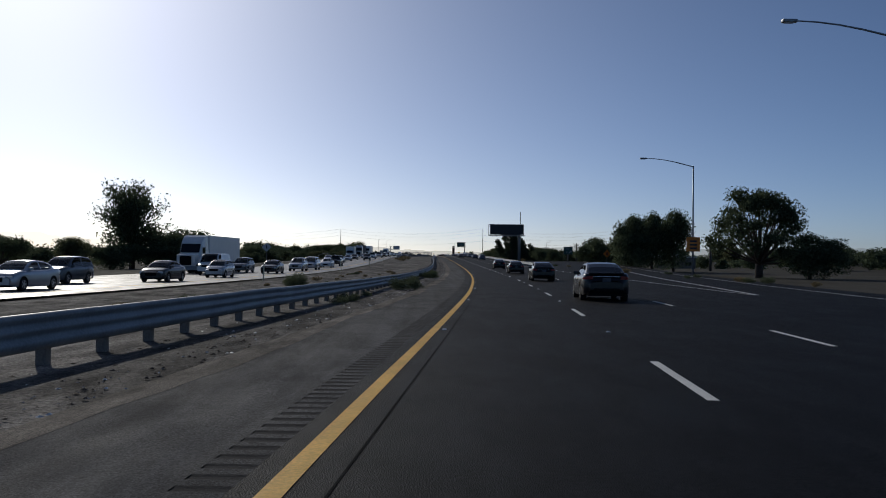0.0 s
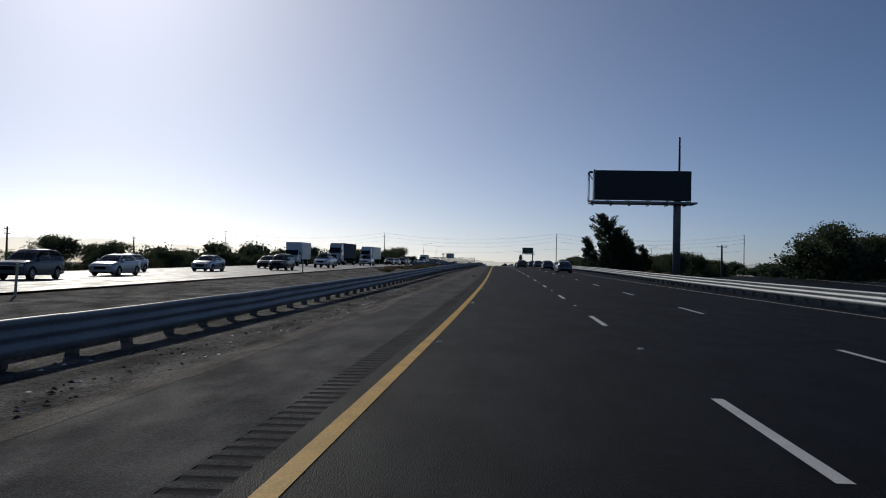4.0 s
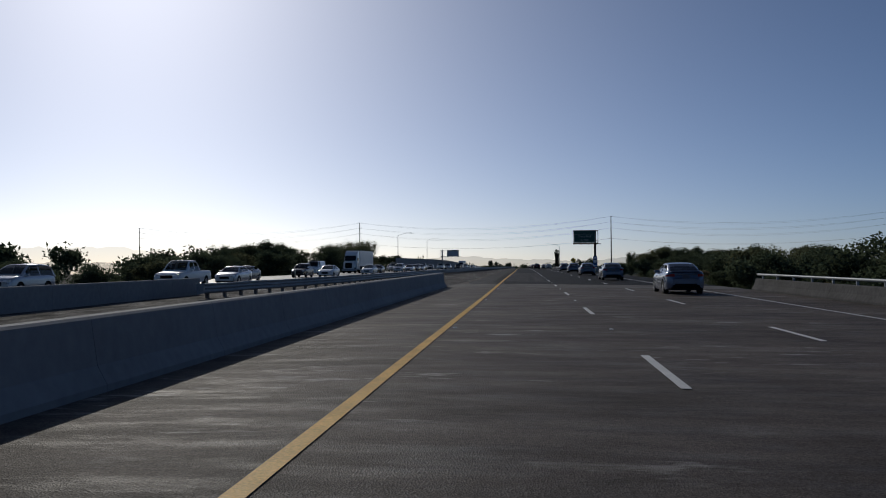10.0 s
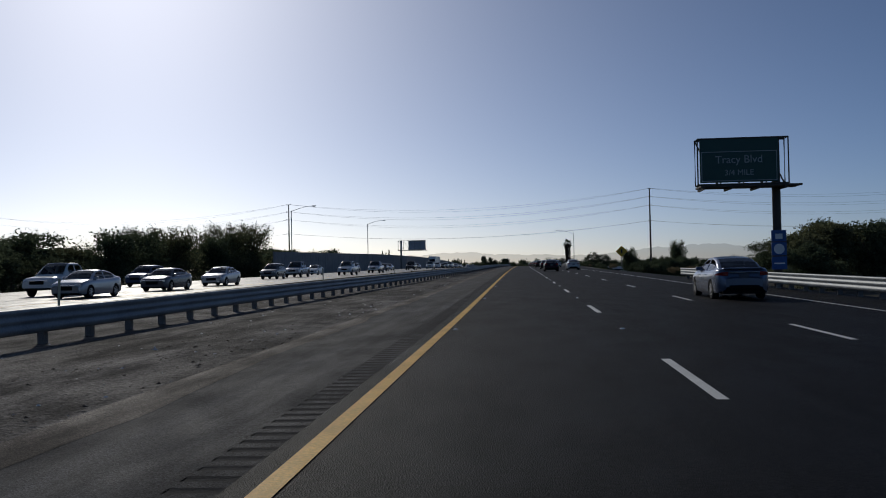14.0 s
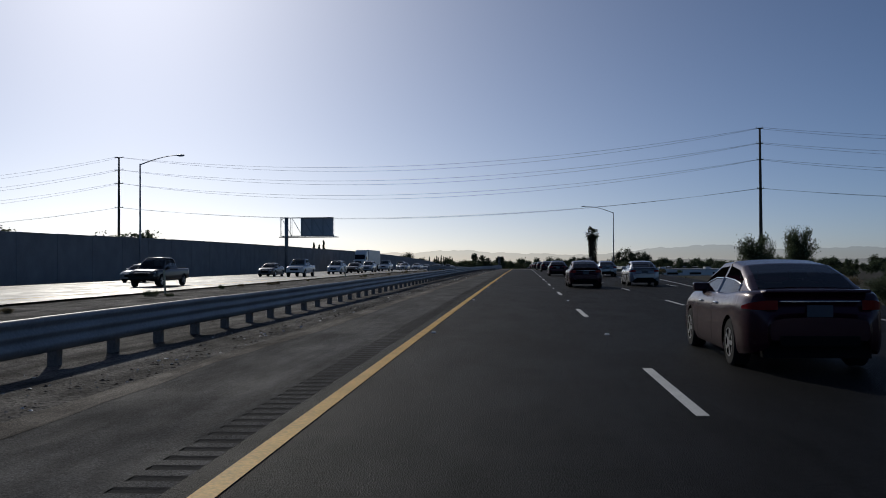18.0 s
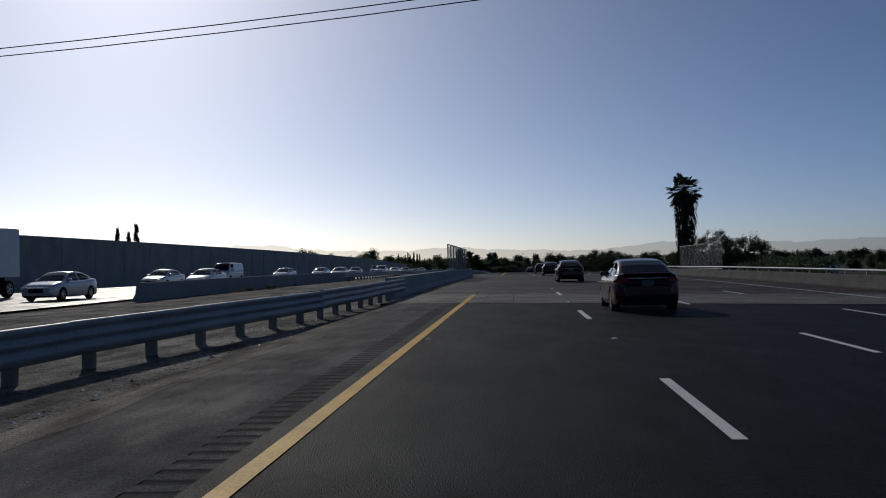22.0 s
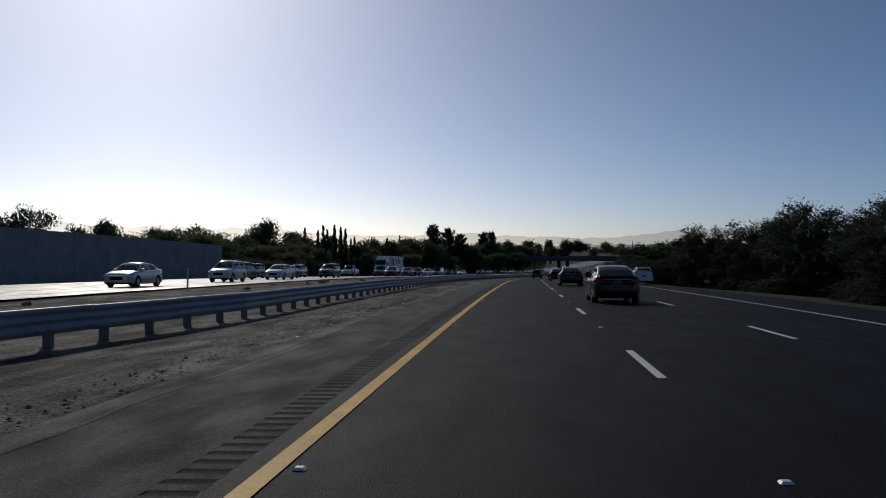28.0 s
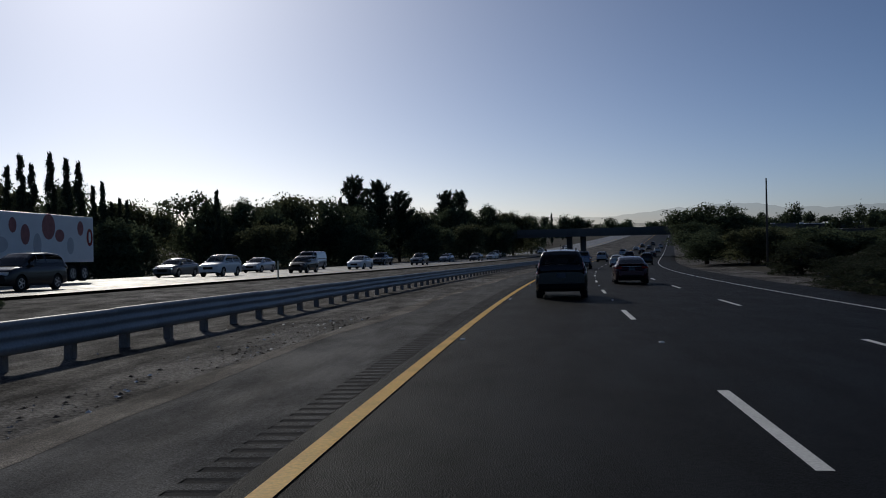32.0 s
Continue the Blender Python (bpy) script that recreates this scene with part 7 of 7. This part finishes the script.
def build_litter():
    """Stones and scraps strewn over the dirt between shoulder and guardrail."""
    r = random.Random(3)
    for name, mt, n, lo, hi, lab in (("gravel", CONCRETE, 12000, 0.006, 0.024, "loose pale stones strewn over the dirt"), ("litter", SIGN_WHITE, 3000, 0.012, 0.055, "white scraps of litter strewn over the dirt"),
                                      ("clods", BARK, 11000, 0.015, 0.06, "dry clods and twigs strewn over the dirt")):
        verts, faces = [], []
        for _ in range(n):
            y = r.uniform(0, 1095)
            if 320 < y < 396 or 760 < y < 842:
                continue
            wide = 7.0 if 400 < y < 540 or 842 < y < 940 else 2.6
            p = on_dirt(y, -2.9 - abs(r.gauss(0, 1)) * wide * 0.45)
            s, a = r.uniform(lo, hi), r.uniform(0, 6.28)
            k = len(verts)
            hgt = s * r.uniform(0.15, 0.4)
            for q in range(4):
                verts.append(p + Vector((math.cos(a + q * 1.57) * s * r.uniform(0.6, 1.2), math.sin(a + q * 1.57) * s * r.uniform(0.6, 1.2), -0.006)))
            verts.append(p + Vector((0, 0, hgt)))
            faces += [(k + q, k + (q + 1) % 4, k + 4) for q in range(4)]
        tagged(new(name, mesh_from(name, verts, faces, mt)), lab, "debris", kind="stuff")


build_litter()


def debris(y, off, rz, pts, r, mat, label):
    bm = bmesh.new()
    tube(bm, pts, r, 5)
    ob = part("tyre_scrap", bm, mat)
    ob.matrix_basis = along(y, off, 0.012) @ pose(0, 0, 0, 0, 0, rz)
    tagged(ob, label, "debris", "scraps on the shoulder")


debris(211.4, -1.2, 75, [(-0.48, 0, 0), (-0.1, 0.02, 0.02), (0.25, 0.0, 0), (0.5, 0.03, 0.02)], 0.016, RUBBER, "black strip of tyre tread on the shoulder")
debris(208.4, -1.12, 5, [(-0.14, 0, 0), (0, 0.03, 0), (0.14, 0.0, 0)], 0.01, RUBBER, "small curl of black tyre scrap")
debris(118.0, -2.0, 80, [(-0.3, 0, 0), (0, 0.05, 0.05), (0.3, 0, 0)], 0.025, RUBBER, "black strip of tyre tread on the shoulder")
debris(278.5, -2.45, 5, [(-0.2, 0, 0), (0, 0.02, 0.02), (0.2, 0, 0)], 0.02, SIGN_WHITE, "pale scrap of plastic on the shoulder")
debris(582.0, -2.7, 0, [(-0.25, 0, 0.0), (0, 0.0, 0.04), (0.28, 0.05, 0)], 0.02, RUBBER, "black strip of tyre tread on the shoulder")
debris(774.2, 0.02, 15, [(-0.05, 0, 0.02), (0.05, 0, 0.02)], 0.034, SIGN_YELLOW, "yellow traffic marker stub on the bridge deck")
debris(817.1, -0.12, 15, [(-0.05, 0, 0.02), (0.05, 0, 0.02)], 0.03, SIGN_YELLOW, "yellow traffic marker stub on the bridge deck")
debris(840.4, -0.45, 15, [(-0.05, 0, 0.02), (0.05, 0, 0.02)], 0.03, SIGN_YELLOW, "yellow traffic marker stub on the bridge deck")


# ---- overpass, buildings and far ridges ----
# darker than the barriers' concrete: the overpass's shade is put into the colour
SHADED_CONCRETE = material("shaded_overpass_concrete", (0.12, 0.115, 0.11), 0.9, vary=0.25, scale=0.3, fine=4, bump=0.2)
over = thing("overpass", (0, 1302.0, 0), "dark concrete road overpass crossing the freeway", "bridge", rz=-6)
ox = float(np.interp(1302, ROW_Y, ROW_X))
boxed("deck", (-75, 64, -5, 5, -1.3, -0.2), SHADED_CONCRETE, over, 0.03, "concrete deck in shade")
for s in (-1, 1):
    boxed("parapet", (-75, 64, s * 5 - 0.25, s * 5 + 0.25, -0.6, 0.75), SHADED_CONCRETE, over, 0.03, "low solid parapet")
for x in (ox - 9.0, ox - 12.5):
    bm = bmesh.new()
    tube(bm, [(x, 0, -9.0), (x, 0, -1.2)], [0.75, 0.75], 14)
    part("pier", bm, SHADED_CONCRETE, over, smooth=True)
for x0, x1 in ((-95, ox - 46), (ox + 24, ox + 62)):
    bm = bmesh.new()
    box(bm, x0, x1, -9, 9, -9.5, -0.9)
    for v in bm.verts:
        if v.co.z > -2:
            v.co.y *= 0.6
            v.co.x += 4.0 * (1 if abs(v.co.x - x0) < 0.1 and x0 > 0 else (-1 if abs(v.co.x - x1) < 0.1 and x1 < 30 else 0))
    part("abutment_bank", bm, GROUND, over, "earth bank under the end of the deck")


def building(x0, x1, y0, y1, z0, z1, wall, label, bays=8, door=False):
    b = thing("building", ((x0 + x1) / 2, (y0 + y1) / 2, z0), label, "building", "low buildings")
    w, d, h = (x1 - x0) / 2, (y1 - y0) / 2, z1 - z0
    boxed("wall", (-w, w, -d, d, -1.0, h - 0.25), wall, b)
    boxed("roof", (-w - 0.4, w + 0.4, -d - 0.4, d + 0.4, h - 0.25, h), ROOFWHITE, b, label="pale flat roof edge")
    for k in range(bays):
        x = -w + (k + 0.5) * 2 * w / bays
        boxed("window", (x - w / bays * 0.5, x + w / bays * 0.5, -d - 0.05, -d + 0.02, h * 0.35, h * 0.6), GLASS, b)
    for k in range(max(1, bays // 2)):
        x = -w + (k + 0.6) * 2 * w / max(1, bays // 2)
        boxed("roof_unit", (x - 1.2, x + 1.2, -d * 0.3, d * 0.2, h, h + 0.8), SIGN_BACK, b, 0.05)
    return b


building(120, 235, 1600, 1640, -6.6, 0.3, FACADE, "long low industrial building with a pale flat roof", 14)
building(49, 88, 992, 1012, -1.5, 2.3, WHITEPAINT, "low white building beyond the verge", 4)
for x in (46.2, 47.8):
    tagged(boxed("gate_pillar", (x - 0.3, x + 0.3, 988.0, 988.6, -1.6, 2.3), WHITEPAINT, None, 0.03), "white gate pillar beside a low building", "pillar", "white gate pillars")
building(58, 92, 640, 662, 0.2, 4.2, STUCCO, "low pale building among trees", 6)
building(120, 160, 560, 590, 0.3, 5.0, WHITEPAINT, "low white warehouse far across the field", 6)
building(95, 130, 150, 175, -1.8, 2.6, STUCCO, "low pale building far across the field", 6)
building(-150, -90, 60, 90, -1.8, 3.4, STUCCO, "long low building behind the opposite lanes", 8)
building(70, 84, 300, 312, -2.2, 2.4, STUCCO, "low pale building among trees", 3)


def ridge(name, radius, heights, colour, veil, seed, label):
    """A far range of hills round the valley, as a long folded slope."""
    verts, faces = [], []
    r = np.random.RandomState(seed)
    az = np.radians(np.linspace(-75, 75, 901))
    base = np.interp(np.degrees(az), *np.array(heights).T)
    wob = sum(np.sin(np.degrees(az) * f + r.uniform(0, 6.28)) * a for f, a in ((0.22, 0.04), (0.5, 0.04), (1.1, 0.035), (2.7, 0.03), (6.3, 0.02), (14.0, 0.012), (29.0, 0.008)))
    top = base * (1 + wob)
    for k, (rr, hh) in enumerate(((radius - 260, 0.0), (radius - 120, 0.55), (radius, 1.0), (radius + 40, 0.2))):
        for a, t in zip(az, top):
            verts.append((rr * math.sin(a) + 0.0, 535 + rr * math.cos(a), -8 + 0.93 * t * hh))
    n = len(az)
    for k in range(3):
        for i in range(n - 1):
            a = k * n + i
            faces.append((a, a + 1, a + n + 1, a + n))
    tagged(new(name, mesh_from(name, verts, faces, haze_paint(name + "_painted_haze", colour, veil), True)), label, "hills", kind="structure")


# both ranges glow evenly, in a haze tone painted into the colour
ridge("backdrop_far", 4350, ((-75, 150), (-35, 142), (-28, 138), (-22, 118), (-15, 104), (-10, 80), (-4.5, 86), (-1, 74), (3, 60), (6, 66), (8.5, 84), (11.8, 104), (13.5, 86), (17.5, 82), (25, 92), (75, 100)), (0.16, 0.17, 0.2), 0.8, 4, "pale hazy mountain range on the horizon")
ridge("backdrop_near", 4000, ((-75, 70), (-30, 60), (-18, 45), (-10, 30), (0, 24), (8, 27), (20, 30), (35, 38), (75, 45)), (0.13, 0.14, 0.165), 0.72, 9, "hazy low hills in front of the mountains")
